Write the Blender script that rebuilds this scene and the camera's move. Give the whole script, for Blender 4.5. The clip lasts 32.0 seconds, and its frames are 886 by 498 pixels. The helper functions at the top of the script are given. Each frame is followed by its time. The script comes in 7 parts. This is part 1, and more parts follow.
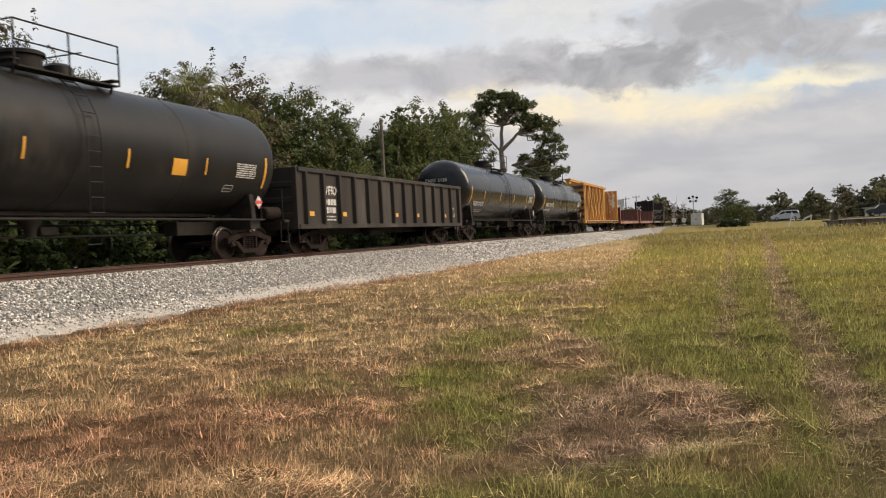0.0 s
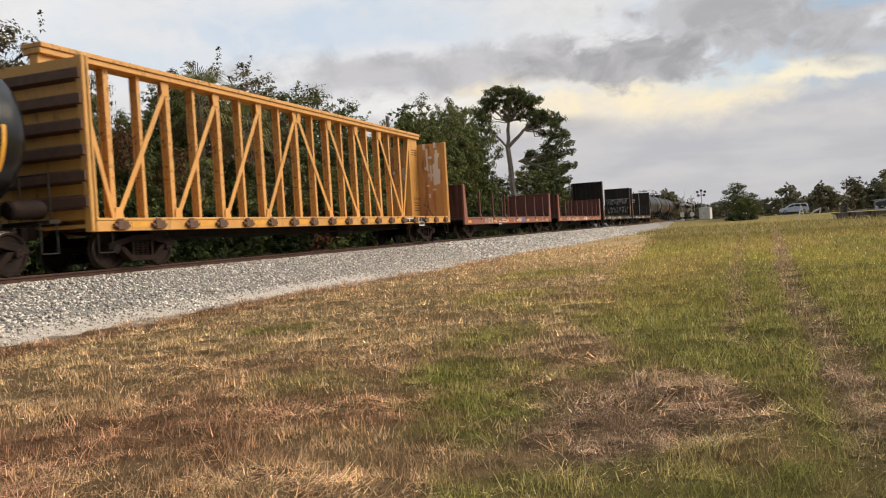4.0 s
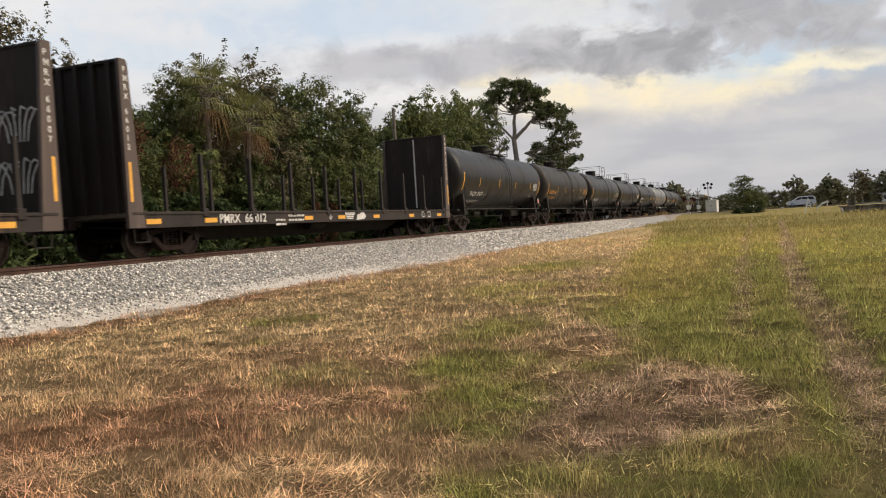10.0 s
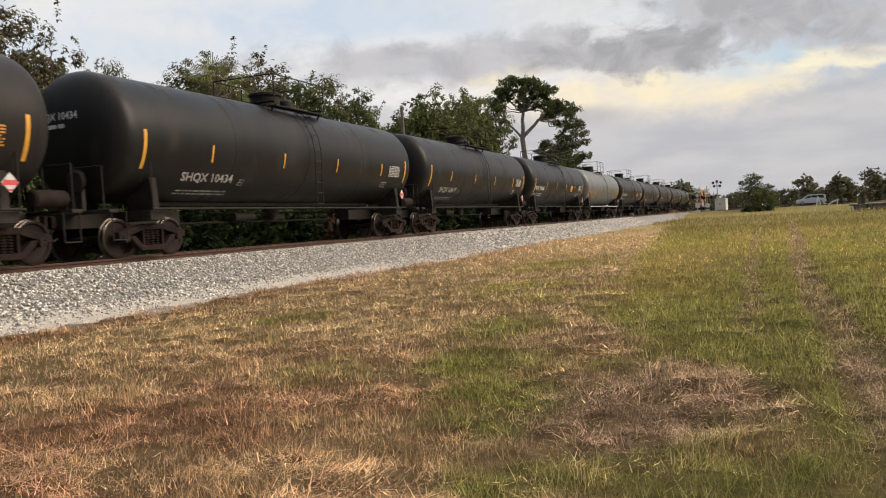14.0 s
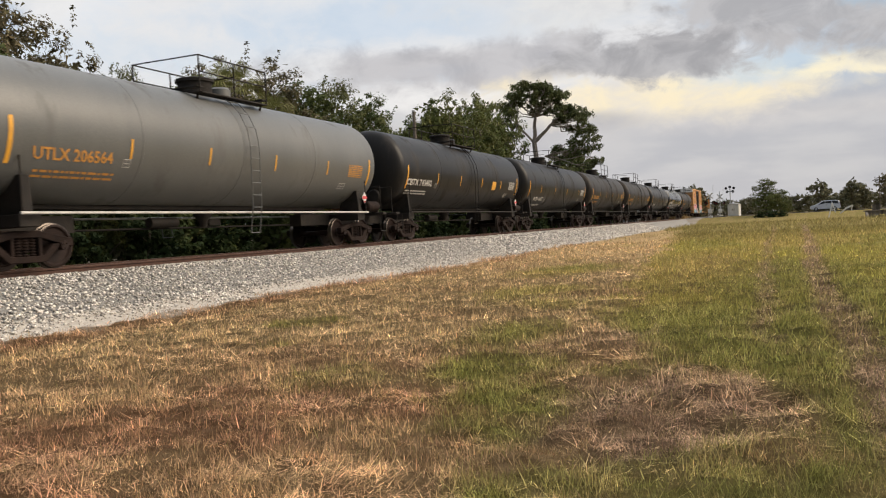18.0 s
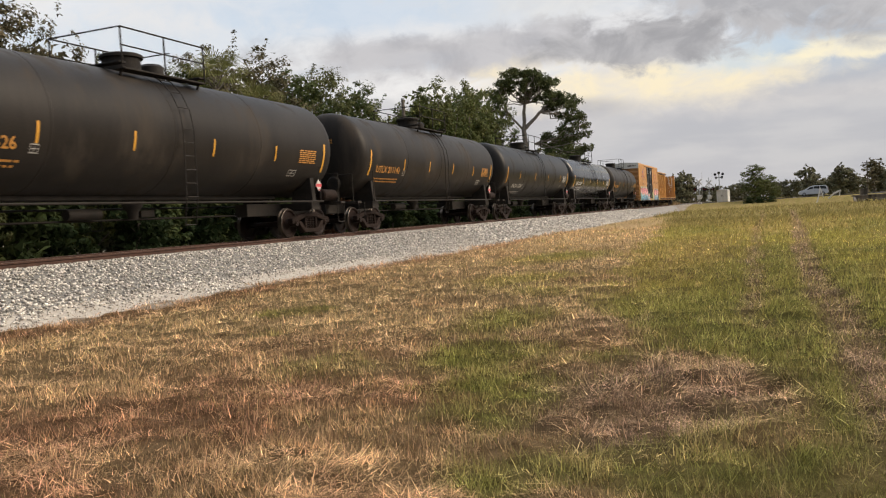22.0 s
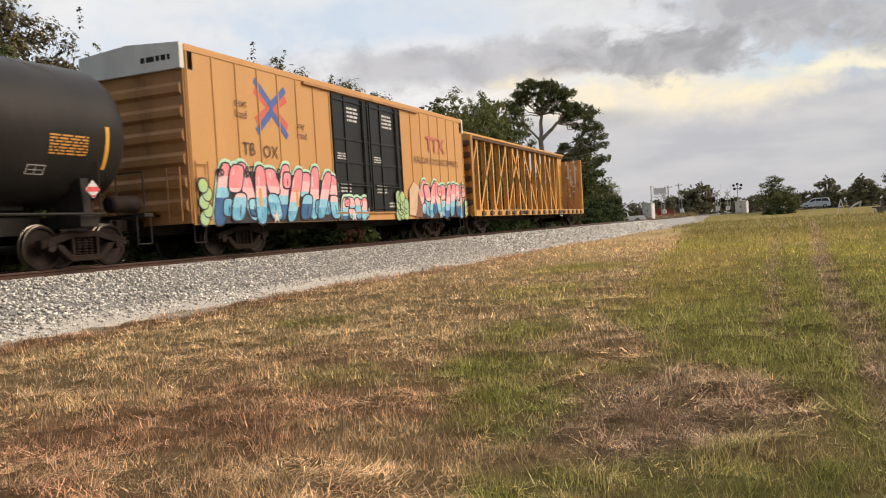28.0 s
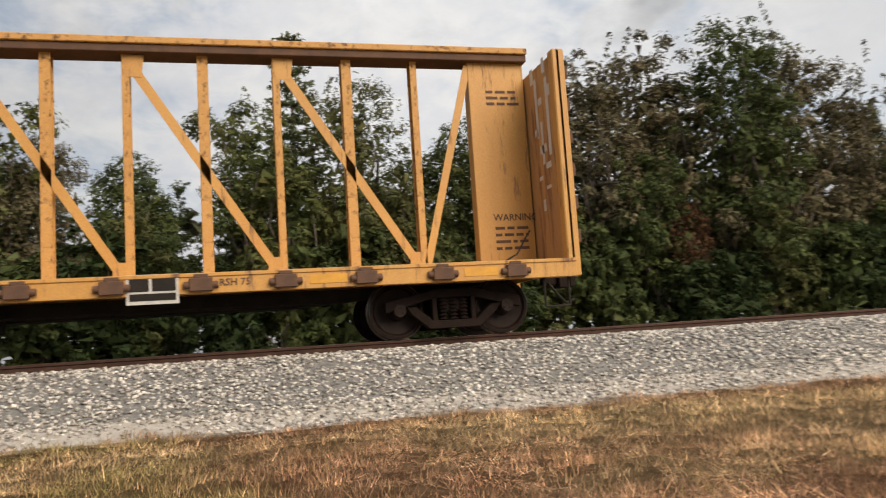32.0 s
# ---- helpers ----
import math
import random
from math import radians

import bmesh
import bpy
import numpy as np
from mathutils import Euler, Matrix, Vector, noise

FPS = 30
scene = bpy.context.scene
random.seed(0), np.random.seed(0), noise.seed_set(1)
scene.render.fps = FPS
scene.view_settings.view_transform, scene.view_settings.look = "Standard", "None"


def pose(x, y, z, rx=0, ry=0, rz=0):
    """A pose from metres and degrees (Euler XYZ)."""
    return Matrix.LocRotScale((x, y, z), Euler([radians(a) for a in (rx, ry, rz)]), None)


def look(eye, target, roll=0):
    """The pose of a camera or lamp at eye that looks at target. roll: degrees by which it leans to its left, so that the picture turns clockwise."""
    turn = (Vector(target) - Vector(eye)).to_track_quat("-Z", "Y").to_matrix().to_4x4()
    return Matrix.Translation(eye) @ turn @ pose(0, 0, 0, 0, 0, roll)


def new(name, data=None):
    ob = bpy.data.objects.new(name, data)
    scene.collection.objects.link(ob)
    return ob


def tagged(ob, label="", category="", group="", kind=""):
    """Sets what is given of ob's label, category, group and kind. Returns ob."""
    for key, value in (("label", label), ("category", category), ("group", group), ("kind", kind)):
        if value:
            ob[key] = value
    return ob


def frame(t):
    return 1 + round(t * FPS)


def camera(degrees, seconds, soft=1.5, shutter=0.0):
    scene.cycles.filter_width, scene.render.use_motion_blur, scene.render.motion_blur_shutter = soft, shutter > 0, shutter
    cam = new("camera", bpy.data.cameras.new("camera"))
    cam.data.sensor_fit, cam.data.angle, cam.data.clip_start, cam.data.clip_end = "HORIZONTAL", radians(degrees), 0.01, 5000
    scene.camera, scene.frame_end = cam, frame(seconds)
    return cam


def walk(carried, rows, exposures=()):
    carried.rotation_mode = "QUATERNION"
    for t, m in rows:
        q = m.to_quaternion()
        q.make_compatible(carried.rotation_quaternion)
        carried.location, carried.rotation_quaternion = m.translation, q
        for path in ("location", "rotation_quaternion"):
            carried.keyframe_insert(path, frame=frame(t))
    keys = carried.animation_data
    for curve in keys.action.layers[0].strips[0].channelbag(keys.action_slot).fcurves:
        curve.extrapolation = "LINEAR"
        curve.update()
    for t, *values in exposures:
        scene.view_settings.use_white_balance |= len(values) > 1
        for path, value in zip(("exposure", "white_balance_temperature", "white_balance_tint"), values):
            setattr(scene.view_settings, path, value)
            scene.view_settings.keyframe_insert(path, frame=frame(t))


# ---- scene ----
# camera: held at 1.3 m beside the line, turning; a step towards the track at the very end
cam = camera(57.47, 32.0, soft=1.15, shutter=0.14)
EYE = (0.0, 0.0, 1.3)
VIEW = [
    (0, 19.84, -0.96, 2.88), (0.5, 19.85, -0.93, 2.77), (1, 20.00, -0.92, 2.80), (1.5, 20.21, -0.92, 2.90),
    (2, 20.35, -0.87, 2.96), (2.5, 20.39, -0.73, 3.13), (4.5, 20.33, -1.27, 3.56), (5, 20.21, -1.28, 3.67),
    (5.5, 19.97, -1.29, 3.75), (6, 19.81, -1.45, 3.53), (6.5, 19.80, -1.46, 3.40), (7, 20.06, -1.39, 3.46),
    (7.5, 20.37, -1.37, 3.35), (8, 20.44, -1.40, 3.25), (8.5, 20.49, -1.35, 3.35), (9, 20.63, -1.42, 3.33),
    (9.5, 20.80, -1.54, 3.44), (10, 20.79, -1.68, 3.37), (10.5, 20.60, -1.68, 3.10), (11, 20.82, -1.63, 3.29),
    (11.5, 20.93, -1.60, 3.37), (12, 20.70, -1.68, 3.11), (12.5, 20.38, -2.09, 2.99), (13, 20.56, -2.24, 3.13),
    (13.5, 20.80, -2.06, 3.24), (14, 21.37, -1.79, 3.30), (14.5, 21.80, -1.71, 3.22), (16.5, 21.93, -1.64, 3.31),
    (17, 22.04, -1.63, 3.22), (17.5, 22.13, -1.58, 3.17), (18, 22.19, -1.41, 3.10), (18.5, 22.09, -1.26, 3.01),
    (19, 21.96, -1.41, 2.99), (19.5, 21.82, -1.61, 2.98), (20, 21.68, -1.89, 3.25), (20.5, 21.51, -2.20, 3.38),
    (21, 21.41, -2.26, 3.45), (21.5, 21.43, -2.29, 3.52), (22, 21.49, -2.29, 3.56), (22.5, 21.56, -2.30, 3.65),
    (23, 21.58, -2.28, 3.75), (23.5, 21.55, -2.09, 3.60), (24, 21.76, -2.30, 3.91), (24.5, 21.89, -2.61, 3.96),
    (25, 21.81, -2.42, 3.69), (25.5, 21.75, -2.13, 3.60), (27.5, 22.51, -1.73, 3.62), (28, 22.67, -1.46, 3.44),
    (28.5, 23.18, -1.21, 3.38), (29, 25.16, -0.94, 3.72), (29.5, 29.42, -0.03, 4.18), (30, 33.38, 0.82, 4.06),
    (30.5, 36.88, 1.13, 3.71), (31, 44.32, 1.87, 3.73), (31.5, 55.98, 3.33, 4.38), (32, 75.2, 6.3, 3.77),
]
STEP = {32: (-1.0, 0.88, 0.92)}
walk(cam, [(t, pose(*STEP.get(t, EYE), 90 + p, r, y)) for t, y, p, r in VIEW], [(0, 0.0), (24, 0.0), (25, 0.14), (28, 0.05), (29, -0.1), (31, -0.18), (32, -0.2)])

# ---- the plan ----
XC = -14.52          # centre line of the track
ZR = 0.935           # top of rail
HALF = 0.7525        # rail centre from the track's centre


def travelled(t):
    """Metres that the train has moved by t seconds; it slows a little."""
    return 15.6 * t - 0.0475 * t * t


# ---- world, sun ----
world = bpy.data.worlds.new("evening_sky")
scene.world = world
world.use_nodes = True


def sky_nodes():
    nt = world.node_tree
    nt.nodes.clear()
    N, L = nt.nodes.new, nt.links.new

    def op(kind, a, b=None, clamp=False):
        n = N("ShaderNodeMath")
        n.operation, n.use_clamp = kind, clamp
        for i, v in enumerate((a, b)):
            if v is None:
                continue
            if isinstance(v, (int, float)):
                n.inputs[i].default_value = v
            else:
                L(v, n.inputs[i])
        return n.outputs[0]

    def ramp(v, a, b):
        n = N("ShaderNodeMapRange")
        n.interpolation_type = "SMOOTHSTEP"
        L(v, n.inputs[0])
        n.inputs[1].default_value, n.inputs[2].default_value = a, b
        return n.outputs[0]

    def blend(f, a, b):
        n = N("ShaderNodeMix")
        n.data_type = "RGBA"
        if isinstance(f, (int, float)):
            n.inputs[0].default_value = f
        else:
            L(f, n.inputs[0])
        for i, v in ((6, a), (7, b)):
            if isinstance(v, tuple):
                n.inputs[i].default_value = (*v, 1)
            else:
                L(v, n.inputs[i])
        return n.outputs[2]

    def cloud(vec, scale, detail, rough, warp, stretch):
        m = N("ShaderNodeMapping")
        m.inputs["Scale"].default_value = stretch
        m.inputs["Location"].default_value = (3.1, 7.7, 1.3)
        L(vec, m.inputs[0])
        n = N("ShaderNodeTexNoise")
        n.inputs["Scale"].default_value = scale
        n.inputs["Detail"].default_value = detail
        n.inputs["Roughness"].default_value = rough
        n.inputs["Distortion"].default_value = warp
        L(m.outputs[0], n.inputs["Vector"])
        return n.outputs[0]

    tc = N("ShaderNodeTexCoord")
    vec = tc.outputs["Generated"]
    sp = N("ShaderNodeSeparateXYZ")
    L(vec, sp.inputs[0])
    x, y, z = sp.outputs
    up = op("MAXIMUM", z, 0.0)
    sky = N("ShaderNodeTexSky")
    sky.sky_type, sky.sun_disc = "NISHITA", False
    sky.sun_elevation, sky.sun_rotation = radians(35), radians(63)
    dim = N("ShaderNodeVectorMath")
    dim.operation = "SCALE"
    L(sky.outputs[0], dim.inputs[0])
    dim.inputs["Scale"].default_value = 0.10
    clear = blend(0.55, dim.outputs[0], (0.50, 0.63, 0.80))
    # right of the track's line, in radians, and height
    side = op("ARCTAN2", x, y)
    # thin high cloud with blue between
    thin = ramp(cloud(vec, 2.6, 10, 0.56, 0.2, (1.0, 1.0, 2.6)), 0.42, 0.57)
    base = blend(thin, clear, (0.80, 0.80, 0.81))
    # loose grey banks all round, thinner where the shaped clouds lie
    n1 = op("ADD", op("MULTIPLY", cloud(vec, 3.4, 4, 0.5, 0.1, (1.0, 1.0, 2.6)), 0.6), op("MULTIPLY", cloud(vec, 8.5, 12, 0.55, 0.2, (1.0, 1.0, 1.9)), 0.4))
    front = op("MULTIPLY", ramp(side, -0.95, -0.55), ramp(up, 0.42, 0.28))
    bank = op("MULTIPLY", ramp(n1, 0.52, 0.60), op("ADD", op("MULTIPLY", front, -0.85), 0.85))
    base = blend(op("MULTIPLY", bank, ramp(up, 0.10, 0.20)), base, blend(ramp(n1, 0.54, 0.68), (0.70, 0.695, 0.69), (0.45, 0.45, 0.46)))
    # the even grey low down
    base = blend(op("MULTIPLY", ramp(up, 0.19, 0.11), 0.92), base, blend(ramp(cloud(vec, 9.0, 6, 0.5, 0.2, (1.0, 1.0, 4.0)), 0.35, 0.65), (0.62, 0.60, 0.60), (0.53, 0.52, 0.54)))
    # cloud masses of their own ahead: place to the right of the line, height, half width, half height, softness, cover, light and dark tone
    rag = op("ADD", op("MULTIPLY", op("SUBTRACT", cloud(vec, 7.0, 3, 0.5, 0.3, (1.0, 1.0, 2.4)), 0.5), 1.9), op("MULTIPLY", op("SUBTRACT", cloud(vec, 24.0, 10, 0.62, 0.4, (1.0, 1.0, 1.5)), 0.5), 1.9))
    curl = ramp(cloud(vec, 15.0, 10, 0.6, 0.6, (1.0, 1.0, 1.6)), 0.36, 0.64)

    def mass(base, az, el, ra, re, soft, cover_, a, b):
        d = op("ADD", op("POWER", op("MULTIPLY", op("SUBTRACT", side, az), 1.0 / ra), 2.0), op("POWER", op("MULTIPLY", op("SUBTRACT", up, el), 1.0 / re), 2.0))
        d = op("ADD", op("SQRT", d), rag)
        return blend(op("MULTIPLY", ramp(d, 1.0 + soft, 1.0 - soft), cover_), base, blend(curl, a, b))

    for row in ((-1.45, 0.26, 0.42, 0.20, 0.9, 0.95, (1.0, 0.98, 0.95), (0.88, 0.88, 0.90)),
                (-0.40, 0.250, 0.24, 0.028, 0.7, 0.8, (0.56, 0.67, 0.80), (0.62, 0.71, 0.82)),
                (-0.72, 0.215, 0.16, 0.020, 0.8, 0.6, (0.58, 0.69, 0.81), (0.70, 0.76, 0.83)),
                (-0.20, 0.262, 0.15, 0.035, 0.6, 0.8, (0.82, 0.80, 0.77), (0.72, 0.71, 0.71)),
                (-0.37, 0.166, 0.20, 0.020, 0.7, 0.9, (0.90, 0.88, 0.86), (0.80, 0.77, 0.76)),
                (-0.33, 0.196, 0.23, 0.024, 0.5, 0.85, (0.56, 0.545, 0.56), (0.45, 0.44, 0.46)),
                (-0.10, 0.146, 0.17, 0.026, 0.6, 0.95, (1.0, 0.87, 0.62), (0.86, 0.79, 0.68)),
                (0.00, 0.165, 0.09, 0.018, 0.5, 0.75, (0.58, 0.69, 0.79), (0.80, 0.82, 0.82)),
                (0.10, 0.155, 0.07, 0.012, 0.4, 0.95, (1.0, 0.90, 0.66), (0.84, 0.80, 0.70)),
                (0.06, 0.222, 0.19, 0.040, 0.4, 0.95, (0.56, 0.55, 0.56), (0.43, 0.425, 0.44)),
                (0.19, 0.178, 0.10, 0.022, 0.5, 0.9, (0.54, 0.53, 0.54), (0.42, 0.415, 0.43)),
                (-0.105, 0.187, 0.10, 0.027, 0.3, 0.95, (0.52, 0.51, 0.52), (0.37, 0.365, 0.38)),
                (0.145, 0.226, 0.05, 0.014, 0.5, 0.8, (0.34, 0.53, 0.70), (0.42, 0.58, 0.72)),
                (-0.19, 0.120, 0.035, 0.010, 0.6, 0.6, (0.50, 0.49, 0.50), (0.46, 0.45, 0.47)),
                (0.04, 0.108, 0.20, 0.012, 0.8, 0.5, (0.74, 0.70, 0.67), (0.60, 0.58, 0.58))):
        base = mass(base, *row)
    # cloud light grows towards the zenith
    rise = op("ADD", op("MULTIPLY", ramp(up, 0.30, 0.85), 0.75), 1.0)
    # the evening side lies ahead; the sky behind is duller
    rise = op("MULTIPLY", rise, op("ADD", op("MULTIPLY", ramp(y, -0.8, 0.35), 0.42), 0.58))
    gain = N("ShaderNodeVectorMath")
    gain.operation = "SCALE"
    L(base, gain.inputs[0])
    L(rise, gain.inputs["Scale"])
    base = gain.outputs[0]
    bg = N("ShaderNodeBackground")
    L(base, bg.inputs[0])
    bg.inputs[1].default_value = 1.0
    out = N("ShaderNodeOutputWorld")
    L(bg.outputs[0], out.inputs[0])


sky_nodes()
sun = new("sun", bpy.data.lights.new("sun", "SUN"))
sun.data.energy, sun.data.angle, sun.data.color = 4.0, radians(40), (1.0, 0.82, 0.62)
sun.matrix_world = look((44, 22, 34), (0, 0, 0))


# ---- materials ----
def tint(name, a, b, scale=4.0, rough=0.6, metal=0.0, bump=0.2, fine=60.0, dirt=None, dirt_scale=1.2, dirt_cut=0.55,
         streak=False, spread=0.0, island=False, leaf=0.0, attr=""):
    """A procedural surface: two tones in large noise, fine grain with relief, dirt or rust of its own shape."""
    m = bpy.data.materials.new(name)
    m.use_nodes = True
    nt = m.node_tree
    nt.nodes.clear()
    N, L = nt.nodes.new, nt.links.new
    tc = N("ShaderNodeTexCoord")
    src = tc.outputs["Object"]
    if streak:
        mp = N("ShaderNodeMapping")
        mp.inputs["Scale"].default_value = (1, 1, 0.18)
        L(src, mp.inputs[0])
        src = mp.outputs[0]

    def noise_at(sc, detail=5, rgh=0.6, vec=None):
        n = N("ShaderNodeTexNoise")
        n.inputs["Scale"].default_value, n.inputs["Detail"].default_value, n.inputs["Roughness"].default_value = sc, detail, rgh
        L(vec or tc.outputs["Object"], n.inputs["Vector"])
        return n.outputs[0]

    def mix(f, c0, c1, kind="MIX"):
        n = N("ShaderNodeMix")
        n.data_type, n.blend_type = "RGBA", kind
        if isinstance(f, float):
            n.inputs[0].default_value = f
        else:
            L(f, n.inputs[0])
        for i, c in ((6, c0), (7, c1)):
            if isinstance(c, tuple):
                n.inputs[i].default_value = (*c, 1)
            else:
                L(c, n.inputs[i])
        return n.outputs[2]

    def band(v, lo, hi):
        n = N("ShaderNodeMapRange")
        L(v, n.inputs[0])
        n.inputs[1].default_value, n.inputs[2].default_value = lo, hi
        return n.outputs[0]

    if attr:
        at = N("ShaderNodeAttribute")
        at.attribute_name = attr
        col = mix(band(noise_at(scale), 0.35, 0.65), at.outputs["Color"], mix(1.0, at.outputs["Color"], a, "MULTIPLY"))
    else:
        col = mix(band(noise_at(scale, vec=src), 0.35, 0.65), a, b)
    if spread:
        if island:
            rnd = N("ShaderNodeNewGeometry").outputs["Random Per Island"]
        else:
            rnd = N("ShaderNodeObjectInfo").outputs["Random"]
        hs = N("ShaderNodeHueSaturation")
        v = N("ShaderNodeMapRange")
        L(rnd, v.inputs[0])
        v.inputs[3].default_value, v.inputs[4].default_value = 1 - spread, 1 + spread
        L(v.outputs[0], hs.inputs["Value"])
        if island:
            u = N("ShaderNodeMapRange")
            fr = N("ShaderNodeMath")
            fr.operation = "FRACT"
            mu = N("ShaderNodeMath")
            mu.operation = "MULTIPLY"
            mu.inputs[1].default_value = 7.31
            L(rnd, mu.inputs[0])
            L(mu.outputs[0], fr.inputs[0])
            L(fr.outputs[0], u.inputs[0])
            u.inputs[3].default_value, u.inputs[4].default_value = 0.5 - spread * 0.05, 0.5 + spread * 0.03
            L(u.outputs[0], hs.inputs["Hue"])
        L(col, hs.inputs["Color"])
        col = hs.outputs[0]
    grain = noise_at(fine, 4, 0.65)
    col = mix(0.35, col, mix(band(grain, 0.3, 0.7), (0.55, 0.55, 0.55), (1.3, 1.3, 1.3)), "MULTIPLY")
    rough_out = None
    if dirt:
        mask = band(noise_at(dirt_scale, 8, 0.68, src), dirt_cut, dirt_cut + 0.12)
        col = mix(mask, col, dirt)
        rough_out = band(mask, 0, 1)
    bs = N("ShaderNodeBsdfPrincipled")
    L(col, bs.inputs["Base Color"])
    bs.inputs["Metallic"].default_value = metal
    if rough_out is not None:
        r = N("ShaderNodeMapRange")
        L(rough_out, r.inputs[0])
        r.inputs[3].default_value, r.inputs[4].default_value = rough, min(1.0, rough + 0.3)
        L(r.outputs[0], bs.inputs["Roughness"])
    else:
        bs.inputs["Roughness"].default_value = rough
    if bump:
        bp = N("ShaderNodeBump")
        bp.inputs["Strength"].default_value, bp.inputs["Distance"].default_value = bump, 0.02
        L(grain, bp.inputs["Height"])
        L(bp.outputs[0], bs.inputs["Normal"])
    last = bs.outputs[0]
    if leaf:
        bs.inputs["Specular IOR Level"].default_value = 0.08
        tr = N("ShaderNodeBsdfTranslucent")
        L(col, tr.inputs[0])
        ms = N("ShaderNodeMixShader")
        ms.inputs[0].default_value = leaf
        L(last, ms.inputs[1])
        L(tr.outputs[0], ms.inputs[2])
        last = ms.outputs[0]
    out = N("ShaderNodeOutputMaterial")
    L(last, out.inputs[0])
    return m


M = {}
M["ground"] = tint("soil_and_shaded_thatch", (0.50, 0.48, 0.44), (0, 0, 0), 7, 0.95, 0, 1.0, 45, attr="tone")
M["ground"].node_tree.nodes["Principled BSDF"].inputs["Specular IOR Level"].default_value = 0.0
M["blade"] = tint("grass_blades", (0.8, 0.8, 0.75), (0, 0, 0), 3, 0.8, 0, 0.0, 25, attr="tone", spread=0.35, island=True, leaf=0.25)
M["stone"] = tint("ballast_stone", (0.66, 0.625, 0.565), (0.34, 0.32, 0.285), 9, 0.9, 0, 0.4, 60, spread=0.6, island=True)
M["bed"] = tint("ballast_bed", (0.264, 0.253, 0.231), (0.132, 0.127, 0.116), 16, 0.95, 0, 1.0, 26)
M["far_bed"] = tint("far_ballast", (0.30, 0.285, 0.26), (0.20, 0.19, 0.175), 1.5, 0.95, 0, 0.3, 8)
M["dust"] = tint("pale_ballast_dust", (0.5, 0.46, 0.4), (0.36, 0.325, 0.28), 7, 0.95, 0, 0.6, 40)
M["rail"] = tint("rusted_rail_steel", (0.085, 0.040, 0.026), (0.055, 0.028, 0.02), 6, 0.85, 0.1, 0.3, 50)
M["railhead"] = tint("worn_bright_steel", (0.42, 0.38, 0.34), (0.30, 0.26, 0.22), 3, 0.32, 0.9, 0.05, 40)
M["tie"] = tint("creosoted_timber", (0.08, 0.06, 0.045), (0.14, 0.115, 0.09), 8, 0.9, 0, 0.5, 40)
M["black"] = tint("black_tank_paint", (0.0125, 0.012, 0.012), (0.018, 0.0172, 0.0165), 1.3, 0.40, 0, 0.05, 30, (0.032, 0.029, 0.026), 0.9, 0.56, True)
M["black_new"] = tint("fresh_black_tank_paint", (0.009, 0.0093, 0.0105), (0.013, 0.0133, 0.0145), 1.0, 0.22, 0, 0.02, 30, (0.020, 0.0195, 0.019), 0.7, 0.62, True)
M["brownblack"] = tint("rust_dusted_black_paint", (0.02, 0.0178, 0.0165), (0.028, 0.0245, 0.0218), 1.3, 0.45, 0, 0.06, 30, (0.048, 0.040, 0.033), 0.9, 0.55, True)
M["grey"] = tint("faded_grey_tank_paint", (0.100, 0.103, 0.100), (0.118, 0.120, 0.115), 1.1, 0.42, 0, 0.03, 30, (0.090, 0.090, 0.085), 0.9, 0.58, True)
M["frame"] = tint("dirty_black_steel", (0.020, 0.018, 0.0165), (0.034, 0.029, 0.025), 3, 0.7, 0.1, 0.3, 40)
M["truck"] = tint("rust_brown_cast_steel", (0.014, 0.0095, 0.008), (0.026, 0.0165, 0.0135), 4, 0.75, 0.15, 0.35, 45)
M["wheel"] = tint("brown_wheel_steel", (0.017, 0.0105, 0.009), (0.028, 0.0175, 0.0145), 5, 0.5, 0.3, 0.2, 45)
M["tread"] = tint("polished_tread", (0.150, 0.130, 0.113), (0.114, 0.097, 0.085), 4, 0.28, 0.95, 0.0, 40)
M["yellow_mark"] = tint("yellow_reflective_tape", (0.72, 0.36, 0.035), (0.60, 0.30, 0.04), 6, 0.5, 0, 0.0, 50)
M["white_mark"] = tint("white_stencil_paint", (0.62, 0.61, 0.58), (0.46, 0.45, 0.43), 5, 0.6, 0, 0.0, 50)
M["orange_mark"] = tint("orange_yellow_stencil_paint", (0.58, 0.27, 0.05), (0.45, 0.22, 0.05), 5, 0.6, 0, 0.0, 50)
M["grey_mark"] = tint("faded_stencil_paint", (0.56, 0.55, 0.52), (0.40, 0.39, 0.37), 5, 0.6, 0, 0.0, 50)
M["red_mark"] = tint("red_placard_print", (0.60, 0.06, 0.07), (0.5, 0.05, 0.06), 6, 0.5, 0, 0, 50)
M["gondola"] = tint("weathered_brown_black_steel", (0.024, 0.0205, 0.018), (0.046, 0.04, 0.0345), 0.7, 0.7, 0, 0.15, 30, (0.088, 0.081, 0.072), 0.8, 0.57, True)
M["beam_yellow"] = tint("worn_yellow_car_paint", (0.6, 0.325, 0.085), (0.53, 0.27, 0.07), 1.6, 0.5, 0, 0.08, 40, (0.15, 0.080, 0.050), 6.0, 0.565, True)
M["scuffed"] = tint("scuffed_yellow_lining", (0.56, 0.33, 0.125), (0.44, 0.245, 0.1), 2.2, 0.7, 0, 0.25, 40, (0.24, 0.12, 0.065), 3.0, 0.5, True)
M["post_yellow"] = tint("rust_edged_yellow_paint", (0.6, 0.325, 0.095), (0.52, 0.27, 0.075), 3.0, 0.6, 0, 0.15, 40, (0.13, 0.065, 0.036), 7.0, 0.535)
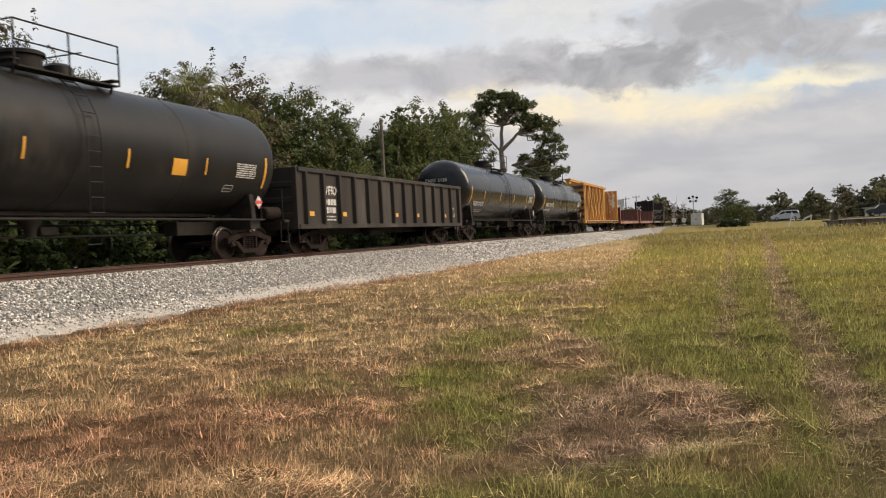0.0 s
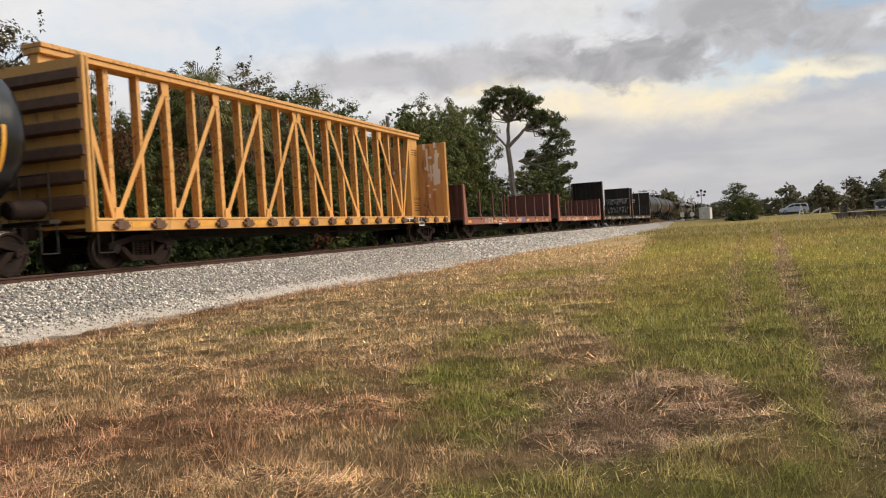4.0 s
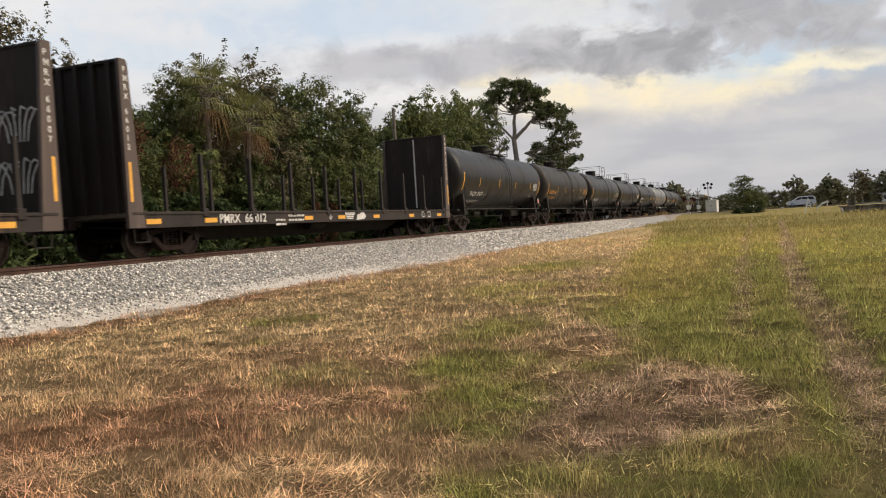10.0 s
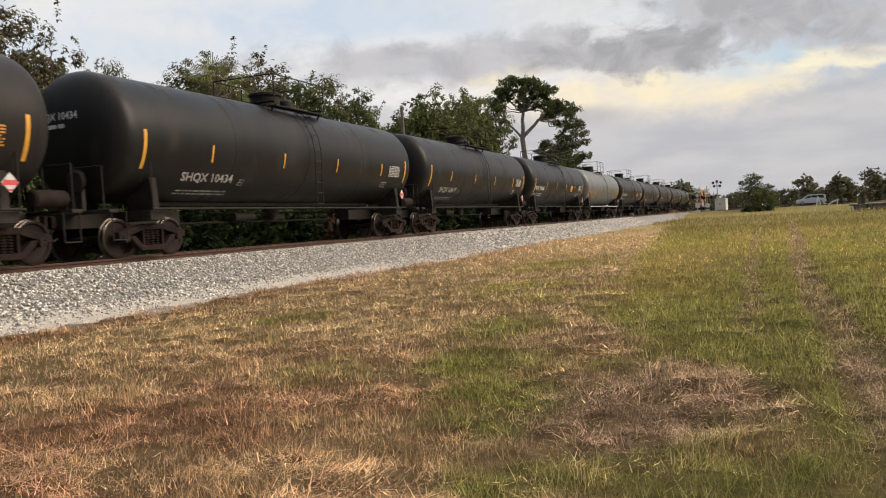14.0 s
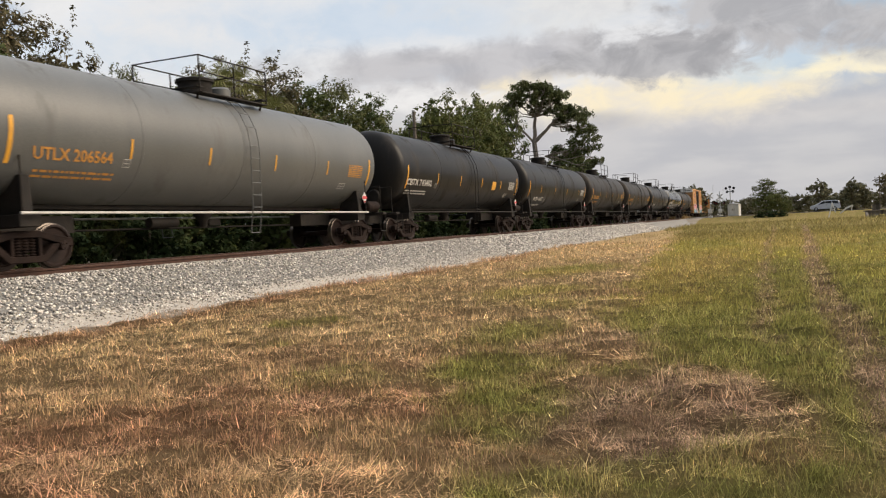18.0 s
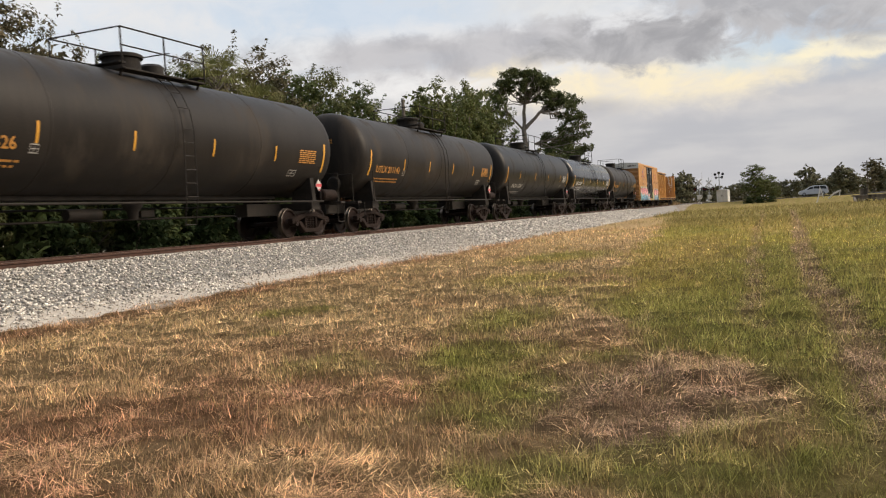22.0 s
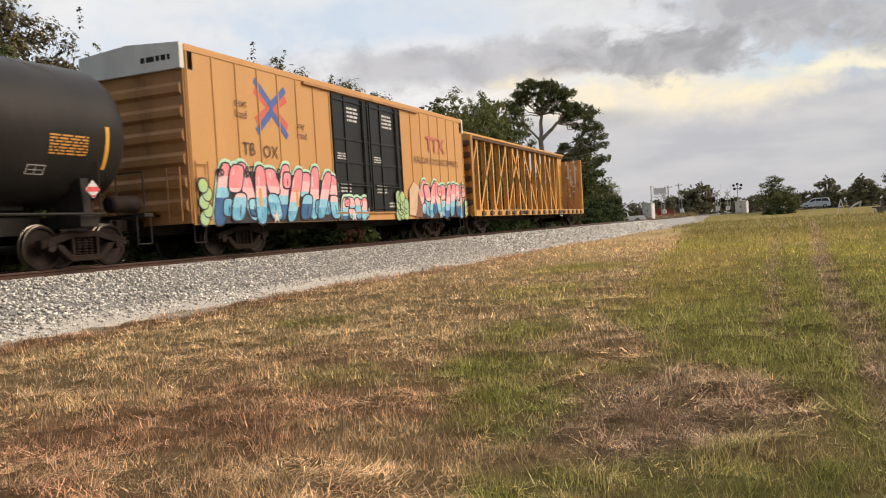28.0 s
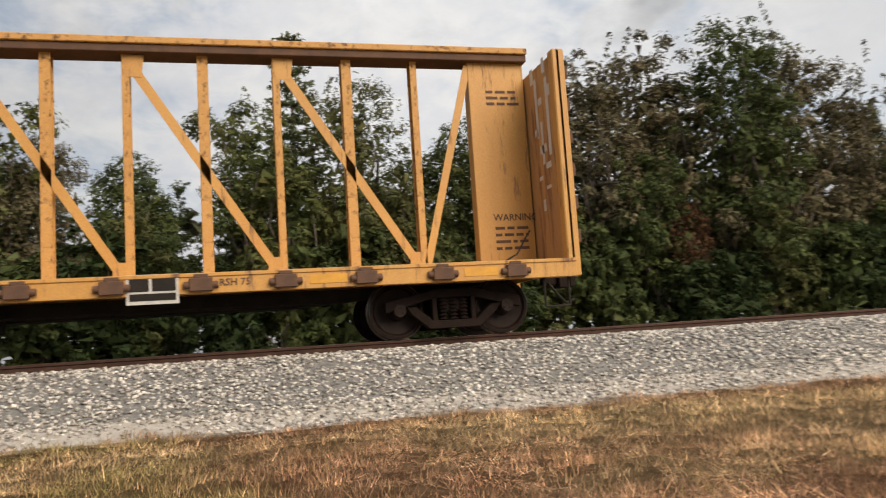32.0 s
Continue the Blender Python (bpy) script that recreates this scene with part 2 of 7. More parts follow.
# rust brown; on the chord web it also paints in the flange's shade
M["beam_dirt"] = tint("rust_and_shade_brown", (0.085, 0.045, 0.028), (0.13, 0.065, 0.036), 4, 0.75, 0, 0.3, 40)
M["flat_red"] = tint("rust_red_car_paint", (0.085, 0.026, 0.018), (0.120, 0.036, 0.023), 1.3, 0.62, 0, 0.15, 40, (0.055, 0.026, 0.02), 1.6, 0.54, True)
M["flat_orange"] = tint("faded_orange_red_paint", (0.245, 0.085, 0.052), (0.185, 0.062, 0.040), 1.3, 0.62, 0, 0.12, 40, (0.10, 0.04, 0.028), 2.6, 0.6)
M["flat_rust"] = tint("rust_browned_steel", (0.050, 0.036, 0.031), (0.078, 0.055, 0.046), 1.8, 0.75, 0, 0.25, 40, (0.11, 0.085, 0.072), 2.2, 0.58, True)
M["flat_black"] = tint("sooty_brown_black_steel", (0.017, 0.0145, 0.0135), (0.03, 0.0245, 0.0215), 1.4, 0.65, 0, 0.2, 40, (0.062, 0.043, 0.036), 1.6, 0.55, True)
M["box"] = tint("tan_orange_boxcar_paint", (0.52, 0.270, 0.088), (0.475, 0.240, 0.077), 0.8, 0.55, 0, 0.05, 40, (0.36, 0.19, 0.075), 1.0, 0.66, True)
M["box_end"] = tint("rusty_tan_end_paint", (0.40, 0.200, 0.068), (0.31, 0.150, 0.056), 1.2, 0.6, 0, 0.1, 40, (0.23, 0.11, 0.05), 1.3, 0.54, True)
M["door_black"] = tint("satin_black_door_paint", (0.012, 0.012, 0.012), (0.018, 0.018, 0.017), 1.5, 0.4, 0, 0.05, 40, (0.035, 0.032, 0.028), 1.4, 0.62, True)
M["pink_light"] = tint("pale_pink_spray_paint", (0.82, 0.48, 0.48), (0.80, 0.42, 0.44), 2.2, 0.5, 0, 0, 30)
M["blue_pale"] = tint("pale_blue_spray_paint", (0.30, 0.56, 0.68), (0.20, 0.46, 0.60), 2.4, 0.5, 0, 0, 30)
M["blue_dark"] = tint("deep_blue_spray_paint", (0.02, 0.08, 0.20), (0.04, 0.14, 0.30), 2.4, 0.5, 0, 0, 30)
M["white"] = tint("weathered_white_paint", (0.66, 0.65, 0.62), (0.56, 0.55, 0.52), 2, 0.6, 0, 0.05, 40, (0.38, 0.36, 0.33), 2.2, 0.64, True)
M["pink"] = tint("pink_spray_paint", (0.74, 0.20, 0.22), (0.72, 0.28, 0.32), 2.2, 0.5, 0, 0, 30)
M["blue"] = tint("blue_spray_paint", (0.05, 0.24, 0.42), (0.22, 0.50, 0.66), 2.4, 0.5, 0, 0, 30)
M["green_spray"] = tint("lime_spray_paint", (0.40, 0.52, 0.16), (0.30, 0.48, 0.30), 2.4, 0.5, 0, 0, 30)
M["spray_tan"] = tint("tan_spray_paint", (0.62, 0.44, 0.28), (0.54, 0.37, 0.24), 2.4, 0.5, 0, 0, 30)
M["spray_brown"] = tint("brown_spray_paint", (0.24, 0.09, 0.055), (0.18, 0.07, 0.045), 2.4, 0.5, 0, 0, 30)
M["mint"] = tint("mint_spray_paint", (0.36, 0.62, 0.44), (0.5, 0.7, 0.55), 2.4, 0.5, 0, 0, 30)
M["ink"] = tint("black_spray_paint", (0.018, 0.015, 0.02), (0.03, 0.022, 0.03), 3, 0.5, 0, 0, 30)
M["logo_red"] = tint("red_logo_paint", (0.55, 0.10, 0.06), (0.48, 0.09, 0.055), 3, 0.55, 0, 0, 40)
M["logo_blue"] = tint("blue_logo_paint", (0.06, 0.11, 0.32), (0.05, 0.09, 0.27), 3, 0.55, 0, 0, 40)
M["logo_faded"] = tint("faded_red_logo_paint", (0.42, 0.11, 0.09), (0.46, 0.15, 0.10), 5, 0.6, 0, 0, 40)
M["bark"] = tint("grey_brown_bark", (0.10, 0.08, 0.062), (0.17, 0.145, 0.12), 5, 0.9, 0, 0.8, 24)
M["pine_bark"] = tint("pale_pine_bark", (0.20, 0.165, 0.135), (0.30, 0.26, 0.22), 5, 0.9, 0, 0.8, 20)
M["leaf_dark"] = tint("dark_green_leaves", (0.058, 0.082, 0.03), (0.1, 0.122, 0.044), 0.7, 0.6, 0, 0, 3, spread=0.42, island=True, leaf=0.25)
M["leaf_olive"] = tint("olive_brown_leaves", (0.078, 0.092, 0.036), (0.13, 0.134, 0.052), 0.7, 0.6, 0, 0, 3, spread=0.42, island=True, leaf=0.25)
M["leaf_deep"] = tint("deep_green_shrub_leaves", (0.028, 0.046, 0.0175), (0.052, 0.074, 0.027), 0.7, 0.6, 0, 0, 3, spread=0.42, island=True, leaf=0.25)
# green leaves with distance haze mixed into their colour
M["leaf_far"] = tint("haze_tinted_green_leaves", (0.125, 0.130, 0.078), (0.195, 0.185, 0.112), 0.7, 0.7, 0, 0, 3, spread=0.5, island=True, leaf=0.25)
M["leaf_mid"] = tint("green_leaves", (0.075, 0.104, 0.034), (0.145, 0.152, 0.055), 0.7, 0.6, 0, 0, 3, spread=0.42, island=True, leaf=0.25)
M["leaf_grey"] = tint("grey_olive_leaves", (0.128, 0.119, 0.066), (0.169, 0.144, 0.084), 0.9, 0.7, 0, 0, 12, spread=0.5, island=True, leaf=0.2)
M["leaf_brown"] = tint("dead_brown_leaves", (0.085, 0.045, 0.024), (0.12, 0.065, 0.034), 0.9, 0.8, 0, 0, 12, spread=0.5, island=True, leaf=0.2)
M["leaf_pine"] = tint("pine_needles", (0.068, 0.092, 0.036), (0.115, 0.125, 0.055), 0.9, 0.65, 0, 0, 12, spread=0.5, island=True, leaf=0.2)
M["frond"] = tint("olive_palm_fronds", (0.135, 0.15, 0.052), (0.205, 0.2, 0.078), 0.9, 0.6, 0, 0, 12, spread=0.4, island=True, leaf=0.2)
M["frond_dead"] = tint("dry_tan_fronds", (0.20, 0.125, 0.06), (0.14, 0.085, 0.042), 0.9, 0.8, 0, 0, 12, spread=0.4, island=True, leaf=0.2)
for m, gloss in (("black", 0.16), ("black_new", 0.42), ("brownblack", 0.12), ("door_black", 0.2), ("frame", 0.15), ("truck", 0.12), ("wheel", 0.2), ("flat_black", 0.2), ("gondola", 0.2)):
    M[m].node_tree.nodes["Principled BSDF"].inputs["Specular IOR Level"].default_value = gloss
M["asphalt"] = tint("worn_asphalt", (0.16, 0.155, 0.145), (0.24, 0.23, 0.21), 1.5, 0.9, 0, 0.4, 40)
M["concrete"] = tint("stained_concrete", (0.20, 0.175, 0.145), (0.12, 0.10, 0.085), 1.2, 0.9, 0, 0.4, 30, (0.05, 0.045, 0.038), 0.9, 0.48, True)
M["silver"] = tint("silver_car_paint", (0.46, 0.47, 0.49), (0.42, 0.43, 0.45), 1, 0.3, 0.5, 0, 40)
M["glass"] = tint("dark_car_glass", (0.02, 0.024, 0.028), (0.03, 0.034, 0.04), 1, 0.1, 0, 0, 40)
M["car_black"] = tint("black_car_paint", (0.015, 0.015, 0.016), (0.02, 0.02, 0.022), 1, 0.25, 0, 0, 40)
M["rubber"] = tint("tyre_rubber", (0.02, 0.02, 0.02), (0.03, 0.03, 0.03), 4, 0.85, 0, 0.2, 40)
M["galv"] = tint("galvanised_steel", (0.40, 0.41, 0.42), (0.32, 0.33, 0.34), 4, 0.5, 0.5, 0.05, 40)
M["lamp_red"] = tint("dark_red_signal_glass", (0.12, 0.012, 0.012), (0.10, 0.01, 0.01), 4, 0.25, 0, 0, 40)
M["flower"] = tint("red_blossom_leaves", (0.32, 0.045, 0.035), (0.22, 0.04, 0.03), 1, 0.7, 0, 0, 12, spread=0.4, island=True, leaf=0.2)
M["dry_grass"] = tint("dry_tall_grass", (0.36, 0.27, 0.14), (0.28, 0.20, 0.10), 1, 0.85, 0, 0, 12, spread=0.4, island=True, leaf=0.2)


# ---- mesh tools ----
class Shape:
    """Gathers corners and faces for one mesh."""

    def __init__(self):
        self.v, self.f = [], []

    def add(self, verts, faces, m=None):
        k = len(self.v)
        self.v += [tuple(m @ Vector(p)) for p in verts] if m is not None else [tuple(p) for p in verts]
        self.f += [[k + i for i in f] for f in faces]
        return self

    def box(self, x0, x1, y0, y1, z0, z1, m=None):
        p = [(x, y, z) for x in (x0, x1) for y in (y0, y1) for z in (z0, z1)]
        return self.add(p, [(0, 1, 3, 2), (4, 6, 7, 5), (0, 4, 5, 1), (2, 3, 7, 6), (0, 2, 6, 4), (1, 5, 7, 3)], m)

    def beam(self, a, b, w, h=None, up=(0, 0, 1)):
        """A bar of section w by h from a to b."""
        a, b = Vector(a), Vector(b)
        h = h or w
        d = (b - a)
        n = d.length
        d.normalize()
        s = d.cross(Vector(up))
        if s.length < 1e-4:
            s = d.cross(Vector((1, 0, 0)))
        s.normalize()
        u = s.cross(d)
        m = Matrix((s, d, u)).transposed().to_4x4()
        m.translation = a
        return self.box(-w / 2, w / 2, 0, n, -h / 2, h / 2, m)

    def rod(self, a, b, r, n=8, r2=None):
        a, b = Vector(a), Vector(b)
        q = (b - a).to_track_quat("Z", "Y").to_matrix()
        r2 = r if r2 is None else r2
        k = len(self.v)
        for p, rr in ((a, r), (b, r2)):
            for i in range(n):
                t = 2 * math.pi * i / n
                self.v.append(tuple(p + q @ Vector((rr * math.cos(t), rr * math.sin(t), 0))))
        self.f += [[k + i, k + (i + 1) % n, k + n + (i + 1) % n, k + n + i] for i in range(n)]
        self.f += [list(range(k + n - 1, k - 1, -1)), list(range(k + n, k + 2 * n))]
        return self

    def path(self, pts, r, n=6):
        for a, b in zip(pts, pts[1:]):
            self.rod(a, b, r, n)
        return self

    def lathe(self, prof, axis="y", n=32, at=(0, 0, 0)):
        """prof: (along, radius) from end to end, turned about the axis."""
        k = len(self.v)
        for s, r in prof:
            for i in range(n):
                t = 2 * math.pi * i / n
                c, d = max(r, 1e-4) * math.cos(t), max(r, 1e-4) * math.sin(t)
                p = {"y": (c, s, d), "x": (s, c, d), "z": (c, d, s)}[axis]
                self.v.append(tuple(p[j] + at[j] for j in range(3)))
        for a in range(len(prof) - 1):
            for i in range(n):
                j = (i + 1) % n
                q = [k + a * n + i, k + a * n + j, k + a * n + n + j, k + a * n + n + i]
                self.f.append(q if axis == "x" or axis == "z" else q[::-1])
        return self

    def prism(self, poly, x0, x1, axis="x"):
        """A flat outline (two coordinates) pushed from x0 to x1."""
        n = len(poly)
        put = {"x": lambda s, p: (s, p[0], p[1]), "y": lambda s, p: (p[0], s, p[1]), "z": lambda s, p: (p[0], p[1], s)}[axis]
        k = len(self.v)
        self.v += [put(x0, p) for p in poly] + [put(x1, p) for p in poly]
        self.f += [[k + i, k + (i + 1) % n, k + n + (i + 1) % n, k + n + i] for i in range(n)]
        self.f += [list(range(k + n - 1, k - 1, -1)), list(range(k + n, k + 2 * n))]
        return self


def mesh_of(name, shape, material, bevel=0.0, smooth=35):
    me = bpy.data.meshes.new(name)
    me.from_pydata(shape.v, [], shape.f)
    bm = bmesh.new()
    bm.from_mesh(me)
    bmesh.ops.recalc_face_normals(bm, faces=bm.faces)
    if bevel:
        bmesh.ops.bevel(bm, geom=bm.edges[:], offset=bevel, segments=1, affect="EDGES", clamp_overlap=True)
    bm.to_mesh(me)
    bm.free()
    if smooth:
        me.polygons.foreach_set("use_smooth", [True] * len(me.polygons))
        me.set_sharp_from_angle(angle=radians(smooth))
    me.materials.append(M[material])
    return me


MESHES = {}


def kept(key, make):
    if key not in MESHES:
        MESHES[key] = make()
    return MESHES[key]


def part(name, shape, material, parent, label="", at=None, bevel=0.0, smooth=35, key=None):
    """One mesh object under a thing or a part. With a key, alike parts share the mesh."""
    if callable(shape):
        me = kept(key or name, lambda: mesh_of(name, shape(), material, bevel, smooth))
    elif isinstance(shape, Shape):
        me = mesh_of(name, shape, material, bevel, smooth)
    else:
        me = shape
    ob = new(name, me)
    ob.parent = parent
    if at is not None:
        ob.matrix_basis = at if isinstance(at, Matrix) else Matrix.Translation(at)
    if label:
        tagged(ob, label)
    return ob


def thing(name, label, category, group="", kind="", at=None):
    ob = new(name)
    ob.empty_display_size = 0.3
    if at is not None:
        ob.matrix_basis = at
    return tagged(ob, label, category, group, kind)


def soup(name, verts, size, material, tone=None):
    """A mesh out of loose triangles or quads: verts is (n, size, 3)."""
    n = len(verts)
    me = bpy.data.meshes.new(name)
    me.vertices.add(n * size)
    me.vertices.foreach_set("co", np.asarray(verts, np.float32).ravel())
    me.loops.add(n * size)
    me.loops.foreach_set("vertex_index", np.arange(n * size, dtype=np.int32))
    me.polygons.add(n)
    me.polygons.foreach_set("loop_start", np.arange(0, n * size, size, dtype=np.int32))
    me.polygons.foreach_set("loop_total", np.full(n, size, np.int32))
    me.update(calc_edges=True)
    if tone is not None:
        at = me.color_attributes.new("tone", "FLOAT_COLOR", "POINT")
        c = np.ones((n * size, 4), np.float32)
        c[:, :3] = np.repeat(tone, size, axis=0)
        at.data.foreach_set("color", c.ravel())
    me.materials.append(M[material])
    return me


GLYPHS = {}


def lettering(text, height, bold=0.018):
    """Flat outlines of a line of writing: corners (along, up) and faces, from the built-in font."""
    if (text, bold) not in GLYPHS:
        cu = bpy.data.curves.new("writing", "FONT")
        cu.body, cu.size, cu.resolution_u, cu.offset = text, 1.0, 2, bold
        ob = bpy.data.objects.new("writing", cu)
        scene.collection.objects.link(ob)
        bpy.context.view_layer.update()
        me = bpy.data.meshes.new_from_object(ob.evaluated_get(bpy.context.evaluated_depsgraph_get()))
        GLYPHS[text, bold] = ([(v.co.x, v.co.y) for v in me.vertices], [list(p.vertices) for p in me.polygons])
        bpy.data.objects.remove(ob)
        bpy.data.meshes.remove(me)
    v, f = GLYPHS[text, bold]
    k = height / 0.7
    return [(x * k, y * k) for x, y in v], f


# ---- ground ----
def hash_noise(x, y, scale, seed):
    """Smooth value noise in the plane, 0 to 1."""
    rng = np.random.RandomState(seed)
    g = rng.rand(256, 256)
    x, y = np.asarray(x) / scale, np.asarray(y) / scale
    i, j = np.floor(x).astype(int), np.floor(y).astype(int)
    u, v = x - i, y - j
    u, v = u * u * (3 - 2 * u), v * v * (3 - 2 * v)
    a, b = g[i % 256, j % 256], g[(i + 1) % 256, j % 256]
    c, d = g[i % 256, (j + 1) % 256], g[(i + 1) % 256, (j + 1) % 256]
    return (a * (1 - u) + b * u) * (1 - v) + (c * (1 - u) + d * u) * v


def step(v, a, b):
    t = np.clip((v - a) / (b - a), 0, 1)
    return t * t * (3 - 2 * t)


def blob(x, y, cx, cy, rx, ry, soft=0.5):
    return 1 - step(np.hypot((x - cx) / rx, (y - cy) / ry), 1 - soft, 1 + soft)


def rut_x(y, k):
    """The two wheel tracks in the meadow."""
    if k == 0:
        return np.interp(y, (3, 12, 18, 33, 61), (-0.14, -0.14, -0.17, -0.20, 0.10))
    return np.interp(y, (3, 4.7, 5.8, 7.5, 9.5, 11.2, 20, 41, 70), (0.62, 0.66, 0.70, 0.78, 0.76, 0.68, 0.86, 1.5, 2.3))


def cover(x, y):
    """How green, how dead, how red the turf is at a place, and two noises."""
    n1 = hash_noise(x, y, 0.9, 1)
    n2 = hash_noise(x, y, 0.16, 2)
    n3 = hash_noise(x + 40, y, 3.0, 3)
    wob = (n1 - 0.5) * 1.1 + (hash_noise(x, y, 0.3, 4) - 0.5) * 0.9
    edge = np.interp(y, (2, 4.5, 6.6, 7.6, 9, 11, 14, 20, 32, 42, 64, 90), (0.10, 0.10, 0.0, -1.2, -1.6, -2.1, -2.4, -3.0, -3.9, -4.7, -6.5, -11))
    green = step(x - edge + wob * (0.35 + 0.02 * y), -0.35, 0.35)
    for cx, cy, rx, ry, g in ((-2.9, 9.4, 0.5, 0.9, 0.8), (-2.4, 7.2, 0.55, 0.9, 0.95), (-1.85, 6.0, 0.55, 0.65, 0.95), (-1.65, 5.1, 0.4, 0.5, 0.85), (-5.1, 21.4, 1.3, 2.6, 0.8), (-4.2, 15.0, 1.0, 1.1, 0.6),
                              (-6.7, 10.6, 0.45, 0.4, 0.75), (-0.62, 4.55, 0.35, 0.32, 0.85), (-1.05, 3.9, 0.45, 0.3, 0.85), (-0.95, 5.9, 0.30, 0.30, 0.75), (-0.3, 5.2, 0.2, 0.25, 0.6), (-3.4, 12.5, 0.7, 0.6, 0.5),
                              (-5.6, 8.3, 0.3, 0.25, 0.6), (-4.0, 6.6, 0.25, 0.2, 0.5), (-1.2, 6.9, 0.4, 0.25, 0.7), (-0.35, 3.95, 0.75, 0.40, 0.85), (-0.5, 6.4, 0.25, 0.22, 0.7), (-0.15, 4.75, 0.22, 0.3, 0.7)):
        green = np.maximum(green, blob(x + wob * 0.25, y + wob * 0.5, cx, cy, rx, ry) * g)
    green = np.maximum(green, step(n3 + n1 * 0.5, 0.95, 1.25) * 0.35)
    green = green * (0.45 + 0.9 * n2)
    dead = blob(x + wob * 0.3, y + wob * 0.5, -0.72, 5.75, 0.80, 1.25, 0.35) * (0.45 + 0.9 * hash_noise(x, y, 0.3, 17))
    dead = np.maximum(dead, blob(x + wob * 0.3, y + wob, -1.75, 8.3, 0.5, 0.7) * 0.55)
    dead = np.maximum(dead, blob(x, y + wob, 1.05, 6.6, 0.35, 0.9) * 0.8)
    dead = np.maximum(dead, blob(x, y + wob, 3.4, 27, 0.8, 0.9) * 0.9)
    for k in (0, 1):
        r = 1 - step(np.abs(x - rut_x(y, k) + (n1 - 0.5) * 0.22 + (n2 - 0.5) * 0.16), (0.06, 0.12)[k], (0.22, 0.32)[k])
        dead = np.maximum(dead, r * (0.75, 1.0)[k] * step(y, (8, 3)[k], (10, 6)[k]) * (1 - step(y, 60, 95)) * (0.6 + n1 * 0.6))
    near = (1 - step(np.hypot(x, y), 5.2, 10.5)) * (1 - 0.8 * step(x, -2.0, -0.9))
    red = near * (0.35 + 0.8 * step(hash_noise(x, y, 1.1, 5) + hash_noise(x, y, 0.3, 6) * 0.6, 0.4, 1.1)) + 0.3 * step(hash_noise(x, y, 1.6, 7), 0.5, 0.9) + blob(x, y, -10.2, 10, 0.8, 30, 0.6) * 0.7
    return np.clip(green, 0, 1), np.clip(dead, 0, 1), np.clip(red, 0, 1), n1, n2


STRAW, REDDISH = np.array((0.59, 0.430, 0.235)), np.array((0.43, 0.245, 0.145))
GREEN, LIME, DEAD = np.array((0.290, 0.292, 0.086)), np.array((0.49, 0.435, 0.110)), np.array((0.40, 0.275, 0.185))
SERE, MEADOW = np.array((0.56, 0.405, 0.160)), np.array((0.255, 0.225, 0.085))


def turf_tone(x, y, shade=1.0):
    green, dead, red, n1, n2 = cover(x, y)
    c = STRAW * (0.80 + 0.4 * n2[:, None])
    c = c + (REDDISH - c) * (red * 0.85)[:, None]
    g = GREEN + (LIME - GREEN) * (step(hash_noise(x, y, 2.2, 9), 0.25, 0.7) * step(y, 6, 13))[:, None]
    sere = np.maximum(blob(x, y, -1.9, 22, 1.3, 9, 0.6) * 0.8, step(hash_noise(x, y * 0.5, 2.4, 19), 0.45, 0.75) * step(y, 9, 14) * 0.6)
    sere = np.maximum(sere, 0.75 * step(hash_noise(x, y, 9.0, 20), 0.35, 0.7) * step(y, 26, 45))
    g = g + (SERE - g) * sere[:, None]
    g = g + (MEADOW * (0.75 + 0.5 * hash_noise(x * 0.3, y, 6.0, 23))[:, None] - g) * (0.85 * step(y, 28, 60))[:, None]
    c = c + (g - c) * (green * 0.92)[:, None]
    c = c + (DEAD - c) * (dead * 0.9)[:, None]
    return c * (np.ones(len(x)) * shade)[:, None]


def ground_z(x, y):
    z = (hash_noise(x, y, 3.1, 11) - 0.5) * 0.07 + (hash_noise(x, y, 0.8, 12) - 0.5) * 0.05 + (hash_noise(x, y, 0.24, 13) - 0.5) * 0.075 * (1 + blob(x, y, -0.7, 5.7, 0.9, 1.4))
    for k in (0, 1):
        z = z - 0.05 * (1 - step(np.abs(x - rut_x(y, k)), 0.12, 0.38)) * step(y, 4, 8) * (1 - step(y, 60, 90))
    # the bank that carries the road over the crossing, and the ditch before it
    z = z + 0.82 * step(y, 118, 136)
    z = z - 0.75 * blob(x, y, 20, 112, 14, 6, 0.4)
    return z


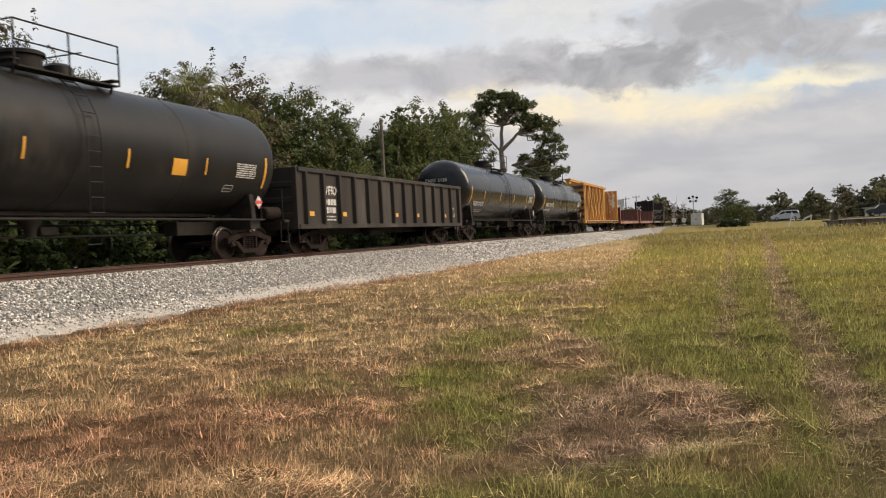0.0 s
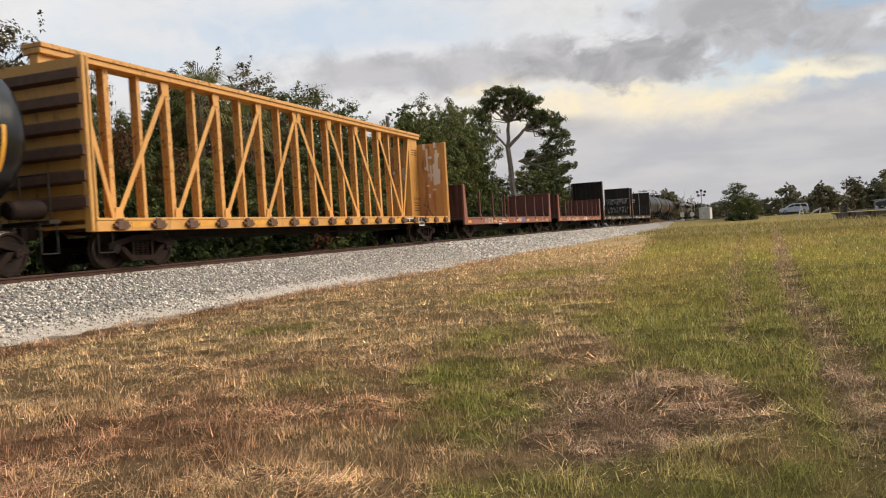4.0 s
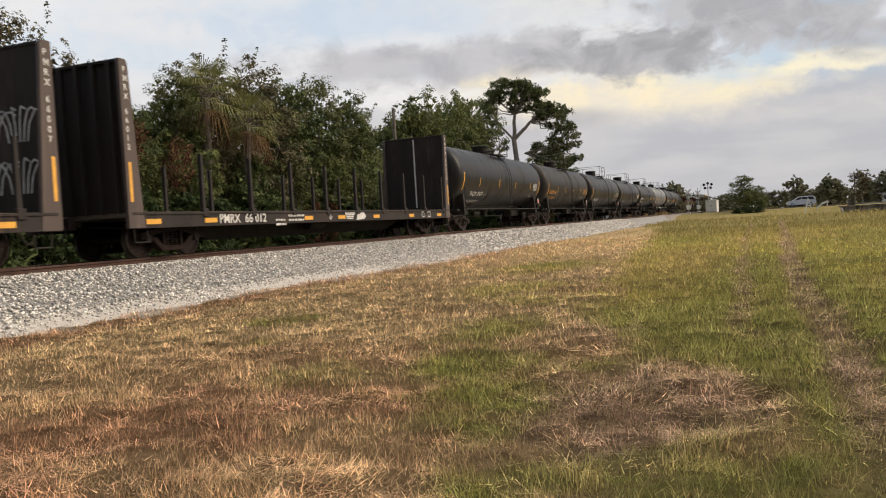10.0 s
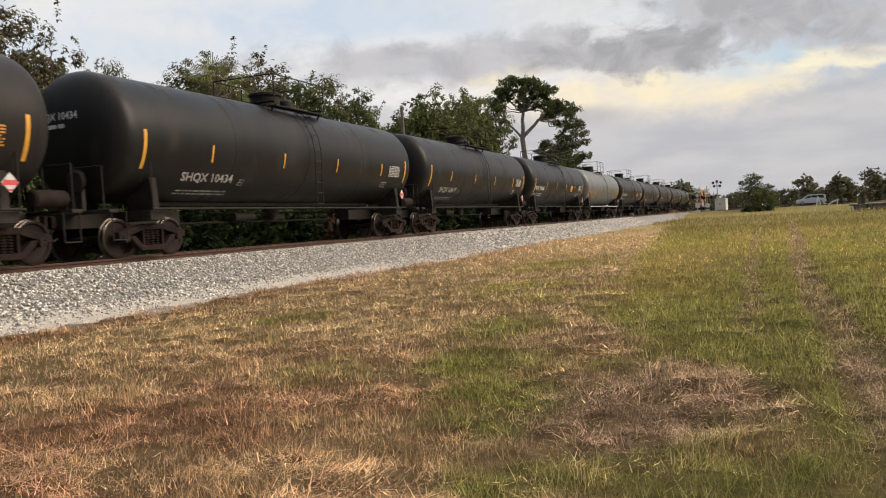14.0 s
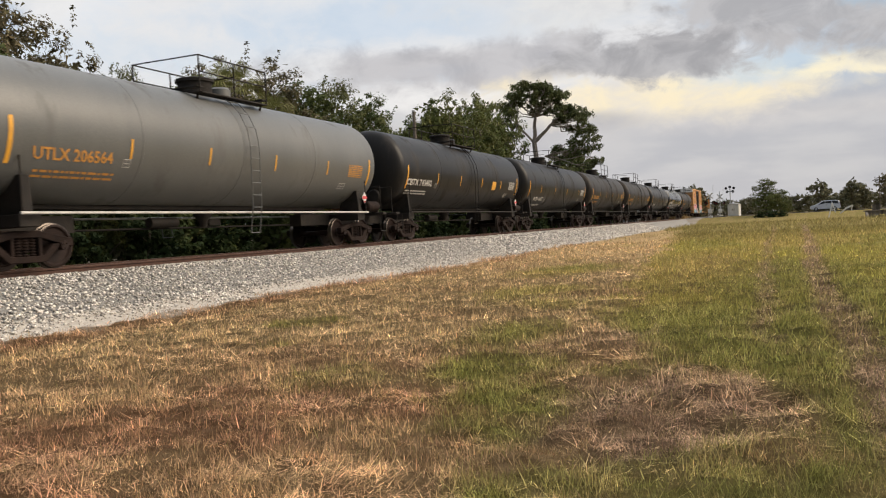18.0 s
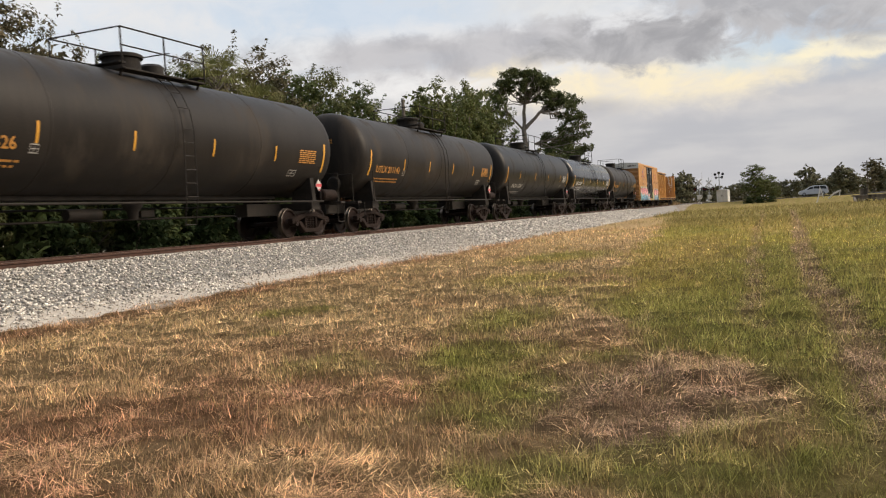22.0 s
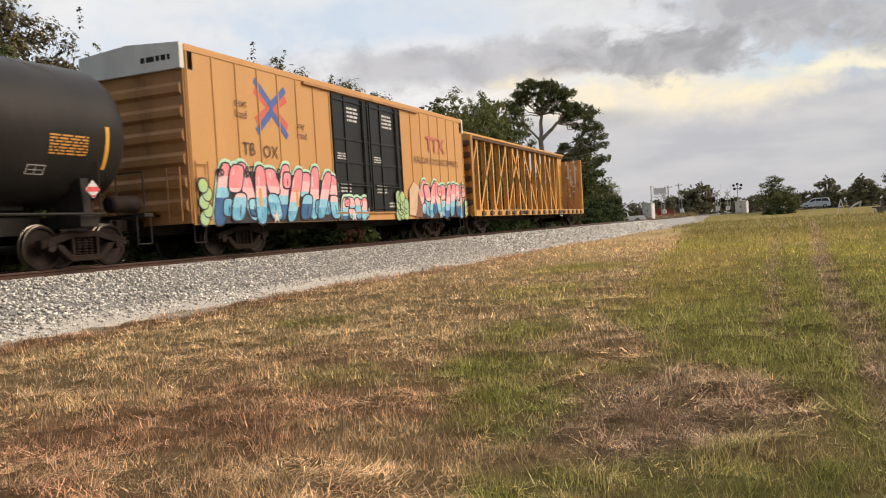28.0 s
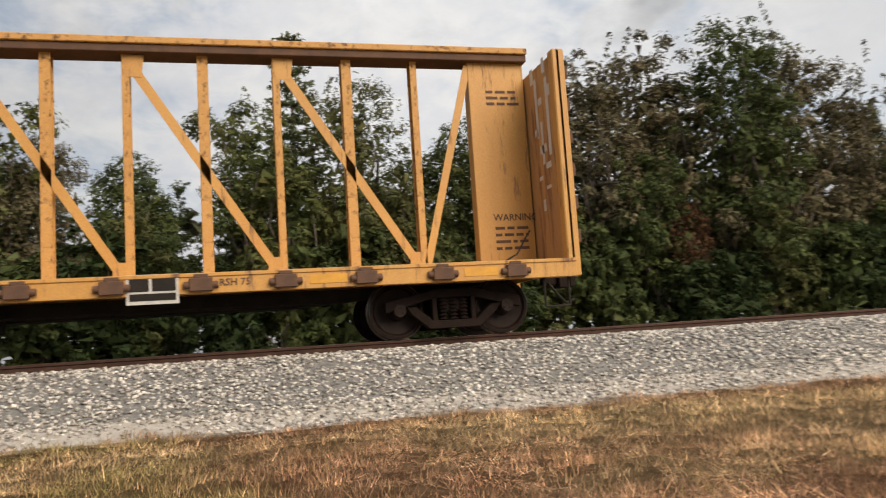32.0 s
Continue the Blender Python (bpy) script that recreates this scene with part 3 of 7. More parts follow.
def build_ground():
    xs = np.concatenate([-np.geomspace(900, 30, 22), np.arange(-28, -12.2, 0.6), np.arange(-12.2, 6, 0.13), np.arange(6, 20, 0.7), np.geomspace(20, 900, 24)])
    ys = np.concatenate([-np.geomspace(400, 12, 14), np.arange(-11, 2, 0.5), np.arange(2, 22, 0.14), np.arange(22, 60, 0.6), np.arange(60, 160, 2.5), np.geomspace(160, 2500, 22)])
    gx, gy = np.meshgrid(xs, ys, indexing="ij")
    fx, fy = gx.ravel(), gy.ravel()
    z = ground_z(fx, fy)
    w = len(ys)
    i, j = np.meshgrid(np.arange(len(xs) - 1), np.arange(w - 1), indexing="ij")
    a = (i * w + j).ravel()
    quads = np.stack([a, a + w, a + w + 1, a + 1], 1)
    me = bpy.data.meshes.new("ground")
    me.from_pydata(np.stack([fx, fy, z], 1).tolist(), [], quads.tolist())
    at = me.color_attributes.new("tone", "FLOAT_COLOR", "POINT")
    c = np.ones((len(fx), 4), np.float32)
    # near soil is coloured darker to stand for shadow between the blades
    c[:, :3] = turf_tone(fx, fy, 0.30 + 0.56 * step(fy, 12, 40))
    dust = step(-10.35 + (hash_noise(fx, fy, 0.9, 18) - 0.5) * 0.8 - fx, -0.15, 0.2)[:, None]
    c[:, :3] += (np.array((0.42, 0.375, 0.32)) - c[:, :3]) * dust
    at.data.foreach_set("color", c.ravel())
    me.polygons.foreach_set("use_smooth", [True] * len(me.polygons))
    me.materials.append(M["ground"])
    tagged(new("ground", me), "mown dry meadow with green patches and wheel tracks", "ground", kind="structure")


def turf(name, count, r0, r1, kind, long, wide, lean, label, seed, a0=-17, a1=114):
    """Single grass blades in a fan about the origin, thinning outwards: lying straw, dry stubble or green grass."""
    rng = np.random.RandomState(seed)
    r = (math.sqrt(r0) + rng.rand(count) * (math.sqrt(r1) - math.sqrt(r0))) ** 2
    az = np.radians(rng.uniform(a0, a1, count))
    x, y = -r * np.sin(az), r * np.cos(az)
    ok = x > -10.55 + (hash_noise(y, y * 0, 1.3, 21) - 0.5) * 0.7 + (hash_noise(x, y, 0.25, 22) - 0.5) * 0.8
    r, x, y = r[ok], x[ok], y[ok]
    green, dead, red, n1, n2 = cover(x, y)
    matted = step(hash_noise(x * 0.7, y, 0.45, 34) * 0.65 + hash_noise(x, y, 0.13, 35) * 0.35, 0.42, 0.66)
    tuft = step(hash_noise(x, y, 0.11, 33) * 0.6 + hash_noise(x, y, 0.28, 37) * 0.4, 0.28, 0.68)
    if kind == "green":
        chance = green * (1 - 0.75 * dead) * (0.35 + 0.65 * tuft) + 0.015
    elif kind == "straw":
        chance = (1 - 0.93 * green) * (0.08 + 0.92 * matted) + dead * 0.9
    else:
        chance = (1 - 0.9 * green) * (1 - 0.72 * matted) * (0.30 + 0.70 * tuft)
    ok = rng.rand(len(x)) < chance
    r, x, y, green, dead, tuft = r[ok], x[ok], y[ok], green[ok], dead[ok], tuft[ok]
    n = len(x)
    if kind == "straw":
        turn = hash_noise(x, y, 0.38, 31) * 12.0 + rng.normal(0, 0.75, n)
    else:
        turn = rng.uniform(0, 2 * math.pi, n)
    size = long * rng.uniform(0.45, 1.4, n) * (0.45 + 0.6 * hash_noise(x, y, 0.5, 32) + 0.55 * tuft) * (1 + r / 45)
    tilt = np.clip(rng.normal(lean, 0.28, n), 0.02, 1.5)
    d = np.stack([np.cos(turn), np.sin(turn)], 1)
    across = np.stack([-d[:, 1], d[:, 0]], 1)
    if kind != "straw":
        # standing blades stand broadside in any direction
        q = rng.uniform(0, 2 * math.pi, n)
        across = np.stack([np.cos(q), np.sin(q)], 1)
    across = across * (wide * (r / 6.0) ** 0.75 * rng.uniform(0.6, 1.3, n))[:, None]
    z = ground_z(x, y) + (rng.rand(n) ** 2 * 0.035 if kind == "straw" else 0.0)
    v = np.zeros((n, 3, 3))
    p0 = np.stack([x, y], 1)
    v[:, 0, :2], v[:, 1, :2], v[:, 2, :2] = p0 - across, p0 + across, p0 + d * (size * np.cos(tilt))[:, None]
    v[:, :2, 2], v[:, 2, 2] = z[:, None], z + size * np.sin(tilt)
    tone = turf_tone(x, y) * np.exp(rng.normal(0.12, 0.46, n))[:, None] * (0.55 + 0.75 * step(hash_noise(x, y * 0.8, 0.15, 36) * 0.55 + hash_noise(x, y, 0.42, 38) * 0.45, 0.2, 0.8))[:, None]
    if kind == "green":
        own = GREEN + (LIME - GREEN) * (rng.rand(n) * step(y, 4, 13))[:, None]
        own = own + (MEADOW - own) * (0.85 * step(y, 28, 60))[:, None]
        tone = tone * 0.5 + own * 0.5 * np.exp(rng.normal(0, 0.25, n))[:, None]
    elif kind == "straw":
        tone = tone * np.where(rng.rand(n) < 0.35 * (1 - 0.7 * dead), 1.4, 1.0)[:, None]
    tagged(new(name, soup(name, v, 3, "blade", tone)), label, "grass", kind="stuff")


build_ground()


# ---- track ----
def bed_profile(y):
    """Across the ballast: (x, z) from the far toe to the near toe."""
    return [(XC - 4.1, -0.05), (XC - 2.0, 0.74), (XC - 1.4, 0.79), (XC, 0.76), (XC + 1.4, 0.79), (XC + 1.9, 0.72), (XC + 3.2, 0.19), (XC + 3.7, 0.03), (XC + 4.2, -0.08)]


def build_bed():
    ys = np.concatenate([np.arange(-60, 130, 0.8), np.arange(130, 900, 10)])
    rows = []
    for y in ys:
        for k, (x, z) in enumerate(bed_profile(y)):
            j = hash_noise(np.array([y]), np.array([k * 7.0]), 1.3, 41)[0] - 0.5
            rows.append((x, y, z + j * 0.01))
    n = len(bed_profile(0))
    faces = [(a * n + k, a * n + k + 1, a * n + n + k + 1, a * n + n + k) for a in range(len(ys) - 1) for k in range(n - 1)]
    s = Shape().add(rows, faces)
    me = mesh_of("ballast_bed", s, "bed", smooth=60)
    me.materials.append(M["dust"])
    me.materials.append(M["far_bed"])
    for p in me.polygons:
        p.material_index = 2 if p.center.y > 86 else int(p.center.x > XC + 3.2)
    tagged(new("ballast_bed", me), "bank of pale grey crushed stone under the track", "ballast", kind="structure")


STONE = np.array([(1, 0, 0), (-1, 0, 0), (0, 1, 0), (0, -1, 0), (0, 0, 1), (0, 0, -1)], float)
STONE_FACES = [(0, 2, 4), (2, 1, 4), (1, 3, 4), (3, 0, 4), (2, 0, 5), (1, 2, 5), (3, 1, 5), (0, 3, 5)]


def stones(name, count, y0, y1, size, seed, label, material="stone", x0=XC + 0.82, x1=XC + 4.1, thin=1.0):
    rng = np.random.RandomState(seed)
    prof = np.array(bed_profile(0))
    x, y = rng.uniform(x0, x1, count), rng.uniform(y0, y1, count)
    if thin != 1.0:
        keep = rng.rand(count) < thin
        x, y = x[keep], y[keep]
    toe = XC + (3.95 if material == "dust" else 3.7) + (hash_noise(y, y * 0, 1.3, 21) - 0.5) * 0.9 + rng.normal(0, 0.12, len(y))
    keep = x < toe
    x, y = x[keep], y[keep]
    n = len(x)
    z = np.maximum(np.interp(x, prof[:, 0], prof[:, 1]), 0.0) + rng.uniform(-0.01, 0.03, n)
    r = size * rng.uniform(0.6, 1.3, n)
    pts = STONE[None] * (1 + rng.uniform(-0.3, 0.3, (n, 6, 1))) + rng.uniform(-0.28, 0.28, (n, 6, 3))
    a = rng.normal(size=(n, 3, 3))
    q = np.linalg.qr(a)[0]
    pts = np.einsum("nij,nkj->nki", q, pts) * r[:, None, None] * np.array((1, 1.15, 0.75))
    pts += np.stack([x, y, z], 1)[:, None]
    me = bpy.data.meshes.new(name)
    idx = (np.array(STONE_FACES)[None] + (np.arange(n) * 6)[:, None, None]).reshape(-1, 3)
    me.vertices.add(n * 6)
    me.vertices.foreach_set("co", pts.astype(np.float32).ravel())
    me.loops.add(len(idx) * 3)
    me.loops.foreach_set("vertex_index", idx.astype(np.int32).ravel())
    me.polygons.add(len(idx))
    me.polygons.foreach_set("loop_start", np.arange(0, len(idx) * 3, 3, dtype=np.int32))
    me.polygons.foreach_set("loop_total", np.full(len(idx), 3, np.int32))
    me.update(calc_edges=True)
    me.materials.append(M[material])
    tagged(new(name, me), label, "gravel", kind="stuff")


def build_track():
    track = thing("railway_track", "rusty steel rails on timber sleepers in ballast", "track", kind="structure")
    foot = [(-0.075, 0), (0.075, 0), (0.075, 0.012), (0.012, 0.035), (0.012, 0.125), (0.036, 0.138), (0.037, 0.168), (0.030, 0.176),
            (-0.030, 0.176), (-0.037, 0.168), (-0.036, 0.138), (-0.012, 0.125), (-0.012, 0.035), (-0.075, 0.012)]
    for x in (-HALF, HALF):
        s = Shape().prism(foot, -60, 700, "y")
        rail = part("rail", s, "rail", track, "rust-brown steel rail with a bright worn top", (XC + x, 0, ZR - 0.178), smooth=0)
        top = Shape().box(-0.026, 0.026, -60, 700, 0.1755, 0.1775)
        part("running_surface", top, "railhead", rail, "bright worn strip on the rail head", smooth=0)
    tie = mesh_of("sleeper", Shape().box(-1.3, 1.3, -0.115, 0.115, -0.17, 0.0), "tie", 0.012)
    for i in range(150):
        y = -16 + i * 0.5
        part("sleeper", tie, "tie", track, at=(XC, y + 0.02 * math.sin(i * 2.3), ZR - 0.195 + 0.006 * math.sin(i * 1.7)))


build_bed()
build_track()


# ---- rolling stock: parts that all wagons share (car space: y along, x across, z from the rail top) ----
WHEELS = []          # every wheelset, with its wagon's place in the train
WAGONS = []


def truck(car, y, u):
    """A two-axle bogie under a wagon."""
    def bolster():
        return Shape().box(-1.0, 1.0, -0.2, 0.2, 0.42, 0.70).box(-0.3, 0.3, -0.3, 0.3, 0.70, 0.80)

    def side():
        s = Shape()
        # upper chord, lower chord, columns and the axle boxes of the cast frame
        s.prism([(-1.12, 0.42), (-1.12, 0.60), (-0.6, 0.70), (-0.3, 0.77), (0.3, 0.77), (0.6, 0.70), (1.12, 0.60), (1.12, 0.42), (0.72, 0.52), (0.32, 0.63), (-0.32, 0.63), (-0.72, 0.52)], -0.09, 0.09)
        s.prism([(-0.78, 0.50), (-0.70, 0.38), (-0.42, 0.14), (0.42, 0.14), (0.70, 0.38), (0.78, 0.50), (0.62, 0.50), (0.36, 0.27), (-0.36, 0.27), (-0.62, 0.50)], -0.10, 0.10)
        for y0 in (-0.36, 0.28):
            s.box(-0.08, 0.08, y0, y0 + 0.08, 0.2, 0.70)
        return s

    def spring():
        prof = [(0.27, 0.0)]
        for k in range(6):
            prof += [(0.272 + k * 0.058, 0.045), (0.285 + k * 0.058, 0.078), (0.30 + k * 0.058, 0.078), (0.315 + k * 0.058, 0.045)]
        return Shape().lathe(prof + [(0.62, 0.0)], "z", 8)

    def axle():
        s = Shape()
        for sx in (-1, 1):
            x = sx * HALF
            prof = [(x - sx * 0.11, 0.02), (x - sx * 0.11, 0.12), (x - sx * 0.05, 0.14), (x - sx * 0.02, 0.37), (x - sx * 0.07, 0.40), (x - sx * 0.07, 0.482),
                    (x - sx * 0.035, 0.482), (x - sx * 0.03, 0.459), (x + sx * 0.060, 0.4535), (x + sx * 0.066, 0.441), (x + sx * 0.066, 0.395), (x + sx * 0.03, 0.36), (x + sx * 0.02, 0.16), (x + sx * 0.08, 0.13), (x + sx * 0.08, 0.02)]
            s.lathe(prof, "x", 28)
        s.rod((-0.9, 0, 0), (0.9, 0, 0), 0.085, 12)
        for sx in (-1, 1):
            s.rod((sx * 0.86, 0, 0), (sx * 1.10, 0, 0), 0.10, 14)
            for k in range(3):
                a = 2.094 * k
                s.rod((sx * 1.09, 0.055 * math.cos(a), 0.055 * math.sin(a)), (sx * 1.12, 0.055 * math.cos(a), 0.055 * math.sin(a)), 0.02, 6)
        return s

    def wheels():
        me = mesh_of("wheelset", axle(), "wheel")
        me.materials.append(M["tread"])
        for p in me.polygons:
            r = [math.hypot(me.vertices[i].co.y, me.vertices[i].co.z) for i in p.vertices]
            if min(r) > 0.44:
                p.material_index = 1
        return me

    t = part("truck", bolster, "truck", car, "rust-brown cast steel bogie", (0, y, 0), 0.01)
    for sx in (-1, 1):
        part("side_frame", side, "truck", t, at=(sx * 0.99, 0, 0), bevel=0.012)
        for yy in (-0.17, 0.0, 0.17):
            part("spring", spring, "truck", t, at=(sx * 0.99, yy, 0))
    for sy in (-1, 1):
        w = part("wheelset", kept("wheelset", wheels), "wheel", t, "rusty wheels with polished treads", (0, sy * 0.889, 0.457))
        WHEELS.append((w, sy * 0.889, u + y + sy * 0.889))
    return t


def coupler(car, y, d, reach):
    s = Shape().box(-0.07, 0.07, 0, reach, -0.08, 0.08).box(-0.16, 0.16, reach, reach + 0.2, -0.14, 0.14).box(0.02, 0.17, reach + 0.2, reach + 0.3, -0.13, 0.13)
    part("coupler", s, "truck", car, at=pose(0, y, 0.88, 0, 0, 0 if d > 0 else 180), bevel=0.015)
    hose = Shape().path([(0.35, 0, -0.05), (0.36, 0.15, -0.25), (0.34, 0.32, -0.42), (0.28, 0.5, -0.36)], 0.022)
    part("air_hose", hose, "frame", car, at=pose(0, y + d * (reach - 0.3), 0.88, 0, 0, 0 if d > 0 else 180))


def wrap(car, name, verts, faces, material, r, zc, y0, z0, label="", lift=0.006, side=1):
    """Lay flat (along, up) marks on a round tank of radius r; z0: the height of their foot above the tank's axis."""
    s = Shape()
    a0 = math.asin(max(-0.99, min(0.99, z0 / r)))
    for u, v in verts:
        a = a0 + v / r
        s.v.append((side * (r + lift) * math.cos(a), y0 + side * u, zc + (r + lift) * math.sin(a)))
    s.f = [list(f) for f in faces]
    return part(name, s, material, car, label, smooth=0)


def strip(w, h, n=6):
    v = [(x, h * i / n) for i in range(n + 1) for x in (0, w)]
    return v, [(2 * i, 2 * i + 1, 2 * i + 3, 2 * i + 2) for i in range(n)]


def bars(rows, width, line, gap, rng):
    """Unreadable small writing as plain bars."""
    v, f = [], []
    for r in range(rows):
        x = 0.0
        z = -r * (line + gap)
        while x < width - 0.05:
            n = min(rng.uniform(0.06, 0.28), width - x)
            k = len(v)
            v += [(x, z), (x + n, z), (x + n, z + line), (x, z + line)]
            f.append((k, k + 1, k + 2, k + 3))
            x += n + 0.045
    return v, f


def tank_car(u0, u1, paint, text, ink, label, seed, big=0.25, panel=False, band="yellow_mark", plain=False, start=0.75, foot=-0.74, long=2.1):
    rng = random.Random(seed)
    u, half = (u0 + u1) / 2, (u1 - u0) / 2
    R, ZC = 1.53, 2.84
    car = thing("tank_car", label, "tank car", "wagons of the train")
    WAGONS.append((car, u))
    end = half + 0.18
    head = 0.66

    def shell():
        prof = [(-end - head, 0.0)]
        for k in range(1, 13):
            a = math.pi / 2 * k / 12
            prof.append((-end - head * math.cos(a) ** 0.74, R * math.sin(a) ** 0.74))
        back = [(-y, r) for y, r in reversed(prof)]
        mids = []
        seams = (-half * 0.52, -0.02, half * 0.50)
        for y in seams:
            mids += [(y - 0.03, R), (y - 0.022, R + 0.006), (y + 0.022, R + 0.006), (y + 0.03, R)]
        return Shape().lathe(prof + mids + back, "y", 56, (0, 0, ZC))

    part("shell", shell(), paint, car, "")
    # stub sills, bolsters and the long pipe that runs beneath
    for d in (-1, 1):
        y = d * (half - 0.5)
        s = Shape().box(-0.22, 0.22, min(d * (half - 2.6), d * (end + 1.05)), max(d * (half - 2.6), d * (end + 1.05)), 0.72, 1.10)
        s.box(-1.35, 1.35, y - 0.25, y + 0.25, 0.84, 1.08)
        for sx in (-1, 1):
            s.prism([(sx * 0.5, 1.05), (sx * 1.32, 1.05), (sx * 1.26, 1.85), (sx * 1.16, 1.85), (sx * 0.6, 1.45)], y - 0.11, y + 0.11, "y")
        s.box(-1.5, 1.5, min(d * (end + 0.72), d * (end + 1.0)), max(d * (end + 0.72), d * (end + 1.0)), 1.02, 1.10)
        part("stub_sill", s, "frame", car, bevel=0.01)
        part("end_step", Shape().path([(1.48, d * (end + 0.92), 1.05), (1.48, d * (end + 0.92), 0.42), (1.48, d * (end + 0.5), 0.42), (1.48, d * (end + 0.5), 1.05)], 0.016), "frame", car)
        part("grab_rail", Shape().path([(1.30, d * (end + 0.95), 1.08), (1.30, d * (end + 0.95), 2.05), (0.5, d * (end + 0.95), 2.05), (0.5, d * (end + 0.95), 1.08)], 0.018), "frame", car)
        part("grab_bar", Shape().path([(1.42, d * (end - 0.45), 1.1), (1.42, d * (end - 0.45), 2.2)], 0.02), "frame", car)
        coupler(car, d * (end + 1.0), d, 0.24)
        truck(car, y + 0.12, u)
    for sx in (-1, 1):
        part("side_rail", Shape().rod((sx * 1.46, -half + 0.2, 1.10), (sx * 1.46, half - 0.2, 1.10), 0.028, 8), "grey_mark" if paint == "grey" else "frame", car, "long handrail along the foot of the tank")
    part("brake_gear", Shape().rod((0.0, -2.1, 0.92), (0.0, -1.1, 0.92), 0.13, 14).box(-0.5, -0.1, 0.4, 0.9, 0.82, 1.0).rod((-0.2, -half + 1, 0.78), (-0.2, half - 1, 0.78), 0.03, 6).box(-0.3, 0.3, -half + 1.2, half - 1.2, 1.24, 1.34), "frame", car, bevel=0.01)
    part("air_reservoir", Shape().lathe([(end + 0.02, 0.0), (end + 0.05, 0.15), (end + 0.10, 0.19), (end + 0.86, 0.19), (end + 0.91, 0.15), (end + 0.94, 0.0)], "y", 16, (1.12, 0, 1.32)), "truck", car, "dark horizontal air reservoir on the end platform")
    part("outlet_valve", Shape().lathe([(0.78, 0.0), (0.78, 0.12), (0.95, 0.14), (1.1, 0.25), (1.4, 0.3)], "z", 14), "frame", car)
    # hand brake on the leading end
    hb = Shape().lathe([(-0.03, 0.0), (-0.03, 0.22), (0.03, 0.28), (0.03, 0.24), (0.0, 0.2), (0, 0)], "y", 18, (0.55, -(end + 0.96), 1.75)).box(0.42, 0.68, -(end + 0.93), -(end + 0.83), 1.1, 1.95)
    part("hand_brake", hb, "frame", car)
    # manway, platform, guard rails and ladders amidships
    top = ZC + R
    mw = part("manway", Shape().lathe([(top - 0.2, 0.46), (top + 0.36, 0.46), (top + 0.36, 0.52), (top + 0.43, 0.52), (top + 0.46, 0.47), (top + 0.49, 0.2), (top + 0.50, 0.0)], "z", 24), "frame", car, "dark drum-shaped valve housing")
    part("valve_box", Shape().lathe([(top - 0.1, 0.32), (top + 0.30, 0.32), (top + 0.36, 0.26), (top + 0.38, 0)], "z", 18, (0, 1.05, 0)), paint, car)
    deck = Shape()
    for y in (-1.1, 1.75):
        deck.box(-1.05, 1.05, y - 0.12, y + 0.12, top - 0.02, top + 0.02)
    for sx in (-1, 1):
        deck.box(sx * 0.95 - 0.16, sx * 0.95 + 0.16, -1.1, 1.75, top - 0.16, top - 0.12)
        deck.beam((sx * 0.95, -1.05, top - 0.15), (sx * 0.8, -1.05, top - 0.5), 0.05)
        deck.beam((sx * 0.95, 1.7, top - 0.15), (sx * 0.8, 1.7, top - 0.5), 0.05)
    part("walkway", deck, "frame", car, bevel=0.006)
    for sx in (-1, 1):
        s = Shape()
        z0, z1, z2 = top - 0.14, top + 0.38, top + 0.80
        for y in (-1.15, 0.3, 1.8):
            s.rod((sx * 1.08, y, z0), (sx * 1.08, y, z2), 0.022, 6)
        s.rod((sx * 1.08, -1.15, z2), (sx * 1.08, 1.8, z2), 0.02, 6).rod((sx * 1.08, -1.15, z1), (sx * 1.08, 1.8, z1), 0.018, 6)
        for y in ((-1.15,) if sx > 0 else (-1.15, 1.8)):
            s.rod((-1.08 if sx > 0 else 0, y, z2), (1.08 if sx > 0 else -1.08, y, z2), 0.018, 6)
        part("guard_rail", s, "frame", car, "thin black pipe railing")
        lad = Shape()
        for y in (0.1, 0.5):
            pts = [(sx * 1.50, y, 0.55), (sx * 1.60, y, 1.2), (sx * 1.64, y, 2.84)]
            pts += [(sx * 1.64 * math.cos(a), y, ZC + 1.64 * math.sin(a)) for a in (0.3, 0.6, 0.85, 1.05)]
            lad.path(pts, 0.014, 6)
        for k in range(7):
            lad.rod((sx * (1.50 + 0.0 * k), 0.1, 0.55) if k == 0 else (sx * 1.63, 0.1, 0.9 + k * 0.33), (sx * 1.50, 0.5, 0.55) if k == 0 else (sx * 1.63, 0.5, 0.9 + k * 0.33), 0.014, 6)
        for a in (0.35, 0.62, 0.9):
            lad.rod((sx * 1.64 * math.cos(a), 0.1, ZC + 1.64 * math.sin(a)), (sx * 1.64 * math.cos(a), 0.5, ZC + 1.64 * math.sin(a)), 0.014, 6)
        part("ladder", lad, paint, car)
    # reflective marks, stencils and placards on both sides
    for side in (1, -1):
        for y, h, z in ((-half, 0.92, -0.80), (half - 0.1, 0.92, -0.80)):
            v, f = strip(0.10, h, 8)
            wrap(car, "reflective_band", v, f, band, R, ZC, y if side > 0 else -y, z, "amber reflective strip", 0.008, side)
        for k in range(4):
            y = -half + (0.17, 0.40, 0.62, 0.85)[k] * 2 * half if foot < -0.9 else -half + (k + 1) * (2 * half) / 5 + (0.2 if k == 0 else 0)
            v, f = strip(0.065, 0.44)
            wrap(car, "reflective_mark", v, f, band, R, ZC, y, -0.55, "amber reflective strip", 0.008, side)
        ys = side * (start - half)
        v, f = lettering(text, big)
        k = long / max(a for a, _ in v)
        # upright strokes stand plumb on the curving flank
        v = [(a * k - b * (0.34 if foot < -0.9 else 0.18), b) for a, b in v]
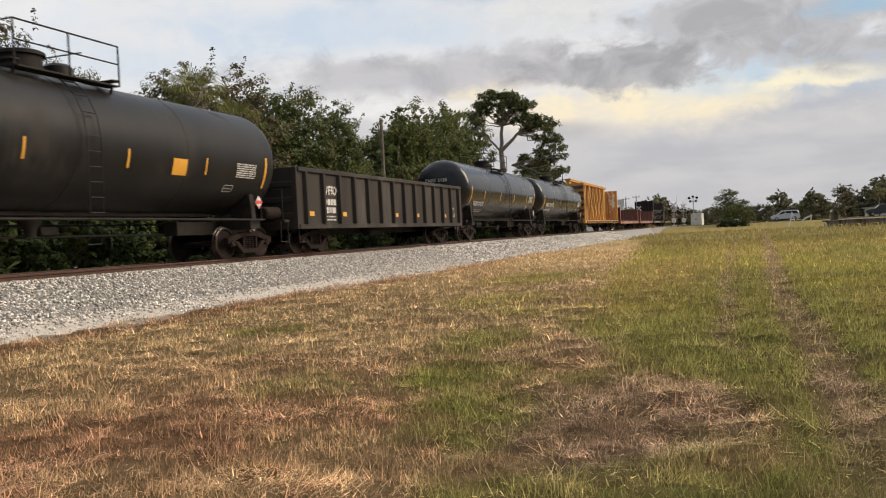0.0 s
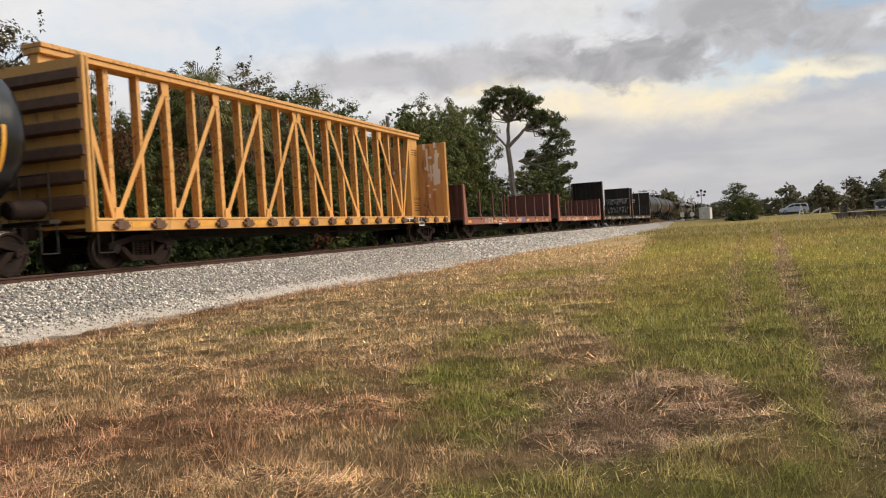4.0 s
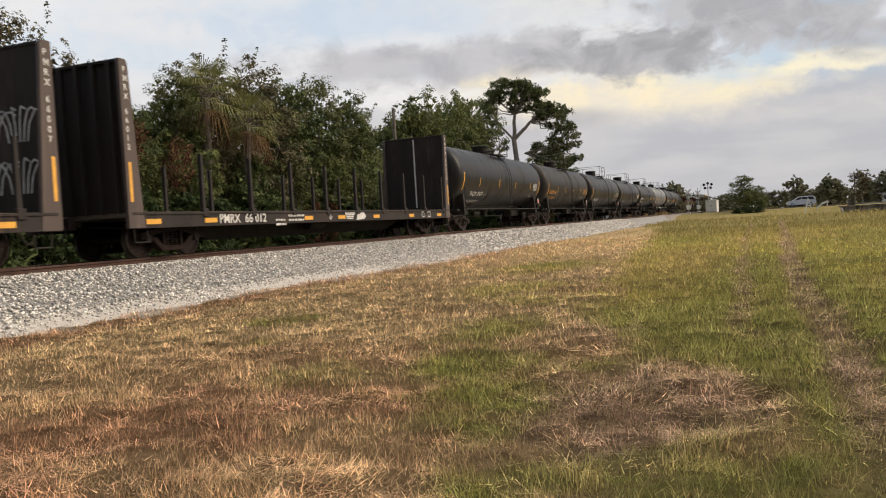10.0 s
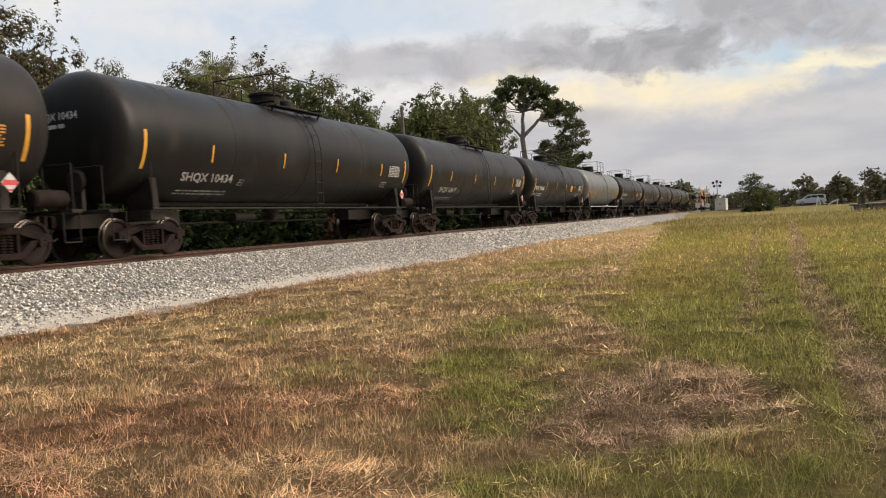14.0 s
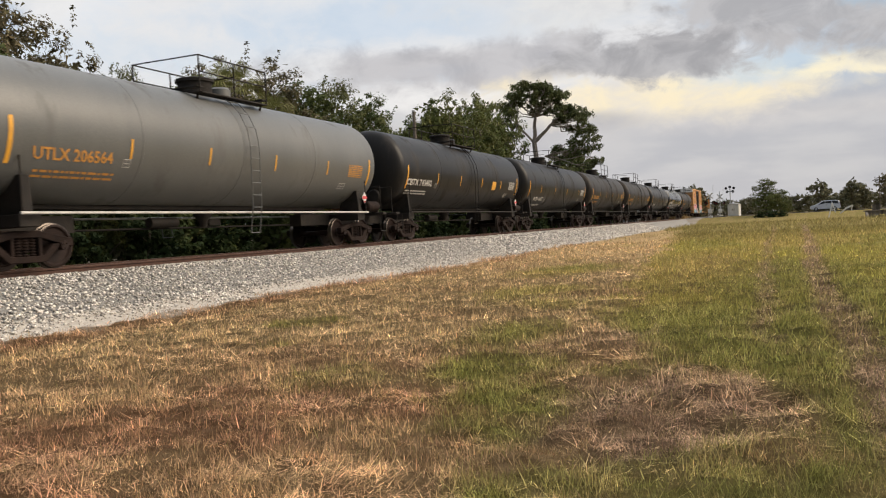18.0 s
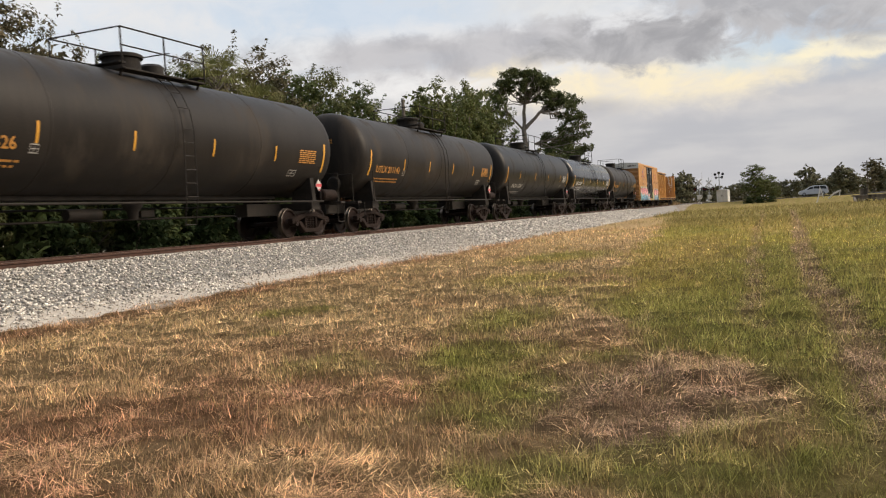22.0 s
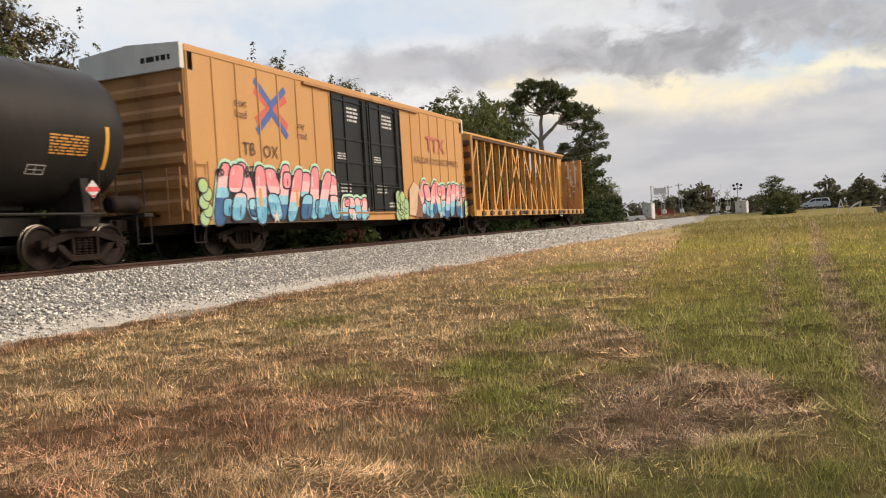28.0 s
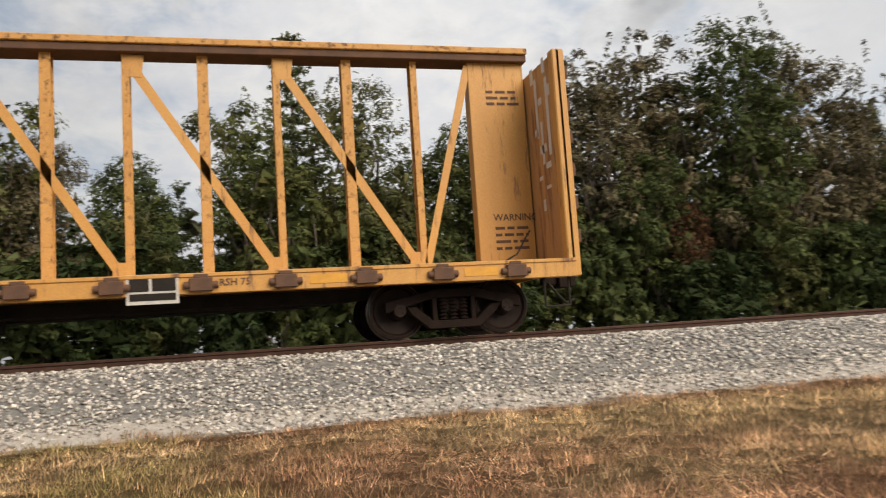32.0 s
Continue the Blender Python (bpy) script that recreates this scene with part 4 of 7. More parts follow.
        wrap(car, "reporting_mark", v, f, ink, R, ZC, ys, foot + 0.06, "stencilled wagon mark", 0.008, side)
        b = bars(2, 2.1, 0.055, 0.07, rng)
        wrap(car, "stencil", *b, ink, R, ZC, ys + side * 0.1, foot - 0.18, "small stencilled lines", 0.008, side)
        b = bars(7, 0.95, 0.035, 0.026, rng)
        wrap(car, "stencil_block", *b, "grey_mark" if not plain else "orange_mark", R, ZC, side * (half - 1.5), -0.20, "block of small stencilled lines", 0.008, side)
        fr = [(0, 0), (0.42, 0), (0.42, 0.22), (0, 0.22), (0.02, 0.02), (0.40, 0.02), (0.40, 0.20), (0.02, 0.20), (0.05, 0.10), (0.37, 0.10), (0.37, 0.115), (0.05, 0.115), (0.19, 0.03), (0.205, 0.03), (0.205, 0.19), (0.19, 0.19)]
        ff = [(0, 1, 5, 4), (1, 2, 6, 5), (2, 3, 7, 6), (3, 0, 4, 7), (8, 9, 10, 11), (12, 13, 14, 15)]
        wrap(car, "test_panel", fr, ff, "grey_mark", R, ZC, side * (half - 1.9), -0.95, "small framed test stencil", 0.008, side)
        wrap(car, "class_mark", [(x * 0.5, z * 0.9) for x, z in fr], ff, "grey_mark", R, ZC, ys + side * (long + 0.3), foot, "", 0.008, side)
        if panel:
            v, f = strip(0.55, 0.42)
            wrap(car, "warning_panel", v, f, "yellow_mark", R, ZC, side * (half * 0.42), -0.62, "amber warning panel", 0.009, side)
        # diamond placard on its holder by the trailing bogie
        pl = Shape().prism([(-0.19, 0), (0, -0.19), (0.19, 0), (0, 0.19)], -0.006, 0.006)
        ph = part("placard", pl, "white_mark", car, "white diamond hazard placard with a red band", (side * 1.53, side * (half - 0.55), 1.60), smooth=0)
        part("placard_band", Shape().prism([(-0.185, -0.05), (-0.14, -0.05), (0.14, -0.05), (0.185, 0.0), (0.14, 0.05), (-0.14, 0.05)], -0.009, 0.009).prism([(-0.06, -0.12), (0.06, -0.12), (0.03, -0.16), (-0.03, -0.16)], -0.009, 0.009), "red_mark", ph, smooth=0)
    # mark and number on the leading head, laid on its curve
    s = Shape()
    for line, h, xa, xb, z0 in ((text, 0.17, -0.83, 0.43, 0.36), ("", 0.10, -0.66, 0.05, 0.17)):
        v, f = lettering(line, h) if line else bars(1, 0.7, 0.09, 0.05, rng)
        w = max(a for a, _ in v)
        pts = [(xa + a * (xb - xa) / w, z0 + b) for a, b in v]
        s.add([(x, -end - head * max(0.0, 1 - ((x * x + z * z) / (R * R)) ** 1.351) ** 0.37 - 0.015, ZC + z) for x, z in pts], f)
    part("end_number", s, "white_mark" if ink == "grey_mark" else ink, car, "small stencilled mark on the tank head", smooth=0)
    return car


def flat_marks(car, name, verts, faces, material, x, y0, z0, label="", side=1):
    s = Shape()
    s.v = [(x, y0 + side * a, z0 + b) for a, b in verts]
    s.f = [list(f) for f in faces]
    return part(name, s, material, car, label, smooth=0)


def reflector(car, x, y, z, w=0.46, h=0.12, material="yellow_mark"):
    part("reflector", kept(("reflector", w, h, material), lambda: mesh_of("reflector", Shape().box(-0.004, 0.004, 0, w, 0, h), material, smooth=0)), material, car, at=(x, y, z))


def end_hardware(car, L, u, inset, d_sill=0.3):
    for d in (-1, 1):
        coupler(car, d * (L / 2), d, 0.28)
        truck(car, d * (L / 2 - inset), u)
        for sx in (-1, 1):
            st = Shape()
            y = d * (L / 2 - 0.12)
            st.path([(sx * 1.46, y, 0.85), (sx * 1.46, y, 0.38), (sx * 1.46, y - d * 0.42, 0.38), (sx * 1.46, y - d * 0.42, 0.85)], 0.018)
            part("stirrup_step", st, "frame", car)


def gondola(u0, u1):
    rng = random.Random(3)
    L, u = u1 - u0, (u0 + u1) / 2
    car = thing("gondola_car", "open gondola wagon in weathered dark steel with upright ribs", "gondola", "wagons of the train")
    WAGONS.append((car, u))
    H0, H1, W = 0.80, 2.78, 1.50
    part("floor", Shape().box(-W + 0.05, W - 0.05, -L / 2 + 0.05, L / 2 - 0.05, H0 + 0.12, H0 + 0.26), "gondola", car)
    for sx in (-1, 1):
        side = part("side_wall", Shape().box(sx * W - 0.03, sx * W + 0.03, -L / 2, L / 2, H0 + 0.12, H1 - 0.1), "gondola", car, "dark sheet side faded to grey")
        part("top_chord", Shape().box(sx * W - 0.07, sx * W + 0.11, -L / 2, L / 2, H1 - 0.14, H1), "gondola", side, bevel=0.015)
        part("bottom_chord", Shape().box(sx * W - 0.05, sx * W + 0.09, -L / 2, L / 2, H0, H0 + 0.16), "gondola", side, bevel=0.01)
        n = 14
        for k in range(n):
            y = -L / 2 + 0.45 + k * (L - 0.9) / (n - 1)
            def rib():
                return Shape().prism([(-0.10, 0), (0.10, 0), (0.06, 0.13), (-0.06, 0.13)], H0 + 0.16, H1 - 0.14, "z")
            part("rib", rib, "gondola", side, at=pose(sx * (W + 0.03), y, 0, 0, 0, -90 * sx), bevel=0.008)
        for k in (0, 2, 6, 8, 11, 13):
            y = -L / 2 + 0.45 + k * (L - 0.9) / (n - 1)
            reflector(car, sx * (W + 0.036), y + 0.16, H0 + 0.42, 0.42, 0.15)
        if sx > 0:
            v, f = lettering("VFRX", 0.30)
            flat_marks(car, "reporting_mark", v, f, "white_mark", W + 0.035, -L / 2 + 1.8, 1.95)
            flat_marks(car, "number_bars", *bars(2, 0.75, 0.2, 0.08, rng), "white_mark", W + 0.035, -L / 2 + 1.85, 1.60)
            flat_marks(car, "stencil", *bars(2, 0.7, 0.05, 0.06, rng), "grey_mark", W + 0.035, -L / 2 + 1.85, 1.18)
            sq = [(0, 0), (0.42, 0), (0.42, 0.42), (0, 0.42), (0.03, 0.03), (0.39, 0.03), (0.39, 0.39), (0.03, 0.39)]
            flat_marks(car, "test_panel", sq, [(0, 1, 5, 4), (1, 2, 6, 5), (2, 3, 7, 6), (3, 0, 4, 7)], "white_mark", W + 0.036, L / 2 - 1.44, 1.25)
    for d in (-1, 1):
        y = d * L / 2
        e = part("end_wall", Shape().box(-W, W, y - 0.04, y + 0.04, H0, H1), "gondola", car)
        for z in (1.25, 1.75, 2.25):
            part("end_rib", Shape().box(-W, W, y - d * 0.0 - 0.09, y + 0.09, z - 0.09, z + 0.09), "gondola", e, bevel=0.02)
        for sx in (-1, 1):
            part("corner_post", Shape().box(min(sx * (W - 0.12), sx * (W + 0.06)), max(sx * (W - 0.12), sx * (W + 0.06)), y - 0.1, y + 0.1, H0, H1), "gondola", e, bevel=0.015)
    v, f = lettering("VFRX", 0.13)
    s = Shape()
    s.v = [(0.3 + a, -L / 2 - 0.10, 2.6 + b) for a, b in v]
    s.f = f
    part("end_mark", s, "white_mark", car, smooth=0)
    part("centre_sill", Shape().box(-0.25, 0.25, -L / 2, L / 2, 0.62, H0 + 0.12).rod((0.5, -1, 0.7), (0.5, 0.2, 0.7), 0.2, 12), "frame", car, bevel=0.01)
    end_hardware(car, L, u, 1.9)
    return car


def centerbeam(u0, u1, texts=False, seed=1):
    rng = random.Random(seed)
    L, u = u1 - u0, (u0 + u1) / 2
    car = thing("centerbeam_car", "worn yellow centre-beam lumber wagon with open truss", "flat wagon", "wagons of the train")
    WAGONS.append((car, u))
    D0, D1, W, TOP = 0.84, 1.12, 1.53, 5.10
    deck = part("deck", Shape().box(-W + 0.04, W - 0.04, -L / 2, L / 2, D1 - 0.1, D1), "beam_yellow", car)
    for sx in (-1, 1):
        chan = [(W - 0.18, D0), (W + 0.03, D0), (W + 0.03, D1 - 0.04), (W + 0.05, D1 - 0.04), (W + 0.05, D1 + 0.015), (W - 0.06, D1 + 0.015), (W - 0.06, D1 - 0.04), (W - 0.03, D1 - 0.04), (W - 0.03, D0 + 0.03), (W - 0.18, D0 + 0.03)]
        part("side_sill", Shape().prism([(sx * a, b) for a, b in chan], -L / 2, L / 2, "y"), "beam_yellow", deck, bevel=0.006)
        n = 18
        for k in range(n):
            y = 10.05 - (n - 1 - k) * 1.187 if texts else -L / 2 + 0.7 + k * (L - 1.4) / (n - 1)
            def winch():
                return Shape().box(-0.02, 0.13, -0.16, 0.16, -0.03, 0.16).rod((0.06, -0.24, 0.06), (0.06, 0.24, 0.06), 0.055, 10).box(-0.06, 0.06, -0.1, 0.1, 0.16, 0.22)
            part("winch", winch, "beam_dirt", deck, "rust-brown strap winch", at=pose(sx * W, y, D0 + 0.06, 0, 0, 0 if sx > 0 else 180), bevel=0.01)
            if k % 2 == 0 and k < n - 1:
                reflector(car, sx * (W + 0.035), y + 0.35, D0 + 0.07, 0.55, 0.13)
    part("fish_belly_sill", Shape().prism([(-L / 2 + 0.6, D0 + 0.05), (-L / 2 + 4.5, 0.62), (L / 2 - 4.5, 0.62), (L / 2 - 0.6, D0 + 0.05)], -0.28, 0.28).rod((0.62, -L / 2 + 4, 0.66), (0.62, L / 2 - 4, 0.66), 0.025, 6).rod((0.5, 1.5, 0.62), (0.5, 2.5, 0.62), 0.17, 12), "frame", car)
    beam = part("centre_beam", Shape().box(-0.30, 0.30, -L / 2 + 0.05, L / 2 - 0.05, TOP - 0.11, TOP), "post_yellow", car, "yellow top chord with rust patches", bevel=0.012)
    # the brown web holds both rust and painted shade from the flange above
    part("chord_web", Shape().box(-0.255, 0.255, -L / 2 + 0.06, L / 2 - 0.06, TOP - 0.24, TOP - 0.11), "beam_dirt" if texts else "beam_yellow", beam, "worn chord web, coloured dark for rust and shade on one wagon", bevel=0.01)
    bay, n, rear, depth = (1.187, 16, 2.15, 0.09) if texts else (1.12, 17, 2.25, 0.12)
    first = L / 2 - rear - (n - 1) * bay
    ys = [first + k * bay for k in range(n)]

    def post():
        d, e = depth, depth - 0.022
        return Shape().prism([(-d, -0.085), (-e, -0.085), (-e, -0.01), (e, -0.01), (e, -0.085), (d, -0.085), (d, 0.085), (e, 0.085), (e, 0.01), (-e, 0.01), (-e, 0.085), (-d, 0.085)], D1, TOP - 0.2, "z")

    for k, y in enumerate(ys):
        wide = 1.0 if k % 2 == 0 else 0.7
        part("post", post, "post_yellow", car, at=pose(0, y, 0) @ Matrix.Diagonal((1, wide, 1, 1)), bevel=0.006)
    slants = [(k, k + 2, True) for k in (0, 2, 4, 6)] + [(k, k + 2, False) for k in range(n - 9, n - 2, 2)]
    for k, j, rising in slants:
        for sx in (1,):
            a, b = ys[k], ys[j]
            z0, z1 = D1 + 0.16, TOP - 0.48
            foot, head = (a + 0.12, b - 0.12) if rising else (b - 0.12, a + 0.12)
            s = Shape().beam((depth + 0.02, foot, z0), (depth + 0.02, head, z1), 0.15, 0.02, (1, 0, 0))
            s.prism([(foot - 0.17, D1), (foot + 0.17, D1), (foot + 0.10, D1 + 0.36), (foot - 0.10, D1 + 0.36)], depth + 0.024, depth + 0.040)
            s.prism([(head - 0.17, TOP - 0.25), (head + 0.17, TOP - 0.25), (head + 0.12, TOP - 0.62), (head - 0.12, TOP - 0.62)], depth + 0.024, depth + 0.040)
            part("brace", s, "beam_yellow", car, "yellow diagonal brace with gusset plates", smooth=0)
    for d in (-1, 1):
        y1 = d * (L / 2)
        ye = ys[-1] if d > 0 else ys[0]
        part("end_panel", Shape().box(-0.13, 0.13, min(y1 - d * 0.1, y1 - d * 1.15), max(y1 - d * 0.1, y1 - d * 1.15), D1, TOP - 0.2), "beam_yellow", car, "solid yellow web panel beside the bulkhead", bevel=0.01)
        s = Shape()
        s.beam((depth + 0.02, y1 - d * 1.15, TOP - 0.3), (depth + 0.02, ye + d * 0.05, D1 + 0.1), 0.13, 0.02, (1, 0, 0))
        part("brace", s, "beam_yellow", car, smooth=0)
        bulk = part("bulkhead", Shape().box(-W, W, min(y1, y1 - d * 0.04), max(y1, y1 - d * 0.04), D0 + 0.1, 4.62), "beam_yellow", car, "tall yellow end bulkhead")
        part("lining", Shape().box(-W + 0.05, W - 0.16, y1 - d * 0.06 - 0.012, y1 - d * 0.06 + 0.012, D1, 4.58), "scuffed", bulk, "scuffed brown-yellow lining")
        for sx in (-1, 1):
            part("corner_post", Shape().box(min(sx * W, sx * (W - 0.2)), max(sx * W, sx * (W - 0.2)), min(y1 + d * 0.1, y1 - d * 0.12), max(y1 + d * 0.1, y1 - d * 0.12), D0, 4.64), "beam_yellow", bulk, bevel=0.02)
        for z in (1.5, 2.05, 2.6, 3.15, 3.7, 4.25):
            part("end_rib", Shape().prism([(y1, z - 0.16), (y1 + d * 0.16, z - 0.10), (y1 + d * 0.16, z + 0.10), (y1, z + 0.16)], -W + 0.05, W - 0.05), "beam_dirt", bulk, "rust-brown pressed rib")
        if d > 0:
            for x0, z0, w, h in ((0.55, 3.35, 0.10, 1.05), (1.02, 2.95, 0.11, 1.35), (0.68, 3.9, 0.16, 0.12), (0.72, 2.85, 0.09, 0.75), (0.62, 3.05, 0.30, 0.14), (0.84, 2.75, 0.22, 0.10), (0.60, 2.05, 0.10, 0.2), (0.40, 4.35, 0.13, 0.28), (0.95, 4.4, 0.12, 0.26), (1.12, 3.95, 0.10, 0.2), (0.45, 3.4, 0.14, 0.12), (0.5, 2.6, 0.16, 0.07), (0.8, 2.4, 0.2, 0.06), (-0.9, 3.9, 0.12, 0.2), (-0.7, 3.0, 0.14, 0.6), (-0.4, 2.6, 0.12, 0.5), (-1.2, 3.3, 0.2, 0.16), (-0.5, 4.3, 0.12, 0.2)):
                part("tape", Shape().box(x0, x0 + w, y1 - d * 0.078, y1 - d * 0.074, z0, z0 + h), "white", bulk, "peeling white strip", smooth=0)
            v, f = lettering("WARNING", 0.12)
            flat_marks(car, "warning_text", v, f, "beam_dirt", 0.136, y1 - 0.86, 1.98)
            flat_marks(car, "stencil", *bars(4, 0.62, 0.05, 0.07, rng), "beam_dirt", 0.136, y1 - 0.84, 1.82)
            flat_marks(car, "stencil", *bars(3, 0.62, 0.05, 0.06, rng), "beam_dirt", 0.136, y1 - 0.84, 4.3)
            part("chain", Shape().path([(0.4, y1 - 0.3, 1.75), (0.7, y1 - 0.5, 1.6), (0.9, y1 - 0.75, 1.3), (1.15, y1 - 1.1, 1.14)], 0.014), "frame", car)
    if not texts:
        pn = part("test_panel", Shape().box(W + 0.034, W + 0.04, 7.22, 7.80, D0 - 0.12, D0 + 0.30), "white_mark", car, "black stencil panel with white frame", smooth=0)
        part("panel_field", Shape().box(W + 0.041, W + 0.044, 7.26, 7.48, D0 + 0.06, D0 + 0.26).box(W + 0.041, W + 0.044, 7.52, 7.76, D0 + 0.06, D0 + 0.26).box(W + 0.041, W + 0.044, 7.26, 7.76, D0 - 0.07, D0 + 0.03), "frame", pn, smooth=0)
        part("owner_panel", Shape().box(W + 0.031, W + 0.034, 5.60, 6.75, D0 + 0.05, D1 - 0.05), "frame", car, smooth=0)
        flat_marks(car, "owner_mark", [(0, 0.1), (0.95, 0.1), (0.95, 0.15), (0, 0.15), (0.12, 0), (0.22, 0), (0.22, 0.1), (0.12, 0.1), (0.44, 0), (0.54, 0), (0.54, 0.1), (0.44, 0.1)], [(0, 1, 2, 3), (4, 5, 6, 7), (8, 9, 10, 11)], "white_mark", W + 0.037, 5.70, D0 + 0.08)
        part("tape", Shape().prism([(0.88, 2.62), (1.20, 2.70), (1.24, 3.35), (1.12, 3.42), (1.16, 4.05), (1.0, 4.12), (0.98, 3.7), (0.86, 3.6)], L / 2 - 0.086, L / 2 - 0.080, "y"), "white", car, "large peeling white patch", smooth=0)
    if texts:
        for txt, y in (("855", -L / 2 + 5.55), ("331", -L / 2 + 7.0)):
            part("number_panel", Shape().box(W + 0.031, W + 0.034, y - 0.14, y + 0.86, D0 + 0.05, D1 - 0.04), "frame", car, smooth=0)
            v, f = lettering(txt, 0.15)
            flat_marks(car, "wagon_number", v, f, "white_mark", W + 0.037, y, D0 + 0.09)
        v, f = lettering("TTZX", 0.15)
        flat_marks(car, "reporting_mark", v, f, "white_mark", W + 0.037, -L / 2 + 4.2, D0 + 0.09)
        part("number_panel", Shape().box(W + 0.031, W + 0.034, -L / 2 + 4.1, -L / 2 + 5.1, D0 + 0.05, D1 - 0.04), "frame", car, smooth=0)
        # owner's mark as plain bars, and the framed panel
        part("owner_panel", Shape().box(W + 0.031, W + 0.034, L / 2 - 9.6, L / 2 - 8.3, D0 + 0.05, D1 - 0.05), "frame", car, smooth=0)
        flat_marks(car, "owner_mark", [(0, 0.1), (0.95, 0.1), (0.95, 0.15), (0, 0.15), (0.12, 0), (0.22, 0), (0.22, 0.1), (0.12, 0.1), (0.44, 0), (0.54, 0), (0.54, 0.1), (0.44, 0.1), (0.72, 0), (0.84, 0), (0.92, 0.1), (0.8, 0.1)], [(0, 1, 2, 3), (4, 5, 6, 7), (8, 9, 10, 11), (12, 13, 14, 15)], "white_mark", W + 0.037, L / 2 - 9.45, D0 + 0.08)
        pn = part("test_panel", Shape().box(W + 0.034, W + 0.04, L / 2 - 6.80, L / 2 - 6.10, D0 - 0.12, D0 + 0.30), "white_mark", car, "black stencil panel with white frame", smooth=0)
        part("panel_field", Shape().box(W + 0.041, W + 0.044, L / 2 - 6.76, L / 2 - 6.50, D0 + 0.06, D0 + 0.26).box(W + 0.041, W + 0.044, L / 2 - 6.46, L / 2 - 6.14, D0 + 0.06, D0 + 0.26).box(W + 0.041, W + 0.044, L / 2 - 6.76, L / 2 - 6.14, D0 - 0.07, D0 + 0.03), "frame", pn, smooth=0)
        v, f = lettering("RSH 75", 0.10)
        flat_marks(car, "stencil", v, f, "beam_dirt", W + 0.037, L / 2 - 5.55, D0 + 0.10)
    end_hardware(car, L, u, 1.95)
    return car


def bulkhead_flat(u0, u1, body, sill, top, text, mark, label, seed, stakes=8, stake_top=2.4, tag=False):
    rng = random.Random(seed)
    L, u = u1 - u0, (u0 + u1) / 2
    car = thing("bulkhead_flat_car", label, "flat wagon", "wagons of the train")
    WAGONS.append((car, u))
    W, D0, D1 = 1.50, 0.70, 1.06
    part("deck", Shape().box(-W + 0.03, W - 0.03, -L / 2, L / 2, D1 - 0.08, D1 + 0.02), "tie", car, "dark timber deck")
    for sx in (-1, 1):
        part("side_sill", Shape().box(sx * W - 0.03, sx * W + 0.03, -L / 2, L / 2, D0, D1 - 0.01).box(min(sx * W, sx * (W + 0.06)), max(sx * W, sx * (W + 0.06)), -L / 2, L / 2, D1 - 0.05, D1 + 0.01), sill, car, "", bevel=0.006)
        for k in range(stakes - 1):
            y = -L / 2 + 2.64 + k * (2.4 if top < 3 else 2.15)
            if sx < 0 and top < 3 and k < 5:
                continue

            def stake():
                return Shape().prism([(-0.075, D1 - 0.16), (0.075, D1 - 0.16), (0.06, D1 + 0.3), (0.045, stake_top), (-0.045, stake_top), (-0.06, D1 + 0.3)], -0.05, 0.05)
            part("stake", stake, body, car, "upright steel stake", at=(sx * (W - 0.03), y, 0), bevel=0.01, key=("stake", body, stake_top))
        for k in range(stakes - 1):
            y = -L / 2 + 2.64 + k * (2.4 if top < 3 else 2.15)
            part("stake_pocket", kept(("pocket", body), lambda: mesh_of("stake_pocket", Shape().box(-0.05, 0.05, -0.10, 0.10, -0.10, 0.12), body, 0.012)), body, car, at=(sx * (W + 0.02), y, D1 - 0.02))
        for k in range(7):
            reflector(car, sx * (W + 0.034), -L / 2 + ((0.45, 5.0, 7.5, 9.8, 12.3, 14.7, L - 1.5) if top < 3 else (0.45, 2.6, 7.55, 9.75, 12.5, 15.85, L - 1.5))[k], D0 + 0.09, 0.5, 0.12)
    part("centre_sill", Shape().prism([(-L / 2 + 0.4, D0 + 0.1), (-L / 2 + 3.4, 0.60), (-L / 2 + 4.4, 0.34), (L / 2 - 4.4, 0.34), (L / 2 - 3.4, 0.60), (L / 2 - 0.4, D0 + 0.1)], -0.3, 0.3).rod((0.6, -1, 0.66), (0.6, 0, 0.66), 0.17, 12), "frame", car)
    for d in (-1, 1):
        y = d * L / 2
        b = part("bulkhead", Shape().box(-W, W, min(y, y - d * 0.08), max(y, y - d * 0.08), D1, top), body, car, "ribbed steel end bulkhead")
        for x in (-1.2, -0.72, -0.24, 0.24, 0.72, 1.2):
            part("bulkhead_rib", kept(("brib", body, top, d), lambda: mesh_of("bulkhead_rib", Shape().prism([(-0.07, 0), (0.07, 0), (0.05, d * 0.12), (-0.05, d * 0.12)], D1, top - 0.02, "z"), body, 0.01)), body, b, at=(x, y, 0))
        for sx in (-1, 1):
            s = Shape().prism([(y, D0), (y - d * 0.42, D0), (y - d * 0.36, D1 + 0.2), (y - d * 0.16, top - 0.08), (y - d * 0.1, top), (y + d * 0.12, top), (y + d * 0.12, D0)], sx * W - 0.05, sx * W + 0.05)
            part("corner_post", s, sill if top < 3 else "flat_rust", b, bevel=0.012)
            if top > 3:
                part("reflector", Shape().box(sx * W - 0.055, sx * W + 0.055, y - 0.045 - d * 0.02, y + 0.045 - d * 0.02, 1.30, 2.20), "yellow_mark", b, smooth=0)
                mark_text = "".join(t[0] for t in text).replace(" ", "")
                for q, ch in enumerate(mark_text):
                    v, f = lettering(ch, 0.13)
                    flat_marks(b, "wagon_number", v, f, mark, sx * (W + 0.053), y - d * 0.04 - 0.06, top - 0.30 - q * 0.20 - (0.14 if q > 3 else 0.0))
